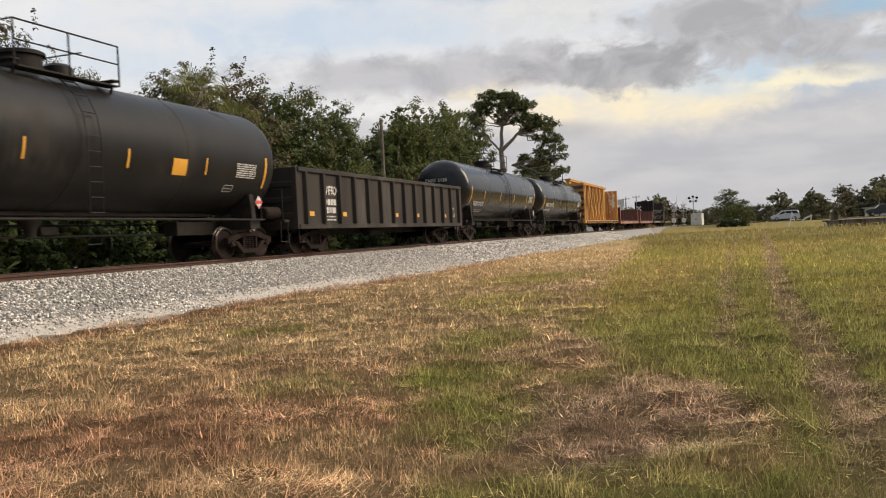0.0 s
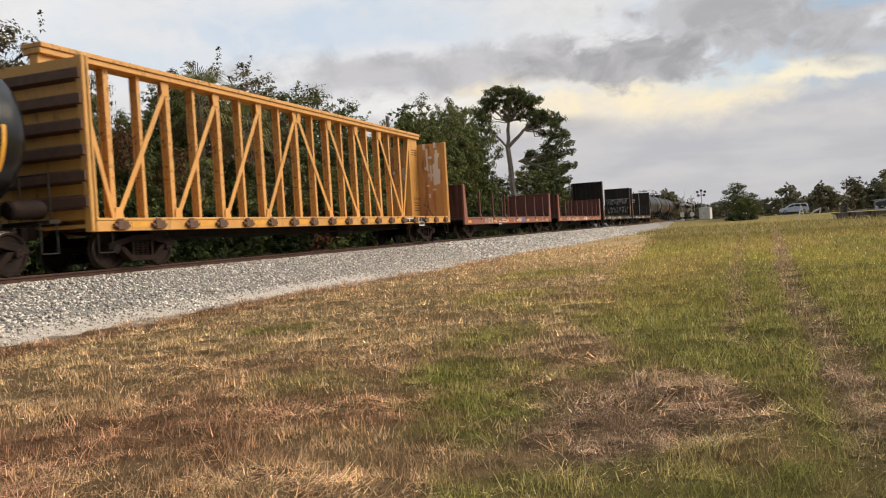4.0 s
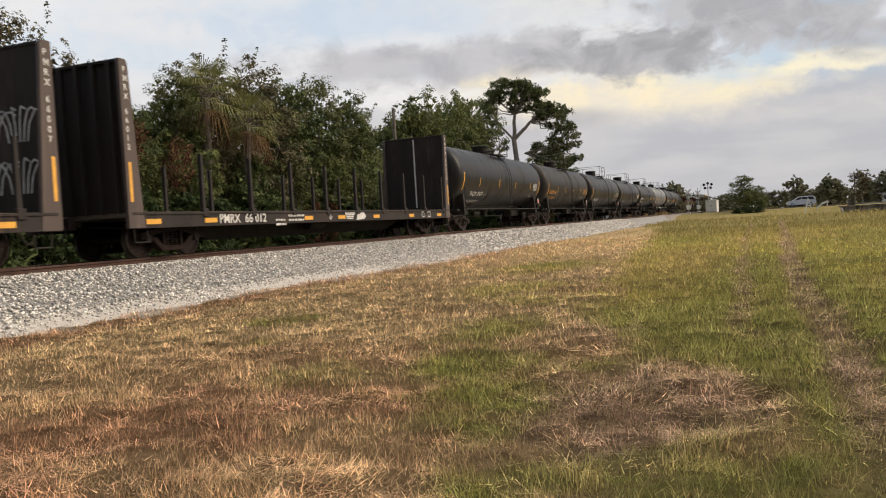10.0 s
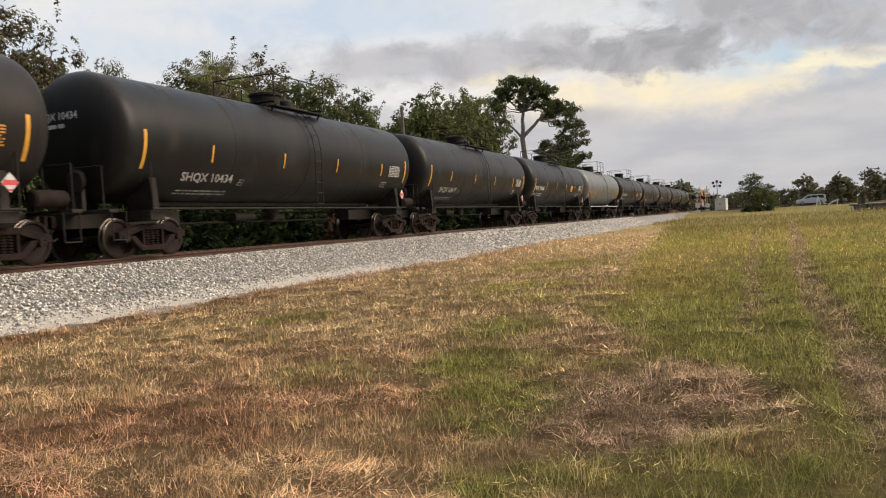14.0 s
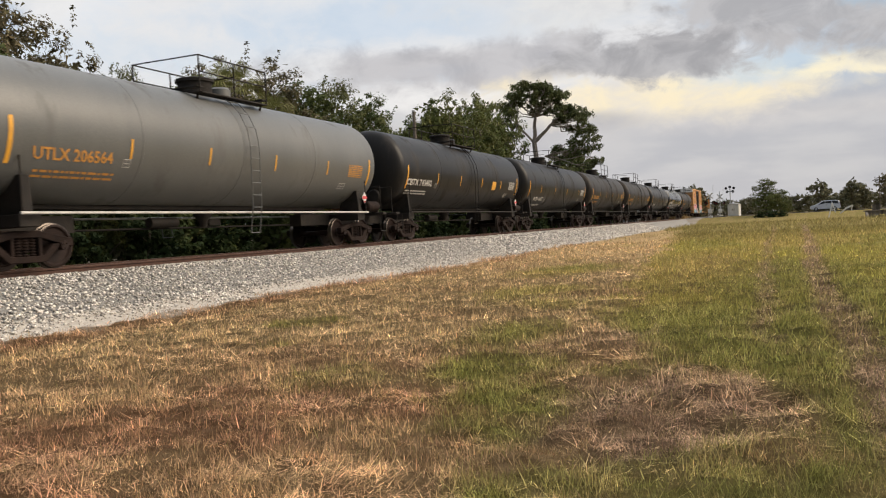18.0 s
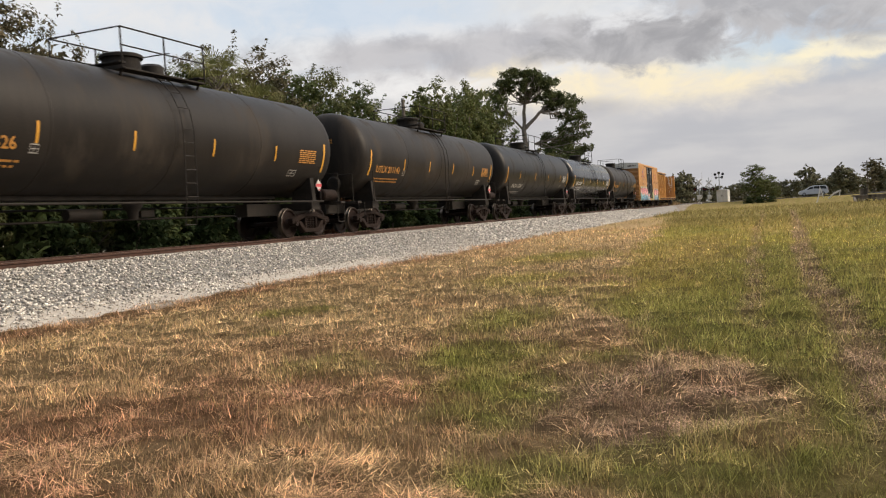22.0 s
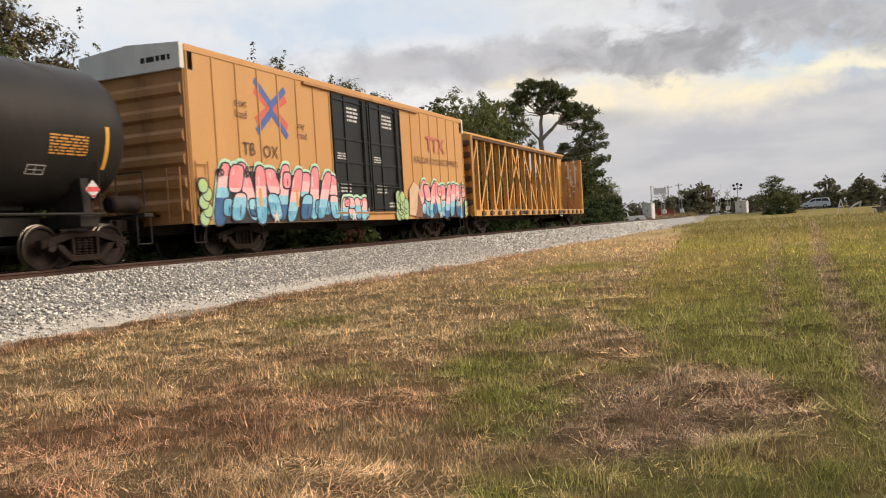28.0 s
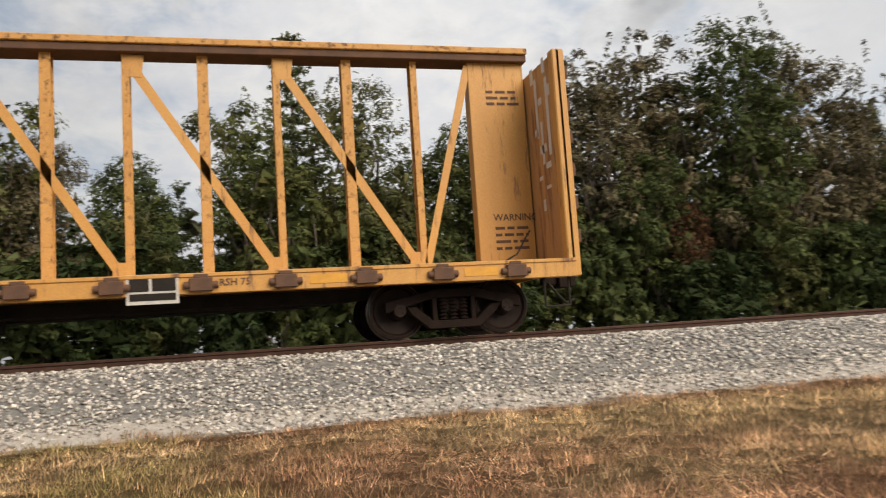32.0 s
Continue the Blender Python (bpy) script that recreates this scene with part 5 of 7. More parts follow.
        part("top_rail", Shape().box(-W, W, y - 0.1, y + 0.13, top - 0.07, top), body, b, bevel=0.01)
    for txt, y, w in text:
        v, f = lettering(txt, 0.24)
        k = w / max(a for a, _ in v)
        flat_marks(car, "wagon_number", [(a * k, b) for a, b in v], f, mark, W + 0.036, -L / 2 + y, D0 + 0.07, "white stencilled wagon mark")
    flat_marks(car, "stencil", *bars(2, 0.9, 0.06, 0.07, rng), mark, W + 0.036, -L / 2 + 6.6, D0 + 0.2)
    for k in range(4):
        flat_marks(car, "emblem_stripe", [(0.04 * k, 0), (0.75 - 0.05 * k, 0), (0.75 - 0.05 * k, 0.04), (0.04 * k, 0.04)], [(0, 1, 2, 3)], mark, W + 0.036, -L / 2 + 10.25, D0 + 0.26 - k * 0.06)
    flat_marks(car, "emblem_block", [(0, 0), (0.62, 0.02), (0.78, 0.14), (0.6, 0.26), (0.1, 0.24)], [(0, 1, 2, 3, 4)], "logo_blue" if seed == 25 else mark, W + 0.036, -L / 2 + 11.1, D0 + 0.04)
    arrow = [(0.10, 0.10), (0.13, 0.10), (0.13, 0.27), (0.10, 0.27), (0.115, 0.0), (0.23, 0.13), (0.19, 0.14), (0.0, 0.13), (0.04, 0.14), (0.115, 0.06)]
    flat_marks(car, "arrow_mark", arrow, [(0, 1, 2, 3), (4, 5, 6, 9), (4, 9, 8, 7)], mark, W + 0.036, -L / 2 + 9.1, D0 + 0.04)
    flat_marks(car, "stencil", *bars(2, 0.55, 0.06, 0.07, rng), mark, W + 0.036, -L / 2 + 5.9, D0 + 0.08)
    sq = [(0, 0), (0.3, 0), (0.3, 0.24), (0, 0.24), (0.03, 0.03), (0.27, 0.03), (0.27, 0.21), (0.03, 0.21)]
    for y in (L / 2 - 2.6, -L / 2 + 5.35 if top < 3 else L / 2 - 3.3):
        flat_marks(car, "test_panel", sq, [(0, 1, 5, 4), (1, 2, 6, 5), (2, 3, 7, 6), (3, 0, 4, 7)], "white_mark", W + 0.036, y, D0 + 0.06)
    if tag:
        # scrawled white spray loops on the inner face of the trailing bulkhead
        for row in range(2):
            for k in range(3):
                x0, z0 = -1.15 + k * 0.82, 1.5 + row * 1.05
                s = Shape()
                for i in range(6):
                    fx = x0 + 0.10 * i
                    lean = (i - 2.5) * 0.07
                    pts = [(fx, L / 2 - 0.09, z0), (fx + lean * 0.4, L / 2 - 0.09, z0 + 0.35), (fx + lean * 1.4, L / 2 - 0.09, z0 + 0.62), (fx + lean * 2.4, L / 2 - 0.09, z0 + 0.75 - 0.05 * abs(i - 2.5))]
                    for p, q in zip(pts, pts[1:]):
                        s.beam(p, q, 0.035, 0.006, (0, 1, 0))
                    s.beam(pts[-1], (pts[-1][0] + 0.12, L / 2 - 0.09, pts[-1][2] - 0.08), 0.035, 0.006, (0, 1, 0))
                part("spray_tag", s, "grey_mark", car, "white spray-painted scrawl", smooth=0)
    if top > 3 and not tag:
        part("paint_stripe", Shape().box(-0.03, 0.03, L / 2 - 0.096, L / 2 - 0.088, 1.25, top - 0.1), "white_mark", car, "thin white upright stripe", smooth=0)
    end_hardware(car, L, u, 1.9)
    return car


def between(poly, lo, hi):
    """The part of a convex outline that lies between two heights."""
    for edge, keep in ((lo, 1), (hi, -1)):
        out = []
        for p, q in zip(poly, poly[1:] + poly[:1]):
            a, b = (p[1] - edge) * keep, (q[1] - edge) * keep
            if a >= 0:
                out.append(p)
            if a * b < 0:
                f = a / (a - b)
                out.append((p[0] + (q[0] - p[0]) * f, p[1] + (q[1] - p[1]) * f))
        poly = out
        if len(poly) < 3:
            return []
    return poly


def graffiti(car, x, y0, y1, z0, z1, seed, count):
    """A spray-painted piece: crowded lobes with black rims, pink above, pale to deep blue below."""
    rng = random.Random(seed)
    wide, tall = y1 - y0, z1 - z0
    mid = z0 + tall * 0.45

    def lobe(cy, cz, a, b, lean, grow=0.0):
        pts = []
        for k in range(16):
            t = 2 * math.pi * k / 16
            c, e = math.cos(t), math.sin(t)
            u = (a + grow) * math.copysign(abs(c) ** 0.62, c)
            v = (b + grow) * math.copysign(abs(e) ** 0.62, e)
            pts.append((cy + u + lean * v, cz + v))
        return pts

    shapes = []
    for k in range(count):
        cy = y0 + wide * (k + 0.5) / count + rng.uniform(-0.04, 0.04)
        w = wide / count
        lean = rng.uniform(-0.35, 0.45)
        rise = 0.10 * math.sin(k * 1.9 + seed)
        if k % 3 == 1:
            # an upper and a lower bowl
            shapes.append((cy, z0 + tall * (0.66 + rise * 0.4), w * 0.52, tall * 0.21, lean))
            shapes.append((cy + 0.05, z0 + tall * 0.25, w * 0.50, tall * 0.21, lean))
        else:
            shapes.append((cy, z0 + tall * (0.47 + rise * 0.3), w * 0.44, tall * (0.42 + 0.5 * abs(rise)), lean))
            shapes.append((cy + w * 0.34, z0 + tall * rng.choice((0.24, 0.70)), w * 0.34, tall * 0.13, lean * 0.5))
    halo = Shape()
    for k, (cy, cz, a, b, lean) in enumerate(shapes):
        halo.prism(lobe(cy, cz + 0.05, a, b, lean, 0.075), x, x + 0.002 + 0.00003 * k)
    part("spray_halo", halo, "mint", car, "pale mint spray outline", smooth=0)
    part("spray_ground", Shape().prism([(y0, z0), (y1, z0), (y1 - 0.1, z1 - tall * 0.30), (y0 + wide * 0.6, z1 - tall * 0.2), (y0 + 0.1, z1 - tall * 0.18)], x + 0.004, x + 0.005), "ink", car, "dark spray field behind the shapes", smooth=0)
    order = sorted(range(len(shapes)), key=lambda k: (k * 7) % len(shapes))
    for n, k in enumerate(order):
        cy, cz, a, b, lean = shapes[k]
        lift = x + 0.006 + 0.0012 * n
        part("spray_rim", Shape().prism(lobe(cy, cz, a, b, lean, 0.045), lift, lift + 0.0004), "ink", car, smooth=0)
        body = lobe(cy, cz, a, b, lean)
        cut = mid + rng.uniform(-0.20, 0.16)
        for lo, hi, paint in ((cut + 0.30, 9.0, "pink"), (cut, cut + 0.30, "pink_light"), (cut - 0.26, cut, "blue_pale"), (0.0, cut - 0.26, "blue" if k % 5 else "blue_dark")):
            piece = between(body, lo, hi)
            if piece:
                part("spray_fill", Shape().prism(piece, lift + 0.0005, lift + 0.0008), paint, car, smooth=0)
        if n % 2:
            part("spray_slit", Shape().prism(lobe(cy + a * 0.15, cz - b * 0.25, 0.022, b * 0.45, lean), lift + 0.0009, lift + 0.001), "ink", car, smooth=0)
        else:
            part("spray_glint", Shape().prism(lobe(cy - a * 0.35, cz + b * 0.45, 0.028, b * 0.22, lean), lift + 0.0009, lift + 0.001), "white_mark", car, smooth=0)
    c, d = y0 + wide * 0.42, z0 + 0.14
    star = [(c + (0.22 if q % 2 == 0 else 0.08) * math.cos(q * 0.628 + 0.3), d + (0.22 if q % 2 == 0 else 0.08) * math.sin(q * 0.628 + 0.3)) for q in range(10)]
    part("spray_star", Shape().prism(star, x + 0.044, x + 0.045), "white_mark", car, "white sprayed star", smooth=0)


def boxcar(u0, u1):
    rng = random.Random(11)
    L, u = u1 - u0, (u0 + u1) / 2
    car = thing("box_car", "tan-orange boxcar with black double doors and bright graffiti", "boxcar", "wagons of the train")
    WAGONS.append((car, u))
    W, Z0, Z1 = 1.55, 0.98, 5.10
    da, db = -L / 2 + 6.75, -L / 2 + 11.75
    part("floor", Shape().box(-W + 0.1, W - 0.1, -L / 2, L / 2, 0.9, 1.1), "frame", car)
    part("roof", Shape().prism([(-W - 0.04, Z1 - 0.02), (W + 0.04, Z1 - 0.02), (W + 0.04, Z1 + 0.05), (0, Z1 + 0.16), (-W - 0.04, Z1 + 0.05)], -L / 2, L / 2, "y"), "box", car, "tan roof", bevel=0.01)
    for sx in (-1, 1):
        side = part("side_wall", Shape().box(sx * W - 0.03, sx * W + 0.03, -L / 2, da, Z0 + 0.02, Z1), "box", car, "tan-orange ribbed side")
        part("side_wall", Shape().box(sx * W - 0.03, sx * W + 0.03, db, L / 2, Z0 + 0.02, Z1), "box", car, "tan-orange ribbed side")
        part("door_header", Shape().box(sx * W - 0.028, sx * W + 0.028, da, db, Z1 - 0.22, Z1), "box", car)
        sill = Shape().box(sx * W - 0.05, sx * W + 0.045, -L / 2, L / 2, 0.98, 1.12)
        sill.prism([(da - 0.4, 1.0), (da + 0.2, 0.80), (db - 0.2, 0.80), (db + 0.4, 1.0)], min(sx * W, sx * (W + 0.045)), max(sx * W, sx * (W + 0.045)))
        for a, b in ((-L / 2, -L / 2 + 0.9), (L / 2 - 0.9, L / 2), (-L / 2 + 2.9, da), (db, L / 2 - 2.9)):
            sill.box(min(sx * W, sx * (W + 0.045)), max(sx * W, sx * (W + 0.045)), a, b, 0.80, 1.0)
        part("side_sill", sill, "box", side, bevel=0.006)
        part("eave", Shape().box(min(sx * W, sx * (W + 0.05)), max(sx * W, sx * (W + 0.05)), -L / 2, L / 2, Z1 - 0.12, Z1 + 0.02), "box", side, bevel=0.01)
        for a, b, n in ((-L / 2 + 0.06, da - 0.06, 8), (db + 0.06, L / 2 - 0.06, 8)):
            for k in range(n):
                y = a + k * (b - a) / (n - 1)
                part("rib", kept("box_rib", lambda: mesh_of("rib", Shape().prism([(-0.035, 0), (0.035, 0), (0.02, 0.028), (-0.02, 0.028)], 1.12, Z1 - 0.12, "z"), "box")), "box", side, at=pose(sx * (W + 0.03), y, 0, 0, 0, -90 * sx))
        # two black plug doors with bars, rails and locking rods
        mid = (da + db) / 2
        for a, b in ((da, mid - 0.02), (mid + 0.02, db)):
            door = part("door", Shape().box(sx * W - 0.03, sx * W + 0.05, a, b, 1.08, Z1 - 0.22), "door_black", car, "black plug door", bevel=0.01)
            fr = Shape()
            for y in (a + 0.06, b - 0.06, a + (b - a) * 0.33, a + (b - a) * 0.80):
                fr.box(min(sx * (W + 0.05), sx * (W + 0.085)), max(sx * (W + 0.05), sx * (W + 0.085)), y - 0.035, y + 0.035, 1.1, Z1 - 0.25)
            for z in (1.2, 2.05, 2.7, 3.45, 4.7):
                fr.box(min(sx * (W + 0.05), sx * (W + 0.08)), max(sx * (W + 0.05), sx * (W + 0.08)), a + 0.03, b - 0.03, z - 0.03, z + 0.03)
            part("door_frame", fr, "door_black", door, bevel=0.005)
            part("locking_rod", Shape().rod((sx * (W + 0.11), a + (b - a) * 0.80, 1.1), (sx * (W + 0.11), a + (b - a) * 0.80, Z1 - 0.3), 0.02, 8).rod((sx * (W + 0.11), a + 0.2, 1.95), (sx * (W + 0.11), b - 0.15, 1.95), 0.02, 8), "door_black", door)
            if sx > 0:
                flat_marks(car, "door_notice", *bars(4, 0.75, 0.07, 0.06, rng), "white_mark", W + 0.052, a + 1.0, 4.45)
                flat_marks(car, "door_notice", *bars(3, 0.55, 0.04, 0.04, rng), "white_mark", W + 0.052, a + 0.25, 2.95)
                flat_marks(car, "door_notice", *bars(3, 0.75, 0.05, 0.06, rng), "grey_mark", W + 0.052, a + 0.35, 1.95)
                flat_marks(car, "door_notice", *bars(2, 0.55, 0.06, 0.05, rng), "white_mark", W + 0.052, a + 1.25, 1.35)
        part("door_track", Shape().box(min(sx * W, sx * (W + 0.12)), max(sx * W, sx * (W + 0.12)), da - 1.6, db + 1.6, Z1 - 0.20, Z1 - 0.12).box(min(sx * W, sx * (W + 0.10)), max(sx * W, sx * (W + 0.10)), da, db, 1.02, 1.08), "box_end", side)
    for d in (-1, 1):
        y = d * L / 2
        e = part("end_wall", Shape().box(-W, W, y - 0.05, y + 0.02, 0.85, Z1), "box_end", car, "rust-streaked corrugated end")
        for k in range(6):
            z = 1.30 + k * 0.56
            part("end_corrugation", Shape().prism([(y, z - 0.24), (y + d * 0.13, z - 0.10), (y + d * 0.13, z + 0.06), (y, z + 0.22)], -W + 0.06, W - 0.06), "box_end", e)
        part("end_cap", Shape().prism([(-W - 0.03, Z1 - 0.55), (W + 0.03, Z1 - 0.55), (W + 0.03, Z1 + 0.06), (0, Z1 + 0.18), (-W - 0.03, Z1 + 0.06)], min(y - d * 0.3, y + d * 0.15), max(y - d * 0.3, y + d * 0.15), "y"), "white", e, "white upper end band")
        flat = Shape()
        v, f = bars(1, 0.9, 0.13, 0.1, rng)
        flat.v = [(0.4 + a, y + d * 0.154, Z1 - 0.32 + b) for a, b in v]
        flat.f = f
        part("end_number", flat, "frame", e, smooth=0)
        for sx in (-1, 1):
            lad = Shape().path([(sx * 1.40, y + d * 0.2, 0.9), (sx * 1.40, y + d * 0.2, 2.2)], 0.018).path([(sx * 1.0, y + d * 0.2, 0.9), (sx * 1.0, y + d * 0.2, 2.2)], 0.018)
            for k in range(4):
                lad.rod((sx * 1.0, y + d * 0.2, 1.0 + k * 0.36), (sx * 1.40, y + d * 0.2, 1.0 + k * 0.36), 0.014, 6)
            part("end_ladder", lad, "box_end", e)
            lad = Shape().path([(sx * 1.64, y - d * 0.1, 0.9), (sx * 1.64, y - d * 0.1, 2.35)], 0.018).path([(sx * 1.64, y - d * 0.55, 0.9), (sx * 1.64, y - d * 0.55, 2.35)], 0.018)
            for k in range(5):
                lad.rod((sx * 1.64, y - d * 0.55, 0.95 + k * 0.33), (sx * 1.64, y - d * 0.1, 0.95 + k * 0.33), 0.014, 6)
            part("side_ladder", lad, "box_end", e)
    part("brake_platform", Shape().box(-0.6, 0.6, -L / 2 - 0.5, -L / 2, 1.05, 1.1), "frame", car)
    # big emblem: two crossing arrows, red and blue
    y0, z0 = -L / 2 + 2.75, 3.22
    def bar(a, b, w, mat, lift):
        d = Vector((b[0] - a[0], b[1] - a[1])).normalized()
        n = Vector((-d.y, d.x)) * w
        pl = [(a[0] + n.x, a[1] + n.y), (a[0] - n.x, a[1] - n.y), (b[0] - n.x, b[1] - n.y), (b[0] + n.x, b[1] + n.y)]
        part("emblem_bar", Shape().prism(pl, W + 0.031, W + 0.034 + lift), mat, car, smooth=0)
    for a, b, w, mat_, lift in (((0.0, 1.20), (0.66, 0.80), 0.12, "logo_red", 0.0), ((0.0, 0.34), (0.66, 0.72), 0.12, "logo_red", 0.001), ((1.5, 1.12), (0.84, 0.80), 0.12, "logo_red", 0.0), ((1.5, 0.30), (0.84, 0.72), 0.12, "logo_red", 0.001),
                              ((0.02, 1.46), (0.74, 0.86), 0.10, "logo_blue", 0.003), ((0.02, 0.05), (0.74, 0.66), 0.10, "logo_blue", 0.003), ((1.48, 1.38), (0.76, 0.86), 0.10, "logo_blue", 0.004), ((1.48, 0.02), (0.76, 0.66), 0.10, "logo_blue", 0.004), ((0.75, 0.58), (0.75, 0.94), 0.09, "logo_blue", 0.005)):
        bar((y0 + a[0], z0 + a[1]), (y0 + b[0], z0 + b[1]), w, mat_, lift)
    for txt, y, z, h in (("next", -L / 2 + 1.80, 3.88, 0.21), ("load", -L / 2 + 1.82, 3.58, 0.21), ("any", -L / 2 + 4.72, 3.55, 0.21), ("road", -L / 2 + 4.68, 3.25, 0.21), ("TB", -L / 2 + 2.05, 2.62, 0.34), ("OX", -L / 2 + 2.95, 2.60, 0.34), ("RAILCAR POOLING EXPERTS", -L / 2 + 12.85, 2.98, 0.25)):
        v, f = lettering(txt, h, 0.0)
        flat_marks(car, "lettering", v, f, "beam_dirt", W + 0.0595, y, z, "dark stencilled lettering")
    for txt, y in (("6", 0.95), ("67", 2.0), ("8", 3.45)):
        v, f = lettering(txt, 0.30)
        flat_marks(car, "lettering", v, f, "ink", W + 0.108, -L / 2 + y, 2.02, "dark stencilled lettering")
    yy = -L / 2 + 14.1
    flat_marks(car, "owner_mark", [(0, 0.5), (1.1, 0.5), (1.1, 0.62), (0, 0.62), (0.2, 0), (0.35, 0), (0.35, 0.5), (0.2, 0.5), (0.75, 0), (0.9, 0), (0.9, 0.5), (0.75, 0.5), (1.15, 0), (1.33, 0), (1.9, 0.6), (1.72, 0.6), (1.75, 0), (1.93, 0), (1.36, 0.6), (1.18, 0.6)], [(0, 1, 2, 3), (4, 5, 6, 7), (8, 9, 10, 11), (12, 13, 14, 15), (16, 17, 18, 19)], "logo_faded", W + 0.064, yy, 3.48, "faded red owner's emblem")
    graffiti(car, W + 0.060, -L / 2 + 0.80, -L / 2 + 6.85, 0.82, 2.50, 5, 11)
    graffiti(car, W + 0.060, -L / 2 + 13.1, -L / 2 + 17.9, 0.82, 2.36, 8, 9)
    graffiti(car, W + 0.088, -L / 2 + 7.0, -L / 2 + 8.7, 0.82, 1.62, 12, 4)
    # lime bubbles heaped at the door's edge and by the corner, each with a dark rim
    heaps = [(11.15 + 0.16 * (k % 5), 0.98 + 0.19 * (k // 5) + 0.07 * (k % 2), 0.22 - 0.015 * (k % 3)) for k in range(20) if not (k > 14 and k % 5 > 2)]
    heaps += [(0.28 + 0.14 * (k % 2), 0.95 + 0.2 * k, 0.17) for k in range(5)] + [(17.95, 1.0 + 0.2 * k, 0.15) for k in range(3)]
    for k, (cy, cz, r) in enumerate(heaps):
        for mat_, q, lift in (("ink", r + 0.035, 0.0), ("green_spray", r, 0.0006)):
            part("spray_bubble", Shape().prism([(-L / 2 + cy + q * math.cos(a * 0.524), cz + q * math.sin(a * 0.524)) for a in range(12)], W + 0.10, W + 0.1010 + 0.0012 * k + lift), mat_, car, smooth=0)
    # tan and brown sprayed field next to them
    part("spray_field", Shape().prism([(-L / 2 + a, b) for a, b in ((12.1, 0.95), (12.95, 0.88), (13.2, 1.5), (13.05, 2.05), (12.6, 2.2), (12.2, 1.9))], W + 0.07, W + 0.0975), "spray_tan", car, "tan sprayed field", smooth=0)
    part("spray_field", Shape().prism([(-L / 2 + a, b) for a, b in ((12.6, 0.86), (13.25, 0.86), (13.3, 1.3), (12.95, 1.9), (12.8, 1.2))], W + 0.07, W + 0.0985), "spray_brown", car, "brown sprayed field", smooth=0)
    for y in (2.6, 4.4, 12.9, 15.2, 17.0):
        part("reflector", Shape().box(W + 0.093, W + 0.097, -L / 2 + y, -L / 2 + y + 0.11, 1.25, 1.75), "yellow_mark", car, smooth=0)
    part("centre_sill", Shape().box(-0.25, 0.25, -L / 2, L / 2, 0.62, 0.95).rod((0.6, -1, 0.7), (0.6, 0.2, 0.7), 0.2, 12), "frame", car, bevel=0.01)
    end_hardware(car, L, u, 2.6)
    return car


BLK = "black tank car with amber reflective strips and dirt streaks"
tank_car(6.3, 20.9, "black", "CBTX 742718", "white_mark", "black tank car with amber warning panel and strips", 21, panel=True, start=0.1, long=2.5)
gondola(22.6, 38.8)
tank_car(40.9, 55.1, "black_new", "TAEX 2123", "white_mark", "glossy black tank car with white lettering", 22, foot=-0.98, long=1.9)
tank_car(58.4, 73.2, "black_new", "GBRX 705472", "white_mark", "glossy black tank car with white lettering", 23, long=2.65)
centerbeam(75.3, 97.6, False, 24)
bulkhead_flat(99.9, 119.0, "flat_red", "flat_orange", 2.72, [("111213", 3.25, 1.5)], "white_mark", "rust-red bulkhead flat wagon with upright stakes", 25)
bulkhead_flat(121.9, 140.8, "flat_red", "flat_orange", 2.72, [("111202", 2.75, 1.55)], "white_mark", "rust-red bulkhead flat wagon with upright stakes", 26)
bulkhead_flat(143.0, 163.7, "flat_black", "flat_black", 4.52, [("PMRX", 3.46, 0.94), ("66 007", 5.1, 1.1)], "white_mark", "sooty black flat wagon with tall bulkheads and scrawl", 27, 10, 2.55, True)
bulkhead_flat(165.8, 186.3, "flat_black", "flat_black", 4.52, [("PMRX", 3.2, 0.94), ("66 012", 4.35, 1.05)], "white_mark", "sooty black flat wagon with tall bulkheads", 28, 10, 2.55)
for k, (a, b, paint, txt, ink, big, pan) in enumerate((
        (188.8, 203.9, "black", "SHQX 10423", "white_mark", 0.30, False),
        (206.7, 220.8, "brownblack", "UTLX 211660", "orange_mark", 0.30, False),
        (223.9, 238.6, "black", "SHQX 10434", "grey_mark", 0.30, False),
        (241.3, 255.9, "black", "SHQX 10417", "grey_mark", 0.30, False),
        (258.7, 273.3, "black", "CBTX 743347", "white_mark", 0.28, True),
        (276.3, 290.8, "grey", "UTLX 206564", "orange_mark", 0.28, False),
        (294.0, 308.5, "black", "CBTX 743402", "white_mark", 0.28, True),
        (311.1, 326.1, "black", "SHQX 10437", "white_mark", 0.30, False),
        (329.0, 343.2, "brownblack", "UTLX 212526", "orange_mark", 0.30, False),
        (346.5, 360.5, "brownblack", "UTLX 211141", "orange_mark", 0.30, False),
        (363.5, 378.4, "black", "SHQX 10369", "white_mark", 0.30, False),
        (380.9, 395.9, "black_new", "GATX 220777", "white_mark", 0.28, False),
        (398.8, 412.7, "brownblack", "UTLX 206571", "orange_mark", 0.28, False))):
    lab = {"black": BLK, "brownblack": "rust-dusted black tank car with orange lettering", "grey": "faded grey tank car with orange lettering", "black_new": "glossy black tank car with white lettering"}[paint]
    st, ft, ln = {"SHQX": (1.6, -1.08, 2.1), "UTLX": (0.6, -0.74, 2.05), "CBTX": (0.08, -0.72, 2.5), "GATX": (0.8, -0.72, 2.2)}[txt[:4]]
    tank_car(a, b, paint, txt, ink, lab.replace("strips and dirt streaks", "panel and strips") if pan else lab, 40 + k, 0.25, pan, plain=(ink == "orange_mark"), start=st, foot=ft, long=ln)
boxcar(415.15, 433.35)
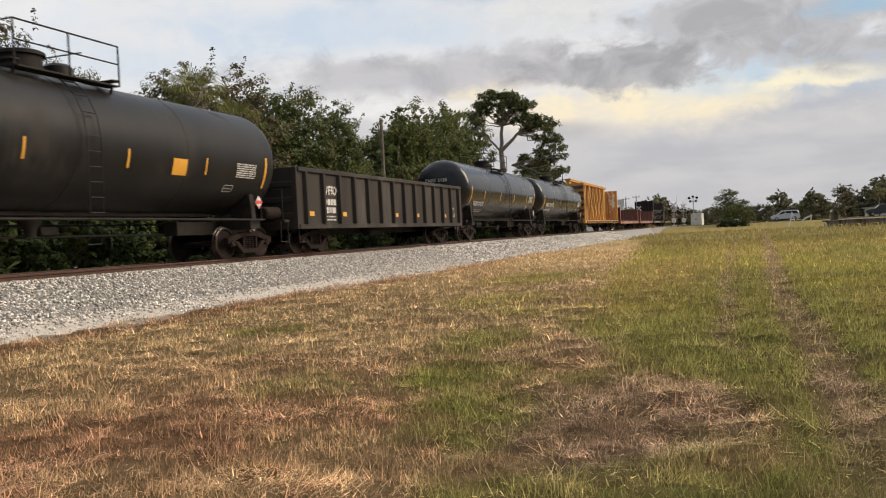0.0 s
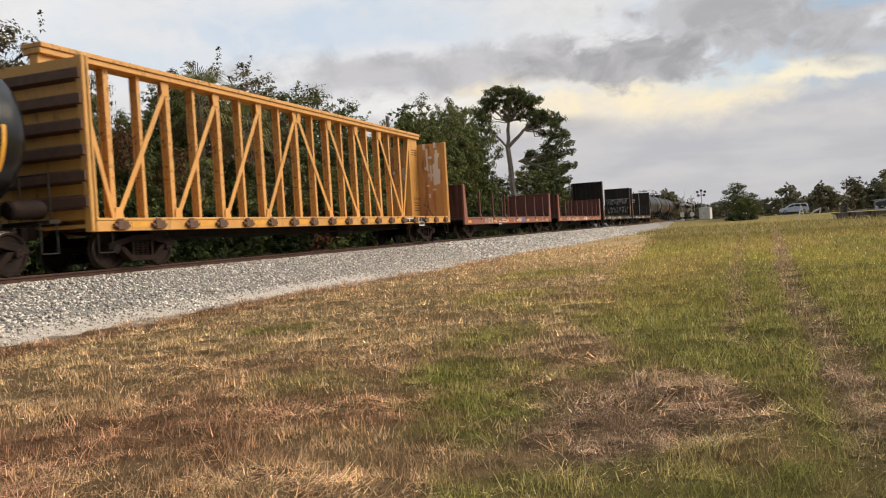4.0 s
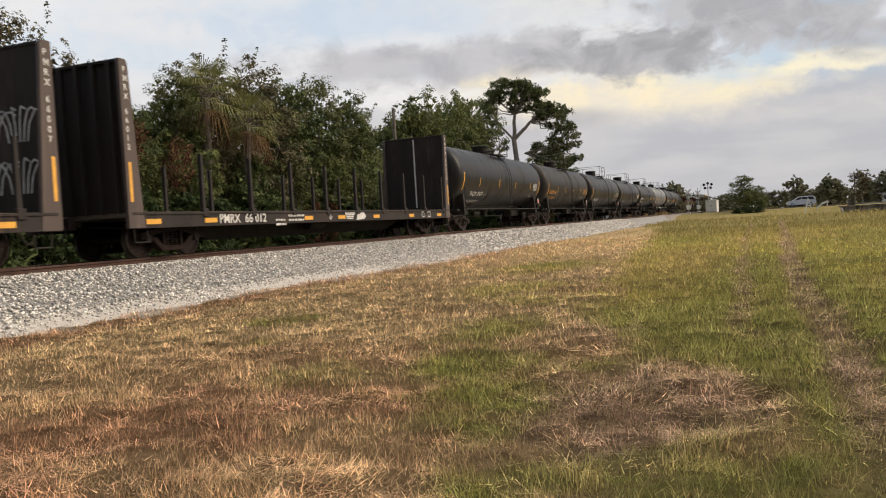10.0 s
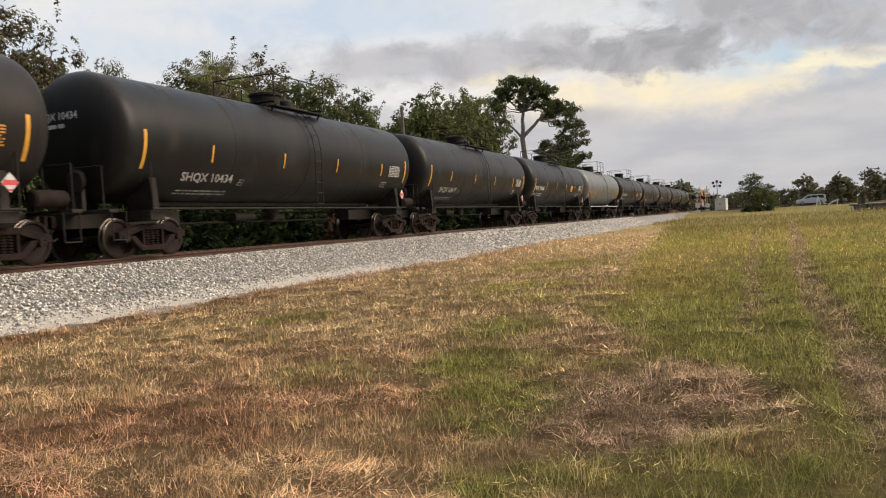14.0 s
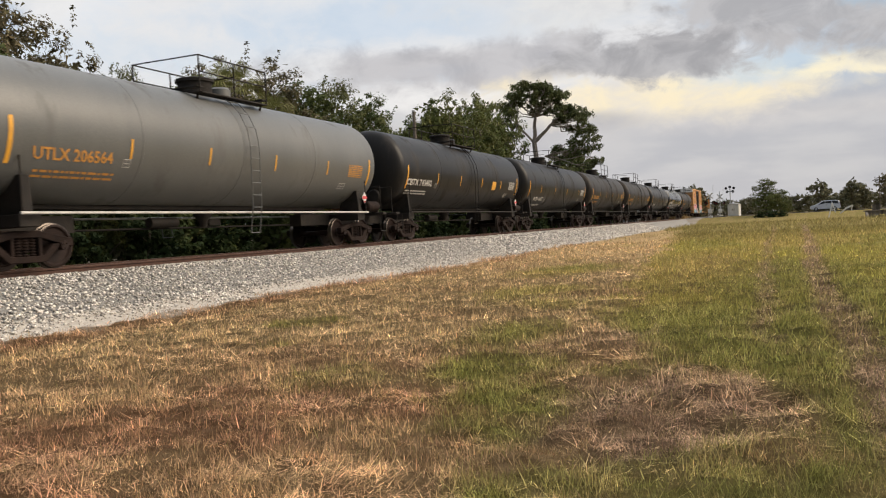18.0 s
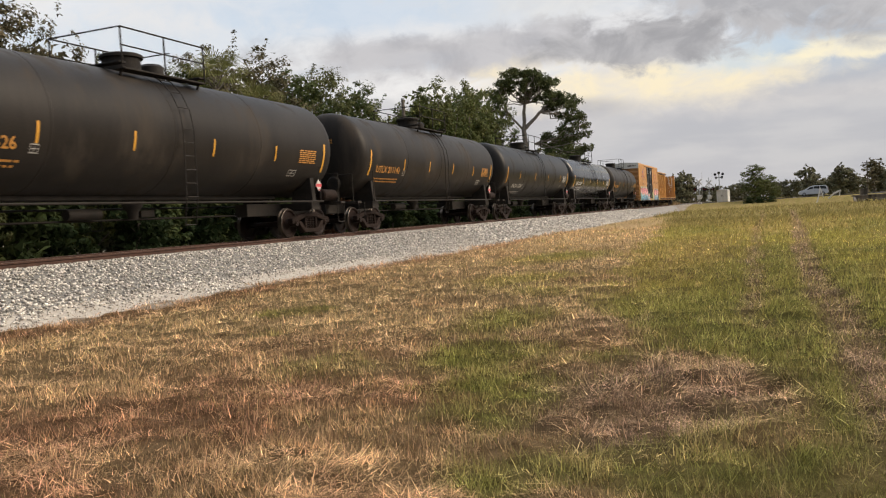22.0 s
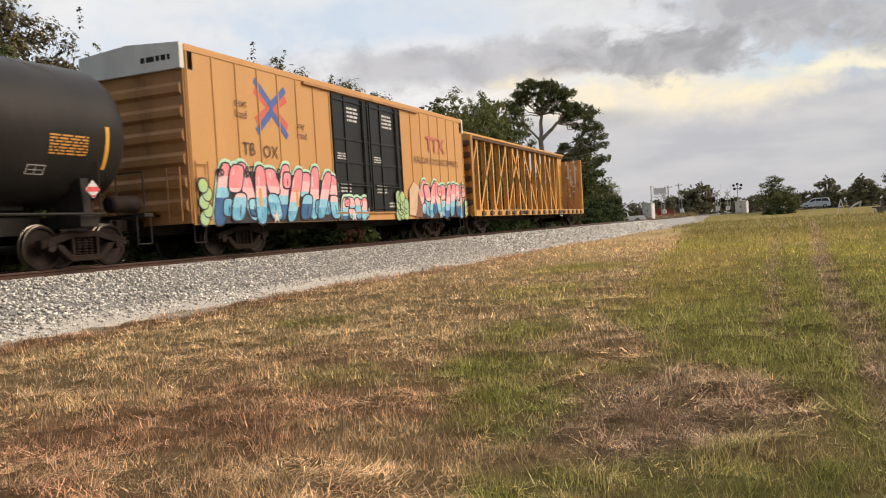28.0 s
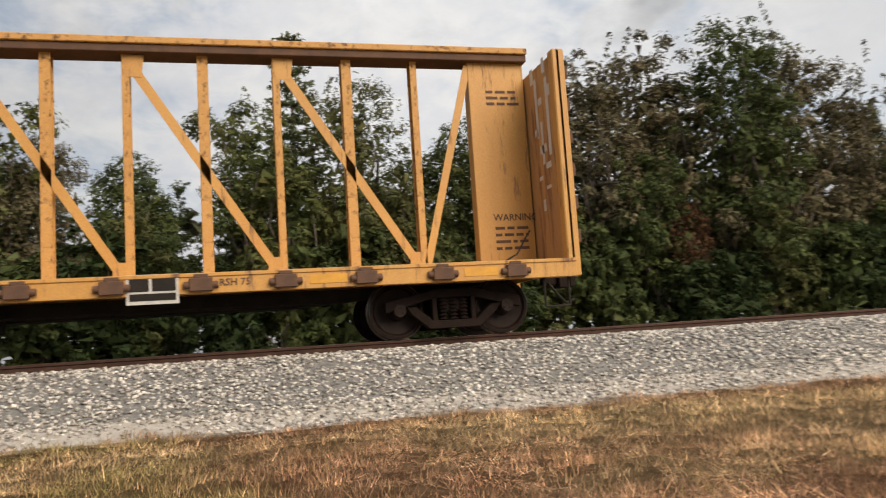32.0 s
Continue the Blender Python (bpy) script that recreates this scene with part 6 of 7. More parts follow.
centerbeam(434.7, 456.9, True, 29)


# ---- trees and shrubs ----
def leaf_soup(centres, spread, per, size, rng, droop=0.25, flat=1.0):
    """Sprays of small pointed leaves round the given centres: (n, 3, 3)."""
    n = len(centres) * per
    c = np.repeat(centres, per, axis=0) + rng.normal(0, 1, (n, 3)) * spread * np.array((1, 1, flat))
    d = rng.normal(0, 1, (n, 3))
    d[:, 2] -= droop
    d /= np.linalg.norm(d, axis=1)[:, None]
    s = np.cross(d, rng.normal(0, 1, (n, 3)))
    s /= np.linalg.norm(s, axis=1)[:, None]
    l = (size * rng.uniform(0.6, 1.35, n))[:, None]
    v = np.empty((n, 3, 3))
    v[:, 0], v[:, 1], v[:, 2] = c + d * l * 0.5, c + s * l * 0.27 - d * l * 0.5, c - s * l * 0.27 - d * l * 0.5
    return v


def leaf_clumps(centres, radius, per, size, rng, heart):
    """Round clumps of leaves at the ends of twigs, each leaf turned outwards and up."""
    n = len(centres) * per
    k = np.repeat(np.arange(len(centres)), per)
    o = rng.normal(0, 1, (n, 3))
    o /= np.linalg.norm(o, axis=1)[:, None]
    rad = (radius * rng.uniform(0.55, 1.25, len(centres)))[k]
    p = centres[k] + o * (rad * rng.rand(n) ** 0.45)[:, None] * np.array((1, 1, 0.72))
    away = centres[k] - np.asarray(heart)
    away /= np.linalg.norm(away, axis=1)[:, None] + 1e-6
    face = o * 0.7 + away * 0.5 + np.array((0, 0, 0.55)) + rng.normal(0, 0.45, (n, 3))
    face /= np.linalg.norm(face, axis=1)[:, None]
    d = rng.normal(0, 1, (n, 3)) + np.array((0, 0, -0.4))
    d -= face * (d * face).sum(1)[:, None]
    d /= np.linalg.norm(d, axis=1)[:, None]
    l = (size * rng.uniform(0.6, 1.35, n))[:, None]
    w = np.cross(face, d) * l * 0.30
    v = np.empty((n, 3, 3))
    v[:, 0], v[:, 1], v[:, 2] = p + d * l * 0.6, p - d * l * 0.45 + w, p - d * l * 0.45 - w
    return v


def in_blobs(blobs, n, rng, hollow=0.55):
    """Points in ellipsoids (x, y, z, rx, ry, rz), thicker to the outside."""
    vol = np.array([b[3] * b[4] * b[5] for b in blobs]) ** 0.75
    k = rng.choice(len(blobs), n, p=vol / vol.sum())
    b = np.array(blobs)[k]
    d = rng.normal(0, 1, (n, 3))
    d /= np.linalg.norm(d, axis=1)[:, None]
    r = hollow + (1.06 - hollow) * rng.rand(n) ** 0.8
    return b[:, :3] + d * b[:, 3:] * r[:, None]


def bough(s, a, b, r0, r1, rng, bend=0.12, n=4):
    """A tapering crooked limb."""
    a, b = Vector(a), Vector(b)
    pts = [a.lerp(b, i / n) + Vector((rng.uniform(-1, 1), rng.uniform(-1, 1), rng.uniform(-0.5, 0.8))) * (bend * (b - a).length * (0 < i < n)) for i in range(n + 1)]
    for i in range(n):
        s.rod(pts[i], pts[i + 1], r0 + (r1 - r0) * i / n, 6, r0 + (r1 - r0) * (i + 1) / n)
    return pts


def broadleaf(h, r, seed, leaf, n_spray, per=9, size=0.17, low=0.18, lumps=11, sparse=0.20, fill=0.9):
    """Meshes of a broad tree at the origin: wood and crown."""
    rng, rr = np.random.RandomState(seed), random.Random(seed)
    blobs = []
    for k in range(lumps):
        z = h * (low + (0.90 - low) * (k + 0.5) / lumps)
        w = r * (0.55 + 0.45 * math.sin(math.pi * min(1, (z / h) * 1.05)))
        a = k * 2.4 + rr.uniform(-0.5, 0.5)
        q = rr.uniform(0.15, 0.75) * w
        b = rr.uniform(0.30, 0.48) * r
        blobs.append((q * math.cos(a), q * math.sin(a), min(z, h - b * 0.9), b * 1.15, b * 1.15, b * rr.uniform(0.75, 1.05)))
    blobs.append((rr.uniform(-0.2, 0.2) * r, rr.uniform(-0.2, 0.2) * r, h * 0.86, r * 0.42, r * 0.42, h * 0.14))
    big = size * 1.28
    clumps = in_blobs(blobs, n_spray // 5, rng, 0.7)
    crown = leaf_clumps(clumps, 0.11 * r + 0.12, per * 5, big, rng, (0, 0, h * 0.5))
    core = [(b[0] * 0.9, b[1] * 0.9, b[2], b[3] * 0.72, b[4] * 0.72, b[5] * 0.72) for b in blobs] + [(0, 0, h * 0.48, r * 0.5, r * 0.5, h * 0.28)]
    crown = np.concatenate([crown, leaf_soup(in_blobs(core, int(n_spray * fill), rng, 0.1), 0.12, 2, size * 2.6, rng)])
    # leafy shoots that break the outline, each ending in small clumps
    foot = in_blobs(blobs, 26, rng, 0.9)
    foot = foot[foot[:, 2] > h * 0.5]
    aim = foot * np.array((0.30 / r, 0.30 / r, 0)) + rng.normal(0, 0.5, foot.shape) + np.array((0, 0, 0.8))
    aim /= np.linalg.norm(aim, axis=1)[:, None]
    reach = rng.uniform(0.25, 0.85, len(foot))[:, None] * h / 9
    shoots = np.concatenate([foot + aim * reach * k / 3 for k in range(4)])
    crown = np.concatenate([crown, leaf_clumps(shoots, 0.15 * h / 9, max(5, per // 2 + 2), big, rng, (0, 0, h * 0.5))])
    wood = Shape()
    top = Vector((rr.uniform(-0.3, 0.3), rr.uniform(-0.3, 0.3), h * 0.55))
    pts = bough(wood, (0, 0, -0.2), top, 0.022 * h, 0.012 * h, rr, 0.05)
    for b in blobs[2:]:
        bough(wood, pts[rr.randrange(1, len(pts))], b[:3], 0.008 * h, 0.003 * h, rr, 0.12, 3)
    return mesh_of("trunk", wood, "bark"), soup("crown", crown, 3, leaf)


def plant(name, wood, crown, label, category, at, scale=(1, 1, 1), group=""):
    t = thing(name, label, category, group, at=at @ Matrix.Diagonal((*scale, 1)))
    if wood:
        part("trunk", wood, "bark", t)
    part("crown", crown, "leaf_mid", t)
    return t


KINDS = [broadleaf(9, 3.0, 101, "leaf_dark", 1000, 15, 0.105, sparse=0.16), broadleaf(9, 2.8, 102, "leaf_mid", 1000, 15, 0.105, sparse=0.16),
         broadleaf(9, 3.1, 103, "leaf_olive", 950, 15, 0.105, 0.18, 13, 0.17), broadleaf(9, 2.7, 104, "leaf_grey", 800, 15, 0.10, 0.25, 14, 0.15, 0.5),
         broadleaf(9, 2.9, 105, "leaf_mid", 850, 14, 0.12, 0.2, 13, 0.2, 0.6)]
YOUNG = [broadleaf(9, 3.0, 131, "leaf_dark", 520, 12, 0.17, sparse=0.2), broadleaf(9, 2.8, 132, "leaf_mid", 520, 12, 0.17, sparse=0.2),
         broadleaf(9, 3.1, 133, "leaf_olive", 480, 12, 0.17, 0.18, 13, 0.22)]
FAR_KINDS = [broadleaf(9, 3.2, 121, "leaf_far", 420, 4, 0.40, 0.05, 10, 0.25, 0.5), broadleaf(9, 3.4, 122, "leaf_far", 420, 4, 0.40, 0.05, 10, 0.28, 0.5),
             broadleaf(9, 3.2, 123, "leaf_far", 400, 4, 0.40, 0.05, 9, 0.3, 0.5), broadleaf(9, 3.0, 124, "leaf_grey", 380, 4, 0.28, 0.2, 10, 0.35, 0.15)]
SHRUBS = [broadleaf(3.4, 1.7, 111, "leaf_deep", 300, 12, 0.13, 0.08, 8), broadleaf(3.2, 1.8, 112, "leaf_deep", 300, 12, 0.13, 0.08, 8),
          broadleaf(3.6, 1.6, 113, "leaf_dark", 280, 12, 0.14, 0.06, 8), broadleaf(2.6, 1.5, 114, "leaf_brown", 130, 10, 0.15, 0.1, 7, 0.2, 0.2)]
TREE_LABELS = ["dense dark green broadleaf tree behind the track", "leafy mid-green tree behind the track", "dark green tree with ragged crown behind the track",
               "sparse grey-olive tree with thin crown", "green tree with loose open crown behind the track"]
# along the line: place, distance behind the track's centre, height, width, kind
ROW = [(-13, 9.0, 8.6, 1.1, 0), (-9, 8.4, 8.9, 1.0, 1), (-5.4, 8.4, 8.8, 0.9, 4), (-3.6, 8.9, 7.4, 0.8, 3), (-1.4, 8.2, 6.5, 0.95, 0), (1.4, 8.6, 8.0, 0.85, 1), (4.4, 8.0, 8.2, 0.95, 2),
       (6.9, 8.6, 7.2, 0.9, 0), (8.9, 8.2, 8.0, 0.9, 4), (11.4, 7.9, 9.4, 0.95, 3), (13.6, 8.6, 10.3, 1.0, 3), (16.4, 8.0, 10.4, 1.0, 0), (18.6, 8.4, 10.6, 0.9, 3), (20.7, 7.9, 9.2, 0.85, 3),
       (22.6, 8.6, 8.3, 0.8, 0), (24.0, 8.0, 8.2, 0.6, 2), (26.2, 8.8, 7.2, 0.8, 0), (29.0, 8.4, 8.8, 0.9, 1), (31.6, 9.0, 10.2, 1.05, 3), (34.4, 8.4, 10.5, 1.05, 3), (37.4, 8.0, 9.8, 1.1, 0),
       (40.4, 8.6, 10.2, 1.1, 2), (43.0, 8.0, 10.0, 0.9, 0), (45.6, 8.0, 9.0, 0.9, 1), (48.6, 8.6, 7.2, 0.9, 2), (53.2, 7.6, 10.4, 0.72, 1), (55.6, 7.6, 11.6, 1.0, 4),
       (58.8, 8.2, 11.5, 0.8, 4), (63.0, 7.8, 12.6, 0.75, 4), (67.6, 8.4, 13.5, 0.72, 4), (71.4, 8.8, 12.2, 0.7, 2), (72.5, 9.0, 9.6, 1.0, 0), (77.5, 9.6, 7.4, 1.2, 3), (84, 9.5, 7.2, 1.2, 0), (90, 8.5, 8.6, 1.3, 2),
       (97, 8.4, 11.0, 1.1, 0), (102, 8.6, 11.4, 1.0, 2), (107, 8.4, 9.6, 1.0, 0), (112, 8.0, 6.6, 1.2, 1), (117, 7.8, 5.2, 1.3, 2)]
TOPS = [(y, h) for y, back, h, w, kind in ROW]
for k, (y, back, h, w, kind) in enumerate(ROW):
    plant("tree", *(KINDS[kind] if y < 50 or kind > 2 else YOUNG[kind]), TREE_LABELS[kind], "tree", pose(XC - back, y, 0, 0, 0, k * 73), (w * h / 9 * 0.95, w * h / 9 * 0.95, h / 9 * 0.97), "trees behind the track")
rng_plan = random.Random(7)
for k in range(24):
    y = -12 + k * 3.6 + rng_plan.uniform(-0.8, 0.8)
    h = rng_plan.uniform(4.4, 6.0)
    plant("tree", *YOUNG[(2, 1, 0, 2, 1)[k % 5]], "young leafy tree at the front of the hedge", "tree", pose(XC - 6.4 - rng_plan.uniform(0, 0.6), y, 0, 0, 0, k * 97), (h / 9 * 0.95, h / 9 * 0.95, h / 9), "trees behind the track")
for k in range(28):
    # a second row that closes the gaps of the first
    y = -14 + k * 3.3 + rng_plan.uniform(-0.6, 0.6)
    h = 0.86 * min(np.interp(y + e, *zip(*TOPS)) for e in (-1.6, 0, 1.6))
    plant("tree", *YOUNG[(0, 1, 2, 0)[k % 4]], "dark leafy tree of the second row", "tree", pose(XC - 10.6 - rng_plan.uniform(0, 0.8), y, 0, 0, 0, k * 131), (1.15 * h / 9, 1.15 * h / 9, h / 9), "trees behind the track")
for k in range(62):
    y = -22 + k * 2.3 + rng_plan.uniform(-0.6, 0.6)
    kind = 3 if k % 21 == 4 else k % 3
    f = rng_plan.uniform(0.75, 1.15)
    plant("shrub", *SHRUBS[kind], "low brown-leaved shrub under the trees" if kind == 3 else "dense green shrub in the hedge behind the track", "shrub",
          pose(XC - 5.3 - rng_plan.uniform(0, 0.9), y, 0, 0, 0, k * 47), (f, f, f * rng_plan.uniform(0.75, 1.1)), "shrubs behind the track")
for k in range(22):
    y = -30 + k * 6.8 + rng_plan.uniform(-1, 1)
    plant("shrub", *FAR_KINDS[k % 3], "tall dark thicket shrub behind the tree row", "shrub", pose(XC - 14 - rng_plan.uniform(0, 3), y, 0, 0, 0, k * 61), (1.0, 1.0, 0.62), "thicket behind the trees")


def fan_palm(h, seed, fronds=34):
    rng, rr = np.random.RandomState(seed), random.Random(seed)
    wood = Shape()
    n = 12
    for i in range(n):
        z0, z1 = h * i / n, h * (i + 1) / n
        wood.rod((0.05 * math.sin(i), 0, z0), (0.05 * math.sin(i + 1), 0, z1), 0.17 + 0.015 * (i % 2), 10, 0.16)
    live, dead = [], []
    for k in range(fronds):
        a = k * 2.4
        up = 1.25 - 2.1 * (k / fronds)
        d = Vector((math.cos(a) * math.cos(up), math.sin(a) * math.cos(up), math.sin(up)))
        reach = rr.uniform(0.7, 1.0)
        tip = Vector((0, 0, h)) + d * reach
        wood.rod((0, 0, h - 0.15), tip, 0.02, 5, 0.012)
        side = d.cross(Vector((0, 0, 1))).normalized()
        out = live if up > -0.55 else dead
        for j in range(19):
            b = (j - 9) / 9 * 1.3
            q = (d * math.cos(b) + side * math.sin(b)).normalized()
            l = rr.uniform(0.95, 1.35) * (1.0 - 0.25 * abs(b))
            m = tip + q * l * 0.6
            e = tip + q * l + Vector((0, 0, -0.42 * l - (0.3 if out is dead else 0)))
            w = side.cross(q).cross(q).normalized() * 0.017
            out.append([tip - w * 0.5, tip + w * 0.5, m + w, m - w])
            out.append([m - w, m + w, e + w * 0.15, e - w * 0.15])
    return mesh_of("trunk", wood, "bark"), soup("crown", np.array([[tuple(p) for p in q] for q in live]), 4, "frond"), soup("dead_fronds", np.array([[tuple(p) for p in q] for q in dead]), 4, "frond_dead")


def put_palm(meshes, at, s, label):
    t = thing("palm_tree", label, "palm", "palms", at=at @ Matrix.Diagonal((s, s, s, 1)))
    part("trunk", meshes[0], "bark", t)
    part("crown", meshes[1], "frond", t)
    part("dead_fronds", meshes[2], "frond_dead", t, "dry hanging tan fronds")


PALM = fan_palm(6.6, 5)
put_palm(PALM, pose(XC - 7.9, 29.6, 0, 0, 3, 20), 1.14, "cabbage palm with olive fan fronds and dry skirt")
put_palm(PALM, pose(XC - 6.9, 31.2, 0, 2, -4, 140), 0.98, "cabbage palm with olive fan fronds and dry skirt")
put_palm(PALM, pose(XC - 9, 124, 0, 0, 0, 200), 0.85, "small cabbage palm near the crossing")


def umbrella_pine():
    """The tall pine: forked bare limbs, a domed crown open beneath, and layered clumps on one side."""
    rng, rr = np.random.RandomState(9), random.Random(9)
    wood = Shape()
    fork = Vector((0.0, 0.0, 9.4))
    bough(wood, (0.5, 0, -0.2), fork, 0.36, 0.27, rr, 0.015, 5)
    crotch = Vector((0.25, 0.1, 12.0))
    bough(wood, fork, crotch, 0.22, 0.14, rr, 0.03, 3)
    elbow = Vector((1.7, -0.2, 11.1))
    bough(wood, fork, elbow, 0.21, 0.16, rr, 0.04, 3)
    left = Vector((-1.5, 0.3, 11.4))
    bough(wood, fork, left, 0.13, 0.09, rr, 0.06, 3)
    blobs = []

    def tuft(root, tip, b):
        pts = bough(wood, root, tip, 0.075, 0.025, rr, 0.12, 4)
        for q in range(3):
            end = Vector(tip) + Vector((rr.uniform(-0.7, 0.7), rr.uniform(-0.9, 0.9), rr.uniform(-0.1, 0.35)))
            bough(wood, pts[-2], end, 0.03, 0.012, rr, 0.12, 3)
            blobs.append((*end, b * rr.uniform(0.45, 0.75), b * rr.uniform(0.6, 0.9), b * rr.uniform(0.28, 0.42)))

    for k in range(19):
        a = radians(196 - k * 11.4)
        q = rr.uniform(0.86, 1.0)
        tip = (0.15 + 3.2 * q * math.cos(a), rr.uniform(-1.4, 1.4), 12.3 + 2.75 * q * math.sin(a))
        tuft(left if tip[0] < -1.6 else crotch, tip, 1.05)
        if k % 2:
            tuft(crotch, (tip[0] * 0.66, rr.uniform(-1.4, 1.4), 12.3 + (tip[2] - 12.3) * 0.70), 0.8)
    for x, z in ((4.7, 11.2), (5.3, 10.8), (4.0, 10.7), (5.1, 9.0), (3.9, 11.6), (3.4, 12.4), (4.3, 12.3), (5.0, 11.7), (2.9, 11.5), (5.4, 10.2), (4.4, 10.0), (5.7, 9.5), (4.6, 8.9), (3.7, 9.2), (5.4, 8.3), (4.4, 7.9), (5.9, 7.2), (4.9, 6.8), (3.4, 7.9), (2.6, 8.5)):
        tuft(elbow if z > 9.5 else Vector((1.0, 0, 8.0)), (x, rr.uniform(-1.0, 1.0), z), 0.95)
    for k in range(12):
        tuft(crotch, (rr.uniform(-1.9, 2.2), rr.uniform(-1.6, 1.6), rr.uniform(12.2, 13.6)), 0.55)
    for x, z in ((-2.4, 10.8), (-3.2, 11.4), (-2.9, 9.8), (-1.7, 10.2), (-2.2, 9.0), (-3.3, 9.2), (-1.4, 8.4), (-2.6, 8.0)):
        tuft(left, (x, rr.uniform(-1.0, 1.0), z), 0.6)
    crown = leaf_soup(in_blobs(blobs, 2900, rng, 0.3), 0.085, 11, 0.19, rng, -0.5)
    return mesh_of("trunk", wood, "pine_bark"), soup("crown", crown, 3, "leaf_pine")


t = thing("pine_tree", "tall pine with bare forked limbs and domed crown", "pine", at=pose(XC - 7.2, 78.6, 0, 0, 0, 19.8))
W_, C_ = umbrella_pine()
part("trunk", W_, "pine_bark", t, "pale forked trunk and limbs")
part("crown", C_, "leaf_pine", t)


def spire_conifer(h):
    """A narrow conifer in level tiers."""
    rng, rr = np.random.RandomState(19), random.Random(19)
    wood = Shape().rod((0, 0, -0.2), (0, 0, h), 0.14, 8, 0.02)
    pts = []
    for k in range(17):
        z = 2.2 + k * (h - 2.4) / 16
        reach = 0.25 + 2.0 * (1 - z / h)
        for j in range(6):
            a = j * 1.047 + k * 0.5
            d = Vector((math.cos(a), math.sin(a), 0.16))
            wood.rod((0, 0, z), Vector((0, 0, z)) + d * reach, 0.025, 5, 0.01)
            for i in range(1 + int(reach * 5)):
                pts.append(tuple(Vector((0, 0, z)) + d * reach * (i + 1) / (1 + int(reach * 5))))
    crown = leaf_soup(np.array(pts), 0.09, 12, 0.16, rng, 0.1, 0.5)
    return mesh_of("trunk", wood, "bark"), soup("crown", crown, 3, "leaf_pine")


W_, C_ = spire_conifer(10.4)
plant("conifer", W_, C_, "narrow dark conifer with level tiers", "conifer", pose(XC - 10.5, 3.0, 0))


# ---- the far side of the meadow: belts of trees, the road, the crossing ----
def place(az, dist):
    """A point at so many degrees left of the line of the track, so far ahead."""
    return dist * -math.tan(radians(az)), dist


FAR = [(0.25, 132, 6.1, 1.2, 1, "rounded green tree with dark skirt on the meadow"), (-0.6, 133, 4.4, 1.2, 1, "rounded green tree with dark skirt on the meadow")]
for az, d, h, w, kind, lab in FAR:
    x, y = place(az, d)
    plant("meadow_tree", *KINDS[kind], lab, "tree", pose(x, y, 0.2, 0, 0, d), (w * h / 9 * 1.15, w * h / 9 * 1.15, h / 9), "trees by the crossing")
x, y = place(0.15, 128)
for dx in (-1.3, 0.2, 1.6):
    plant("shrub", *SHRUBS[0], "low dark shrub at the foot of a tree", "shrub", pose(x + dx, y, 0.1, 0, 0, dx * 50), (0.75, 0.75, 0.38), "shrubs by the crossing")


def belt():
    """Far belt of trees along the horizon, and the nearer clumps before it."""
    k = 0
    rr = random.Random(33)
    spots = []
    for az in np.arange(9.0, -12.0, -0.42):
        spots.append((az + rr.uniform(-0.15, 0.15), rr.uniform(215, 250), rr.uniform(4.4, 6.4)))
    for az, d, h in ((5.4, 170, 7.0), (4.9, 172, 7.6), (4.4, 174, 6.2), (6.1, 172, 6.6), (-2.9, 200, 8.4), (-3.4, 205, 6.4), (-4.7, 200, 8.2), (-5.3, 202, 6.6), (-6.6, 165, 7.8), (-7.0, 168, 6.2), (-7.7, 160, 6.5),
                     (-8.5, 158, 8.6), (-8.9, 162, 7.6), (-9.6, 160, 8.2), (-10.5, 165, 8.0), (7.0, 150, 6.6), (7.8, 146, 6.0), (8.6, 142, 5.2), (9.4, 140, 5.4), (10.4, 138, 5.6), (11.4, 136, 6.0), (12.4, 134, 6.0)):
        spots.append((az, d, h))
    for az, d, h in spots:
        h *= 0.86 if az < -2 else 0.66 if az > 6.5 else 0.9
        x, y = place(az, d)
        kind = (0, 2, 0, 1, 3, 2)[k % 6]
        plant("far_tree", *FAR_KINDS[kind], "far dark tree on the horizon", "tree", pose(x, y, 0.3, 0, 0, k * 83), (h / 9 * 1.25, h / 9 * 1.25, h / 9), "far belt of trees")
        k += 1


belt()
x, y = place(-8.55, 138)
put_palm(PALM, pose(x, y, 0.5, 0, 0, 10), 0.62, "small palm beside the road")
x, y = place(7.6, 136)
plant("flowering_shrub", None, soup("crown", leaf_soup(in_blobs([(0, 0, 1.0, 2.0, 2.0, 0.9)], 260, np.random.RandomState(3)), 0.2, 8, 0.2, np.random.RandomState(4)), 3, "flower"), "red-leaved flowering shrub by the crossing", "shrub", pose(x, y, 0.3))
for az, d in ((9.0, 118), (8.0, 126), (6.8, 133), (5.9, 138)):
    x, y = place(az, d)
    rr = np.random.RandomState(int(d))
    plant("dry_clump", None, soup("crown", leaf_soup(in_blobs([(0, 0, 0.45, 1.9, 2.6, 0.6)], 220, rr), 0.18, 8, 0.3, rr, -0.8), 3, "dry_grass"), "dry tan clump of tall grass by the track", "grass", pose(x, y, 0.2), group="dry clumps by the track")


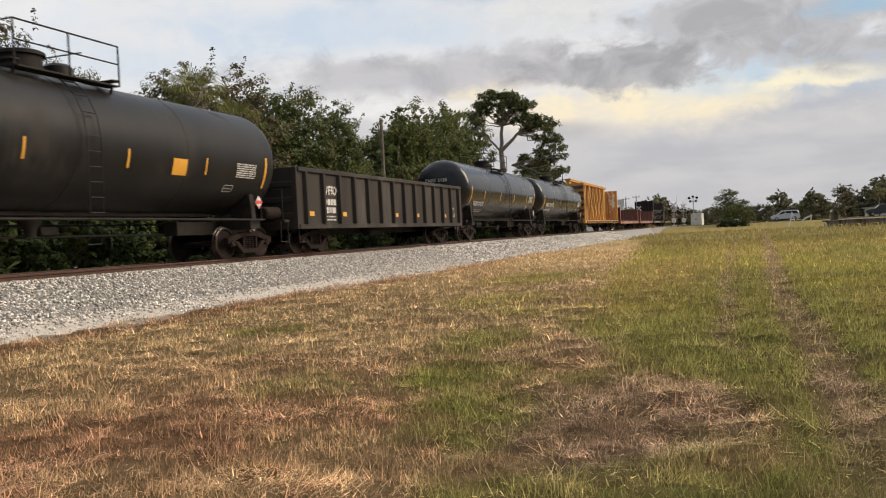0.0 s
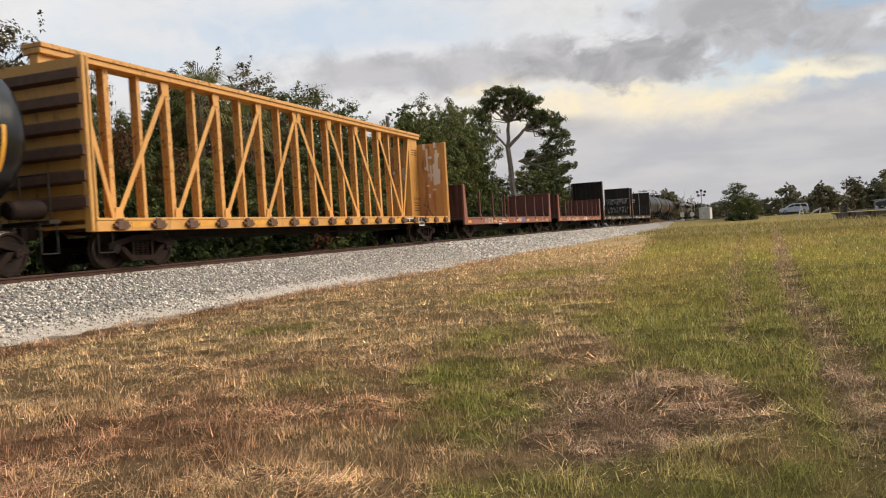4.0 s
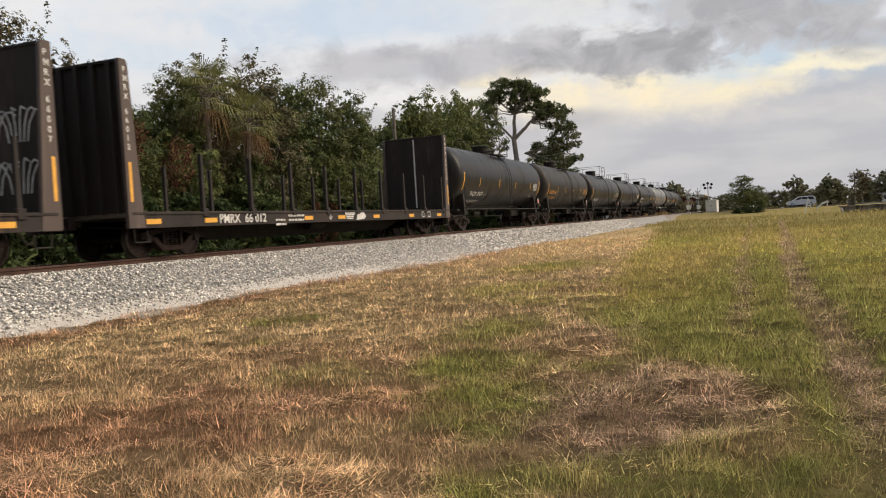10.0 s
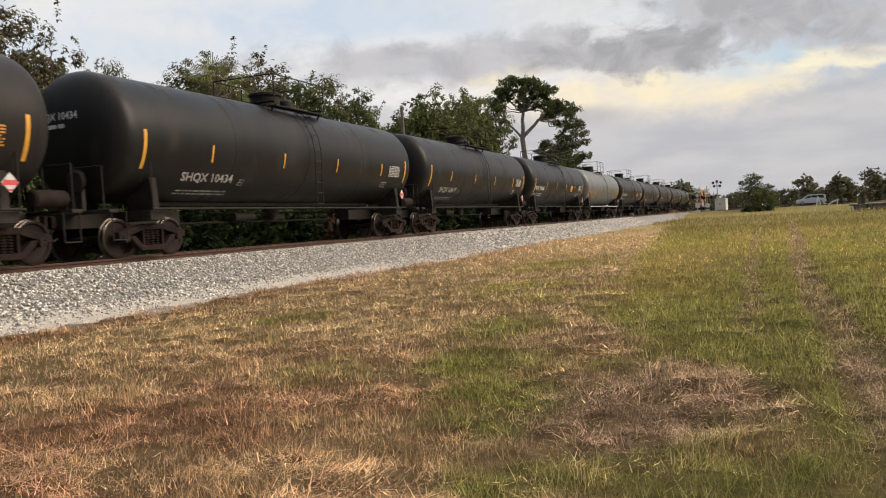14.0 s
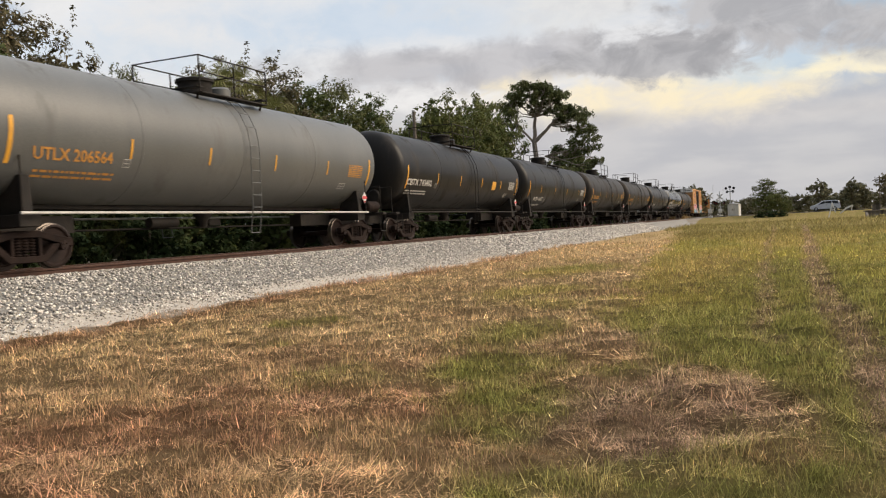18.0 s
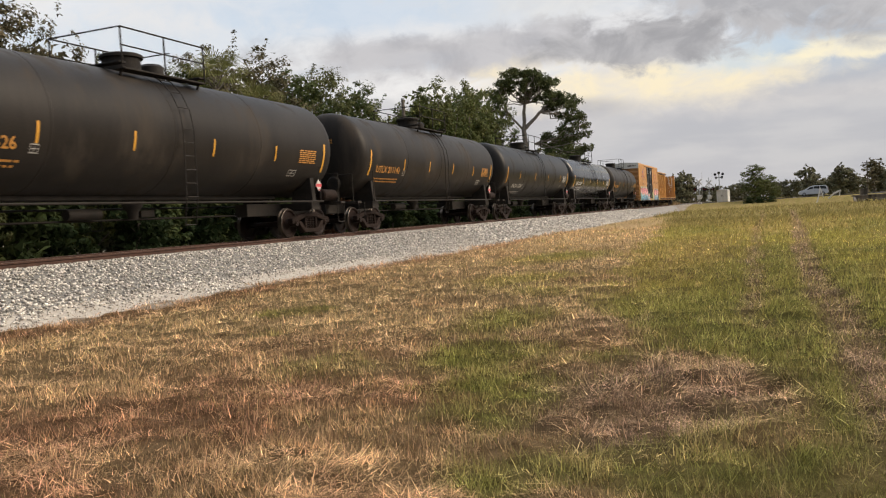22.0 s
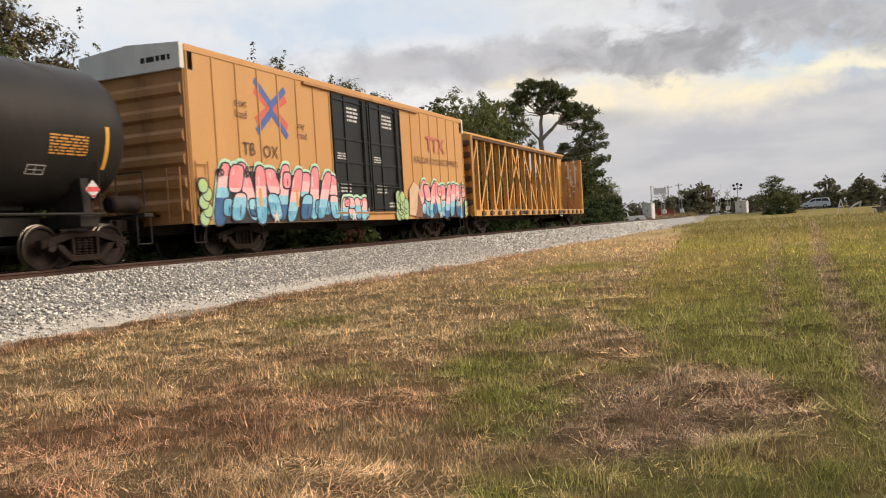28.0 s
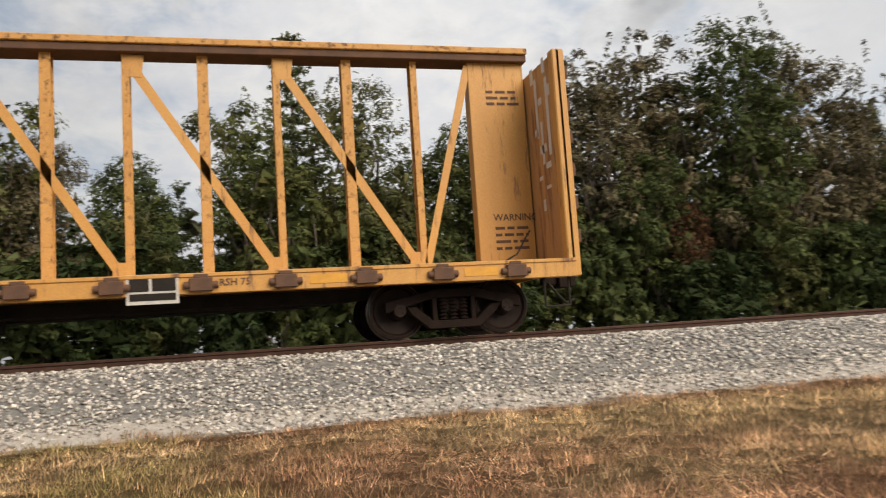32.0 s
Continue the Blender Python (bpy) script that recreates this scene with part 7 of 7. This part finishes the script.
def vine_clumps():
    """Dead brown creeper hanging in some crowns, and pale bare twigs."""
    rr = np.random.RandomState(77)
    for y, z, r in ((23.0, 5.0, 0.5), (25.6, 4.2, 0.6), (52.5, 4.5, 0.7), (13.2, 3.2, 0.5)):
        me = soup("dead_creeper", leaf_soup(in_blobs([(0, 0, 0, r, r, r * 1.5)], 90, rr), 0.12, 8, 0.14, rr, 0.9), 3, "leaf_brown")
        ob = tagged(new("dead_creeper", me), "dead rust-brown creeper hanging in the hedge", "creeper", "dead creepers in the hedge")
        ob.matrix_basis = pose(XC - 5.9, y, z)


vine_clumps()


# ---- the road, the crossing and what stands by it ----
def road_mesh():
    s = Shape()
    rows = []
    xs = list(range(-90, -24, 6)) + list(range(-24, 2, 2)) + list(range(2, 140, 6))
    for x in xs:
        y = 140 - 0.02 * max(0, x) ** 1.15
        z = 0.90 + 0.05 * step(np.array([x]), 0, 30)[0]
        rows += [(x, y - 3.4, z - 0.25), (x, y - 3.3, z), (x, y, z + 0.05), (x, y + 3.3, z), (x, y + 3.4, z - 0.25)]
    s.add(rows, [(a * 5 + k, a * 5 + k + 1, a * 5 + 6 + k, a * 5 + 5 + k) for a in range(len(xs) - 1) for k in range(4)])
    return s


tagged(new("road", mesh_of("road", road_mesh(), "asphalt")), "worn grey asphalt road over the level crossing", "road", kind="structure")
verge = Shape()
for k in range(11):
    verge.box(-9 + k * 14, -9 + k * 14 + 13.6, 136.2, 136.42, 0.88, 0.98)
tagged(new("kerb", mesh_of("kerb", verge, "concrete", 0.02)), "pale concrete road edge", "kerb", kind="structure")


def culvert():
    x0, x1, y = 10.8, 18.2, 113.0
    c = thing("culvert", "stained concrete culvert headwall with dark openings in the ditch", "culvert", at=pose(0, y, 0))
    wall = Shape()
    holes = (12.3, 14.3, 16.4)
    z0, z1, r = -0.7, 0.62, 0.55
    xs = [x0] + [v for h in holes for v in (h - r, h + r)] + [x1]
    for a, b in zip(xs[::2], xs[1::2]):
        wall.box(a, b, 0, 0.35, z0, z1)
    for h in holes:
        wall.box(h - r, h + r, 0, 0.35, 0.22, z1)
    part("headwall", wall, "concrete", c, bevel=0.02)
    for h in holes:
        part("pipe", Shape().lathe([(0.3, r), (6, r), (6, 0.01)], "y", 14, (h, 0, -0.35)), "frame", c, "dark pipe mouth")
    part("cap", Shape().box(x0 - 0.3, x1 + 0.3, -0.1, 0.45, z1, z1 + 0.16), "concrete", c, bevel=0.02)
    for sx, x in ((-1, x0), (1, x1)):
        part("wing_wall", Shape().prism([(0, -0.7), (-2.6, -0.7), (-2.6, -0.2), (0, z1)], x - 0.12, x + 0.12), "concrete", c, at=pose(0, 0, 0))


culvert()


def crossing_signal(az, d, gate=True, h=4.2, flip=1):
    x, y = place(az, d)
    t = thing("crossing_signal", "white crossing signal mast with red lamps and gate arm", "crossing signal", "crossing signals", at=pose(x, y, 0.75))
    part("mast", Shape().rod((0, 0, 0), (0, 0, h), 0.07, 10, 0.06), "galv", t)
    part("base", Shape().box(-0.3, 0.3, -0.3, 0.3, 0, 0.35), "white", t, bevel=0.03)
    part("gate_box", Shape().box(-0.3, 0.3, -0.45, 0.1, 0.75, 1.45), "white", t, "white gate motor box", bevel=0.04)
    arm = Shape()
    for k in range(6):
        arm.beam((0.45 * flip + 0.02 * k, -0.3, 0.95 + k * 0.7), (0.45 * flip + 0.02 * (k + 1), -0.3, 0.95 + (k + 1) * 0.7), 0.10, 0.03)
    part("gate_arm", arm, "white", t, "raised white gate arm")
    bar = part("lamp_bar", Shape().box(-0.75, 0.75, -0.06, 0.06, 2.35, 2.45), "frame", t)
    for sx in (-1, 1):
        l = part("lamp", Shape().lathe([(-0.22, 0.30), (-0.18, 0.30), (-0.05, 0.18), (0.12, 0.15), (0.12, 0)], "y", 16, (sx * 0.6, 0, 2.4)), "frame", bar)
        part("lens", Shape().lathe([(-0.10, 0.0), (-0.09, 0.14), (-0.05, 0.15)], "y", 16, (sx * 0.6, 0, 2.4)), "lamp_red", l)
    for a in (-45, 45):
        part("crossbuck", Shape().box(-0.6, 0.6, -0.02, 0.02, -0.1, 0.1), "white", t, "white crossed board", at=pose(0, -0.1 - 0.02 * (a > 0), 3.5, 0, a, 0))
    return t


crossing_signal(3.86, 134, h=3.6)
crossing_signal(3.22, 146, h=4.4)
crossing_signal(7.31, 131, h=4.6, flip=-1)
crossing_signal(6.15, 143, h=3.8, flip=-1)


def flood_mast(az, d):
    x, y = place(az, d)
    t = thing("lamp_mast", "tall thin mast with a cluster of flood lamps", "lamp mast", at=pose(x, y, 0.7))
    part("pole", Shape().rod((0, 0, 0), (0, 0, 5.0), 0.09, 10, 0.06), "galv", t)
    part("cross_arm", Shape().box(-0.65, 0.65, -0.05, 0.05, 4.15, 4.27), "galv", t)
    for k, (dx, z) in enumerate(((-0.6, 4.75), (0.0, 4.95), (0.6, 4.75), (-0.45, 4.2), (0.45, 4.2))):
        part("flood_lamp", Shape().lathe([(-0.25, 0.22), (-0.2, 0.22), (0.1, 0.12), (0.15, 0)], "y", 12, (dx, 0, z)), "frame", t)


flood_mast(2.56, 141)


def cabinet(az, d, w, h):
    x, y = place(az, d)
    t = thing("equipment_cabinet", "white steel signal equipment cabinet beside the track", "cabinet", "signal cabinets", at=pose(x, y, 0.75, 0, 0, -12))
    part("body", Shape().box(-w / 2, w / 2, -0.7, 0.7, 0.12, h), "white", t, bevel=0.03)
    part("roof", Shape().prism([(-w / 2 - 0.1, h), (w / 2 + 0.1, h), (0, h + 0.14)], -0.8, 0.8, "y"), "white", t)
    part("plinth", Shape().box(-w / 2 - 0.08, w / 2 + 0.08, -0.78, 0.78, 0, 0.12), "concrete", t)
    for k in (-1, 1):
        dd = part("door", Shape().box(k * w / 4 - w / 4 + 0.05, k * w / 4 + w / 4 - 0.05, -0.735, -0.70, 0.25, h - 0.15), "white", t, bevel=0.01)
        part("handle", Shape().box(k * 0.12 - 0.03, k * 0.12 + 0.03, -0.76, -0.735, h * 0.5, h * 0.5 + 0.25), "frame", dd)


cabinet(2.34, 136, 1.7, 2.0)
cabinet(8.35, 119, 1.35, 2.35)


def gantry(az, d):
    """A cantilever over the road with a white lattice and sign."""
    x, y = place(az, d)
    t = thing("signal_cantilever", "white cantilever arm on a post over the road", "signal gantry", at=pose(x, y, 0.75))
    part("post", Shape().rod((0, 0, 0), (0, 0, 5.0), 0.13, 12, 0.10), "white", t)
    s = Shape()
    for z in (3.3, 3.65):
        s.rod((0, 0, z), (2.6, 0, z + 0.05), 0.045, 8)
    for k in range(6):
        s.rod((k * 0.43, 0, 3.3 if k % 2 else 3.65), ((k + 1) * 0.43, 0, 3.65 if k % 2 else 3.3), 0.025, 6)
    part("arm", s, "white", t)
    part("panel", Shape().box(0.35, 2.2, -0.12, -0.08, 3.75, 4.6), "white", t, "pale sign panel seen against the sky", bevel=0.01)
    part("stay", Shape().rod((0, 0, 5.0), (2.5, 0, 3.7), 0.02, 6), "galv", t)


gantry(8.12, 123)


def pole(az, d, h, lean=0.0):
    x, y = place(az, d)
    t = thing("utility_pole", "weathered timber utility pole against the sky", "utility pole", "utility poles", at=pose(x, y, 0, 0, lean, 0))
    part("shaft", Shape().rod((0, 0, -0.2), (0, 0, h), 0.15, 10, 0.10), "bark", t)
    part("cross_arm", Shape().box(-0.9, 0.9, -0.06, 0.06, h - 0.5, h - 0.38), "bark", t)
    for k in (-0.8, 0.8):
        part("insulator", Shape().rod((k, 0, h - 0.38), (k, 0, h - 0.22), 0.05, 8), "frame", t)


bare = thing("utility_pole", "weathered bare timber pole among the trees", "utility pole", "utility poles", at=pose(-22.4, 50.75, 0))
part("shaft", Shape().rod((0, 0, -0.2), (0, 0, 9.4), 0.15, 10, 0.11), "bark", bare)
part("pole_cap", Shape().rod((0, 0, 9.4), (0, 0, 9.5), 0.13, 10), "galv", bare)
for az, d, h in ((7.0, 190, 8.0), (6.3, 210, 9.0), (-6.25, 190, 7.5), (-8.3, 165, 7.0)):
    pole(az, d, h)


def lean_board(az, d, kind):
    x, y = place(az, d)
    if kind == 0:
        t = thing("road_barricade", "white leaning A-frame barricade at the field edge", "barricade", at=pose(x, y, 0.05, 0, 0, 20) @ Matrix.Diagonal((0.8, 0.8, 0.85, 1)))
        part("leg", Shape().beam((-0.5, 0, 0), (0.15, 0, 2.25), 0.16, 0.06, (0, 1, 0)), "white", t)
        part("leg", Shape().beam((0.75, 0.3, 0.75), (0.2, 0.1, 2.3), 0.14, 0.06, (0, 1, 0)), "white", t)
        part("brace", Shape().beam((-0.15, 0.05, 1.15), (0.6, 0.25, 1.2), 0.12, 0.05, (0, 1, 0)), "white", t)
    else:
        t = thing("fallen_board", "weathered white boards heaped beside the road", "boards", at=pose(x, y, 0.45, 0, 0, -10) @ Matrix.Diagonal((0.6, 0.6, 0.75, 1)))
        part("board", Shape().beam((-1.3, 0, 0.1), (0.2, 0, 1.15), 0.28, 0.06, (0, 1, 0)), "white", t)
        part("board", Shape().beam((-0.3, 0.2, 0.9), (1.35, 0.3, 1.45), 0.34, 0.06, (0, 1, 0)), "white", t)
        part("board", Shape().beam((1.2, 0.3, 1.5), (1.0, 0.3, 0.5), 0.26, 0.06, (0, 1, 0)), "white", t)


lean_board(-3.5, 118, 0)
lean_board(-4.35, 124, 1)


# ---- vehicles ----
def vehicle(name, label, category, at, paint, prof, glass, L, W, wheel_y, r=0.34, wheel_z=0.34, lights=True):
    """A car from its side outline (along, up); length on x, nose to -x."""
    t = thing(name, label, category, at=at)
    body = Shape()
    n = len(prof)
    ins = [0.10 if z > 1.0 else 0.0 for _, z in prof]
    k = len(body.v)
    for s, c in ((-1, 1), (1, 1)):
        body.v += [(x, s * (W / 2 - i * 1.6 - 0.0), z) for (x, z), i in zip(prof, ins)]
    body.f += [[k + i, k + (i + 1) % n, k + n + (i + 1) % n, k + n + i] for i in range(n)]
    body.f += [list(range(k + n - 1, k - 1, -1)), list(range(k + n, k + 2 * n))]
    b = part("body", body, paint, t, bevel=0.035)
    for pl in glass:
        for s in (-1, 1):
            ins2 = W / 2 - 0.135 if pl[0] == "side" else 0
            if pl[0] == "side":
                y0 = s * (W / 2 - 0.09)
                part("window", Shape().prism([(x, z) for x, z in pl[1]], min(y0, y0 - s * 0.1), max(y0, y0 - s * 0.1), "y"), "glass", b, "dark window glass", smooth=0)
        if pl[0] == "end":
            (xa, za), (xb, zb), o = pl[1]
            part("windscreen", Shape().add([(xa + o, -W / 2 + 0.2, za), (xa + o, W / 2 - 0.2, za), (xb + o, W / 2 - 0.28, zb), (xb + o, -W / 2 + 0.28, zb), (xa - o * 0.2, -W / 2 + 0.2, za - 0.02), (xa - o * 0.2, W / 2 - 0.2, za - 0.02), (xb - o * 0.2, W / 2 - 0.28, zb - 0.02), (xb - o * 0.2, -W / 2 + 0.28, zb - 0.02)], [(0, 1, 2, 3), (4, 5, 6, 7), (0, 1, 5, 4), (3, 2, 6, 7), (0, 3, 7, 4), (1, 2, 6, 5)]), "glass", b, "dark windscreen")
    for x in wheel_y:
        for s in (-1, 1):
            w = part("wheel", kept(("tyre", r), lambda: mesh_of("wheel", Shape().lathe([(-0.11, r * 0.55), (-0.11, r * 0.9), (-0.08, r), (0.08, r), (0.11, r * 0.9), (0.11, r * 0.55)], "y", 22), "rubber")), "rubber", t, at=(x, s * (W / 2 - 0.10), wheel_z))
            part("rim", kept(("hub", r), lambda: mesh_of("rim", Shape().lathe([(-0.10, 0), (-0.10, r * 0.2), (-0.06, r * 0.5), (-0.1, r * 0.58), (0.1, r * 0.58), (0.06, r * 0.5), (0.10, r * 0.2), (0.1, 0)], "y", 18), "galv")), "galv", w)
    x0, x1 = min(p[0] for p in prof), max(p[0] for p in prof)
    for s in (-1, 1):
        part("headlight", Shape().box(x0 + 0.02, x0 + 0.22, s * (W / 2 - 0.42) - 0.2, s * (W / 2 - 0.42) + 0.2, 0.66, 0.80), "galv", t, bevel=0.02)
        part("tail_light", Shape().box(x1 - 0.10, x1 + 0.012, s * (W / 2 - 0.20) - 0.08, s * (W / 2 - 0.20) + 0.08, 0.85, 1.25), "lamp_red", t, bevel=0.02)
        part("door_handle", Shape().box(0.1, 0.28, s * W / 2 - 0.015, s * W / 2 + 0.015, 0.95, 0.99), "frame", t)
    return t


VAN_PROF = [(-2.45, 0.45), (-2.5, 0.70), (-2.3, 0.92), (-1.45, 1.12), (-0.55, 1.66), (0.0, 1.76), (1.9, 1.74), (2.25, 1.55), (2.42, 1.05), (2.45, 0.5), (2.3, 0.32), (-2.2, 0.32)]
VAN_GLASS = [("side", [(-1.15, 1.10), (-0.5, 1.55), (-0.05, 1.6), (-0.05, 1.08)]), ("side", [(0.03, 1.08), (0.03, 1.6), (0.95, 1.62), (0.95, 1.08)]), ("side", [(1.03, 1.08), (1.03, 1.62), (1.95, 1.6), (2.15, 1.10)]), ("end", ((-1.38, 1.15), (-0.6, 1.64), -0.02))]
VAN = vehicle("minivan", "silver minivan waiting on the road at the crossing", "van", pose(7.6, 138.6, 0.93) @ Matrix.Diagonal((0.86, 0.92, 0.92, 1)), "silver", VAN_PROF, VAN_GLASS, 4.9, 1.9, (-1.55, 1.5))
SUV_PROF = [(-2.35, 0.5), (-2.4, 0.85), (-2.2, 1.02), (-1.05, 1.12), (-0.45, 1.68), (1.75, 1.72), (2.2, 1.2), (2.35, 1.0), (2.38, 0.5), (2.2, 0.36), (-2.2, 0.36)]
SUV_GLASS = [("side", [(-0.85, 1.12), (-0.4, 1.58), (0.35, 1.6), (0.35, 1.1)]), ("side", [(0.42, 1.1), (0.42, 1.6), (1.65, 1.6), (2.0, 1.18)]), ("end", ((-1.0, 1.14), (-0.5, 1.64), -0.02))]
x_, y_ = place(-8.75, 137.0)
vehicle("parked_car", "black estate car on the road beside a white house", "car", pose(x_, y_, 0.98), "car_black", SUV_PROF, SUV_GLASS, 4.8, 1.9, (-1.5, 1.45), 0.36, 0.36)
PICK_PROF = [(-2.7, 0.5), (-2.7, 1.0), (-1.3, 1.08), (-0.85, 1.72), (0.35, 1.74), (0.55, 1.08), (2.75, 1.06), (2.75, 0.5), (2.5, 0.42), (-2.5, 0.42)]
x_, y_ = place(10.0, 112)
vehicle("pickup_truck", "white pickup parked among bushes beyond the track", "pickup", pose(x_, y_, 0.35, 0, 0, 15), "white", PICK_PROF, [("side", [(-1.05, 1.08), (-0.75, 1.62), (0.28, 1.64), (0.35, 1.08)])], 5.5, 1.9, (-1.7, 1.65), 0.38, 0.38)


def house(az, d):
    x, y = place(az, d)
    t = thing("house", "low white house with pale flat roof behind the road", "house", at=pose(x, y, 0.4))
    part("wall", Shape().box(-4.5, 4.5, 0, 6, 0, 1.9), "white", t)
    part("roof", Shape().prism([(-5.0, 1.9), (5.0, 1.9), (5.0, 2.05), (0, 2.25), (-5.0, 2.05)], -0.6, 6.6, "y"), "galv", t, "pale metal roof", bevel=0.01)
    for k in (-2.8, 0.2, 3.0):
        w = part("window", Shape().box(k - 0.5, k + 0.5, -0.03, 0.03, 0.8, 1.6), "glass", t)
        part("window_frame", Shape().box(k - 0.58, k + 0.58, -0.04, -0.03, 0.72, 0.8).box(k - 0.58, k + 0.58, -0.04, -0.03, 1.6, 1.68), "white", w)
    for k in (-4.4, -1.5, 1.5, 4.4):
        part("porch_post", Shape().rod((k, -0.5, 0), (k, -0.5, 1.9), 0.06, 8), "white", t)


house(-9.5, 156)
for az, d, w in ((-6.0, 131, 0.0),):
    x, y = place(az, d)
    t = thing("utility_box", "small tan utility box beside the road", "utility box", at=pose(x, y, 0.55))
    part("body", Shape().box(-0.5, 0.5, -0.35, 0.35, 0.05, 0.95), "concrete", t, bevel=0.03)
    part("lid", Shape().box(-0.55, 0.55, -0.4, 0.4, 0.95, 1.02), "concrete", t, bevel=0.02)


# ---- small loose stuff: stones and turf ----
stones("ballast_stones", 46000, -12, 34, 0.030, 51, "pale grey crushed stones on the bank")
stones("far_ballast_stones", 14000, 34, 90, 0.060, 52, "pale grey crushed stones on the bank")
stones("pale_chippings", 14000, -12, 50, 0.017, 53, "pale dusty chippings along the foot of the bank", "dust", XC + 2.9, XC + 4.3)
turf("dry_stubble", 660000, 2.6, 46, "stubble", 0.060, 0.0027, 1.05, "short reddish-brown dry stubble", 65)
turf("straw_litter", 560000, 2.6, 46, "straw", 0.105, 0.0024, 0.10, "flattened straw-coloured mown grass in mats", 61)
turf("green_grass", 780000, 2.6, 60, "green", 0.080, 0.0031, 1.0, "short green grass growing through the dry turf", 62)
turf("far_meadow_grass", 60000, 45, 110, "green", 0.11, 0.0030, 1.0, "green meadow grass", 68, -40, 12)
turf("side_grass", 60000, 1.0, 9, "green", 0.085, 0.0046, 1.0, "short green grass growing through the dry turf", 71, 114, 343)
turf("side_straw", 50000, 1.0, 9, "straw", 0.11, 0.0040, 0.12, "flattened straw-coloured mown grass in mats", 70, 114, 343)


# ---- what moves ----
def motions():
    """The wagons roll by and their wheels turn; the van creeps up to the crossing."""
    for car, u in WAGONS:
        walk(car, [(t, pose(XC, u - travelled(t), ZR)) for t in range(0, 33)])
    for w, y, u in WHEELS:
        # the turning is keyed while the wagon is near
        def spin(t):
            return math.degrees(travelled(t) / 0.457)
        times = [k / FPS for k in range(0, 32 * FPS + 1) if -16 < u - travelled(k / FPS) < 40]
        if not times:
            times = [0.0]
        rows = [(t, pose(0, y, 0.457, spin(t) % 360)) for t in times]
        if times[0] > 0:
            rows.insert(0, (0.0, rows[0][1]))
        if times[-1] < 32:
            rows.append((32.0, rows[-1][1]))
        walk(w, rows)

    rows = [(t, pose(x, 138.6, 0.93)) for t, x in ((0, 7.6), (12, 7.6), (23.5, 7.6), (24.5, 7.6), (26, 7.0), (27, 6.1), (28, 5.1), (29, 4.1), (30.5, 2.6), (32, 1.1))]
    walk(VAN, rows)


motions()
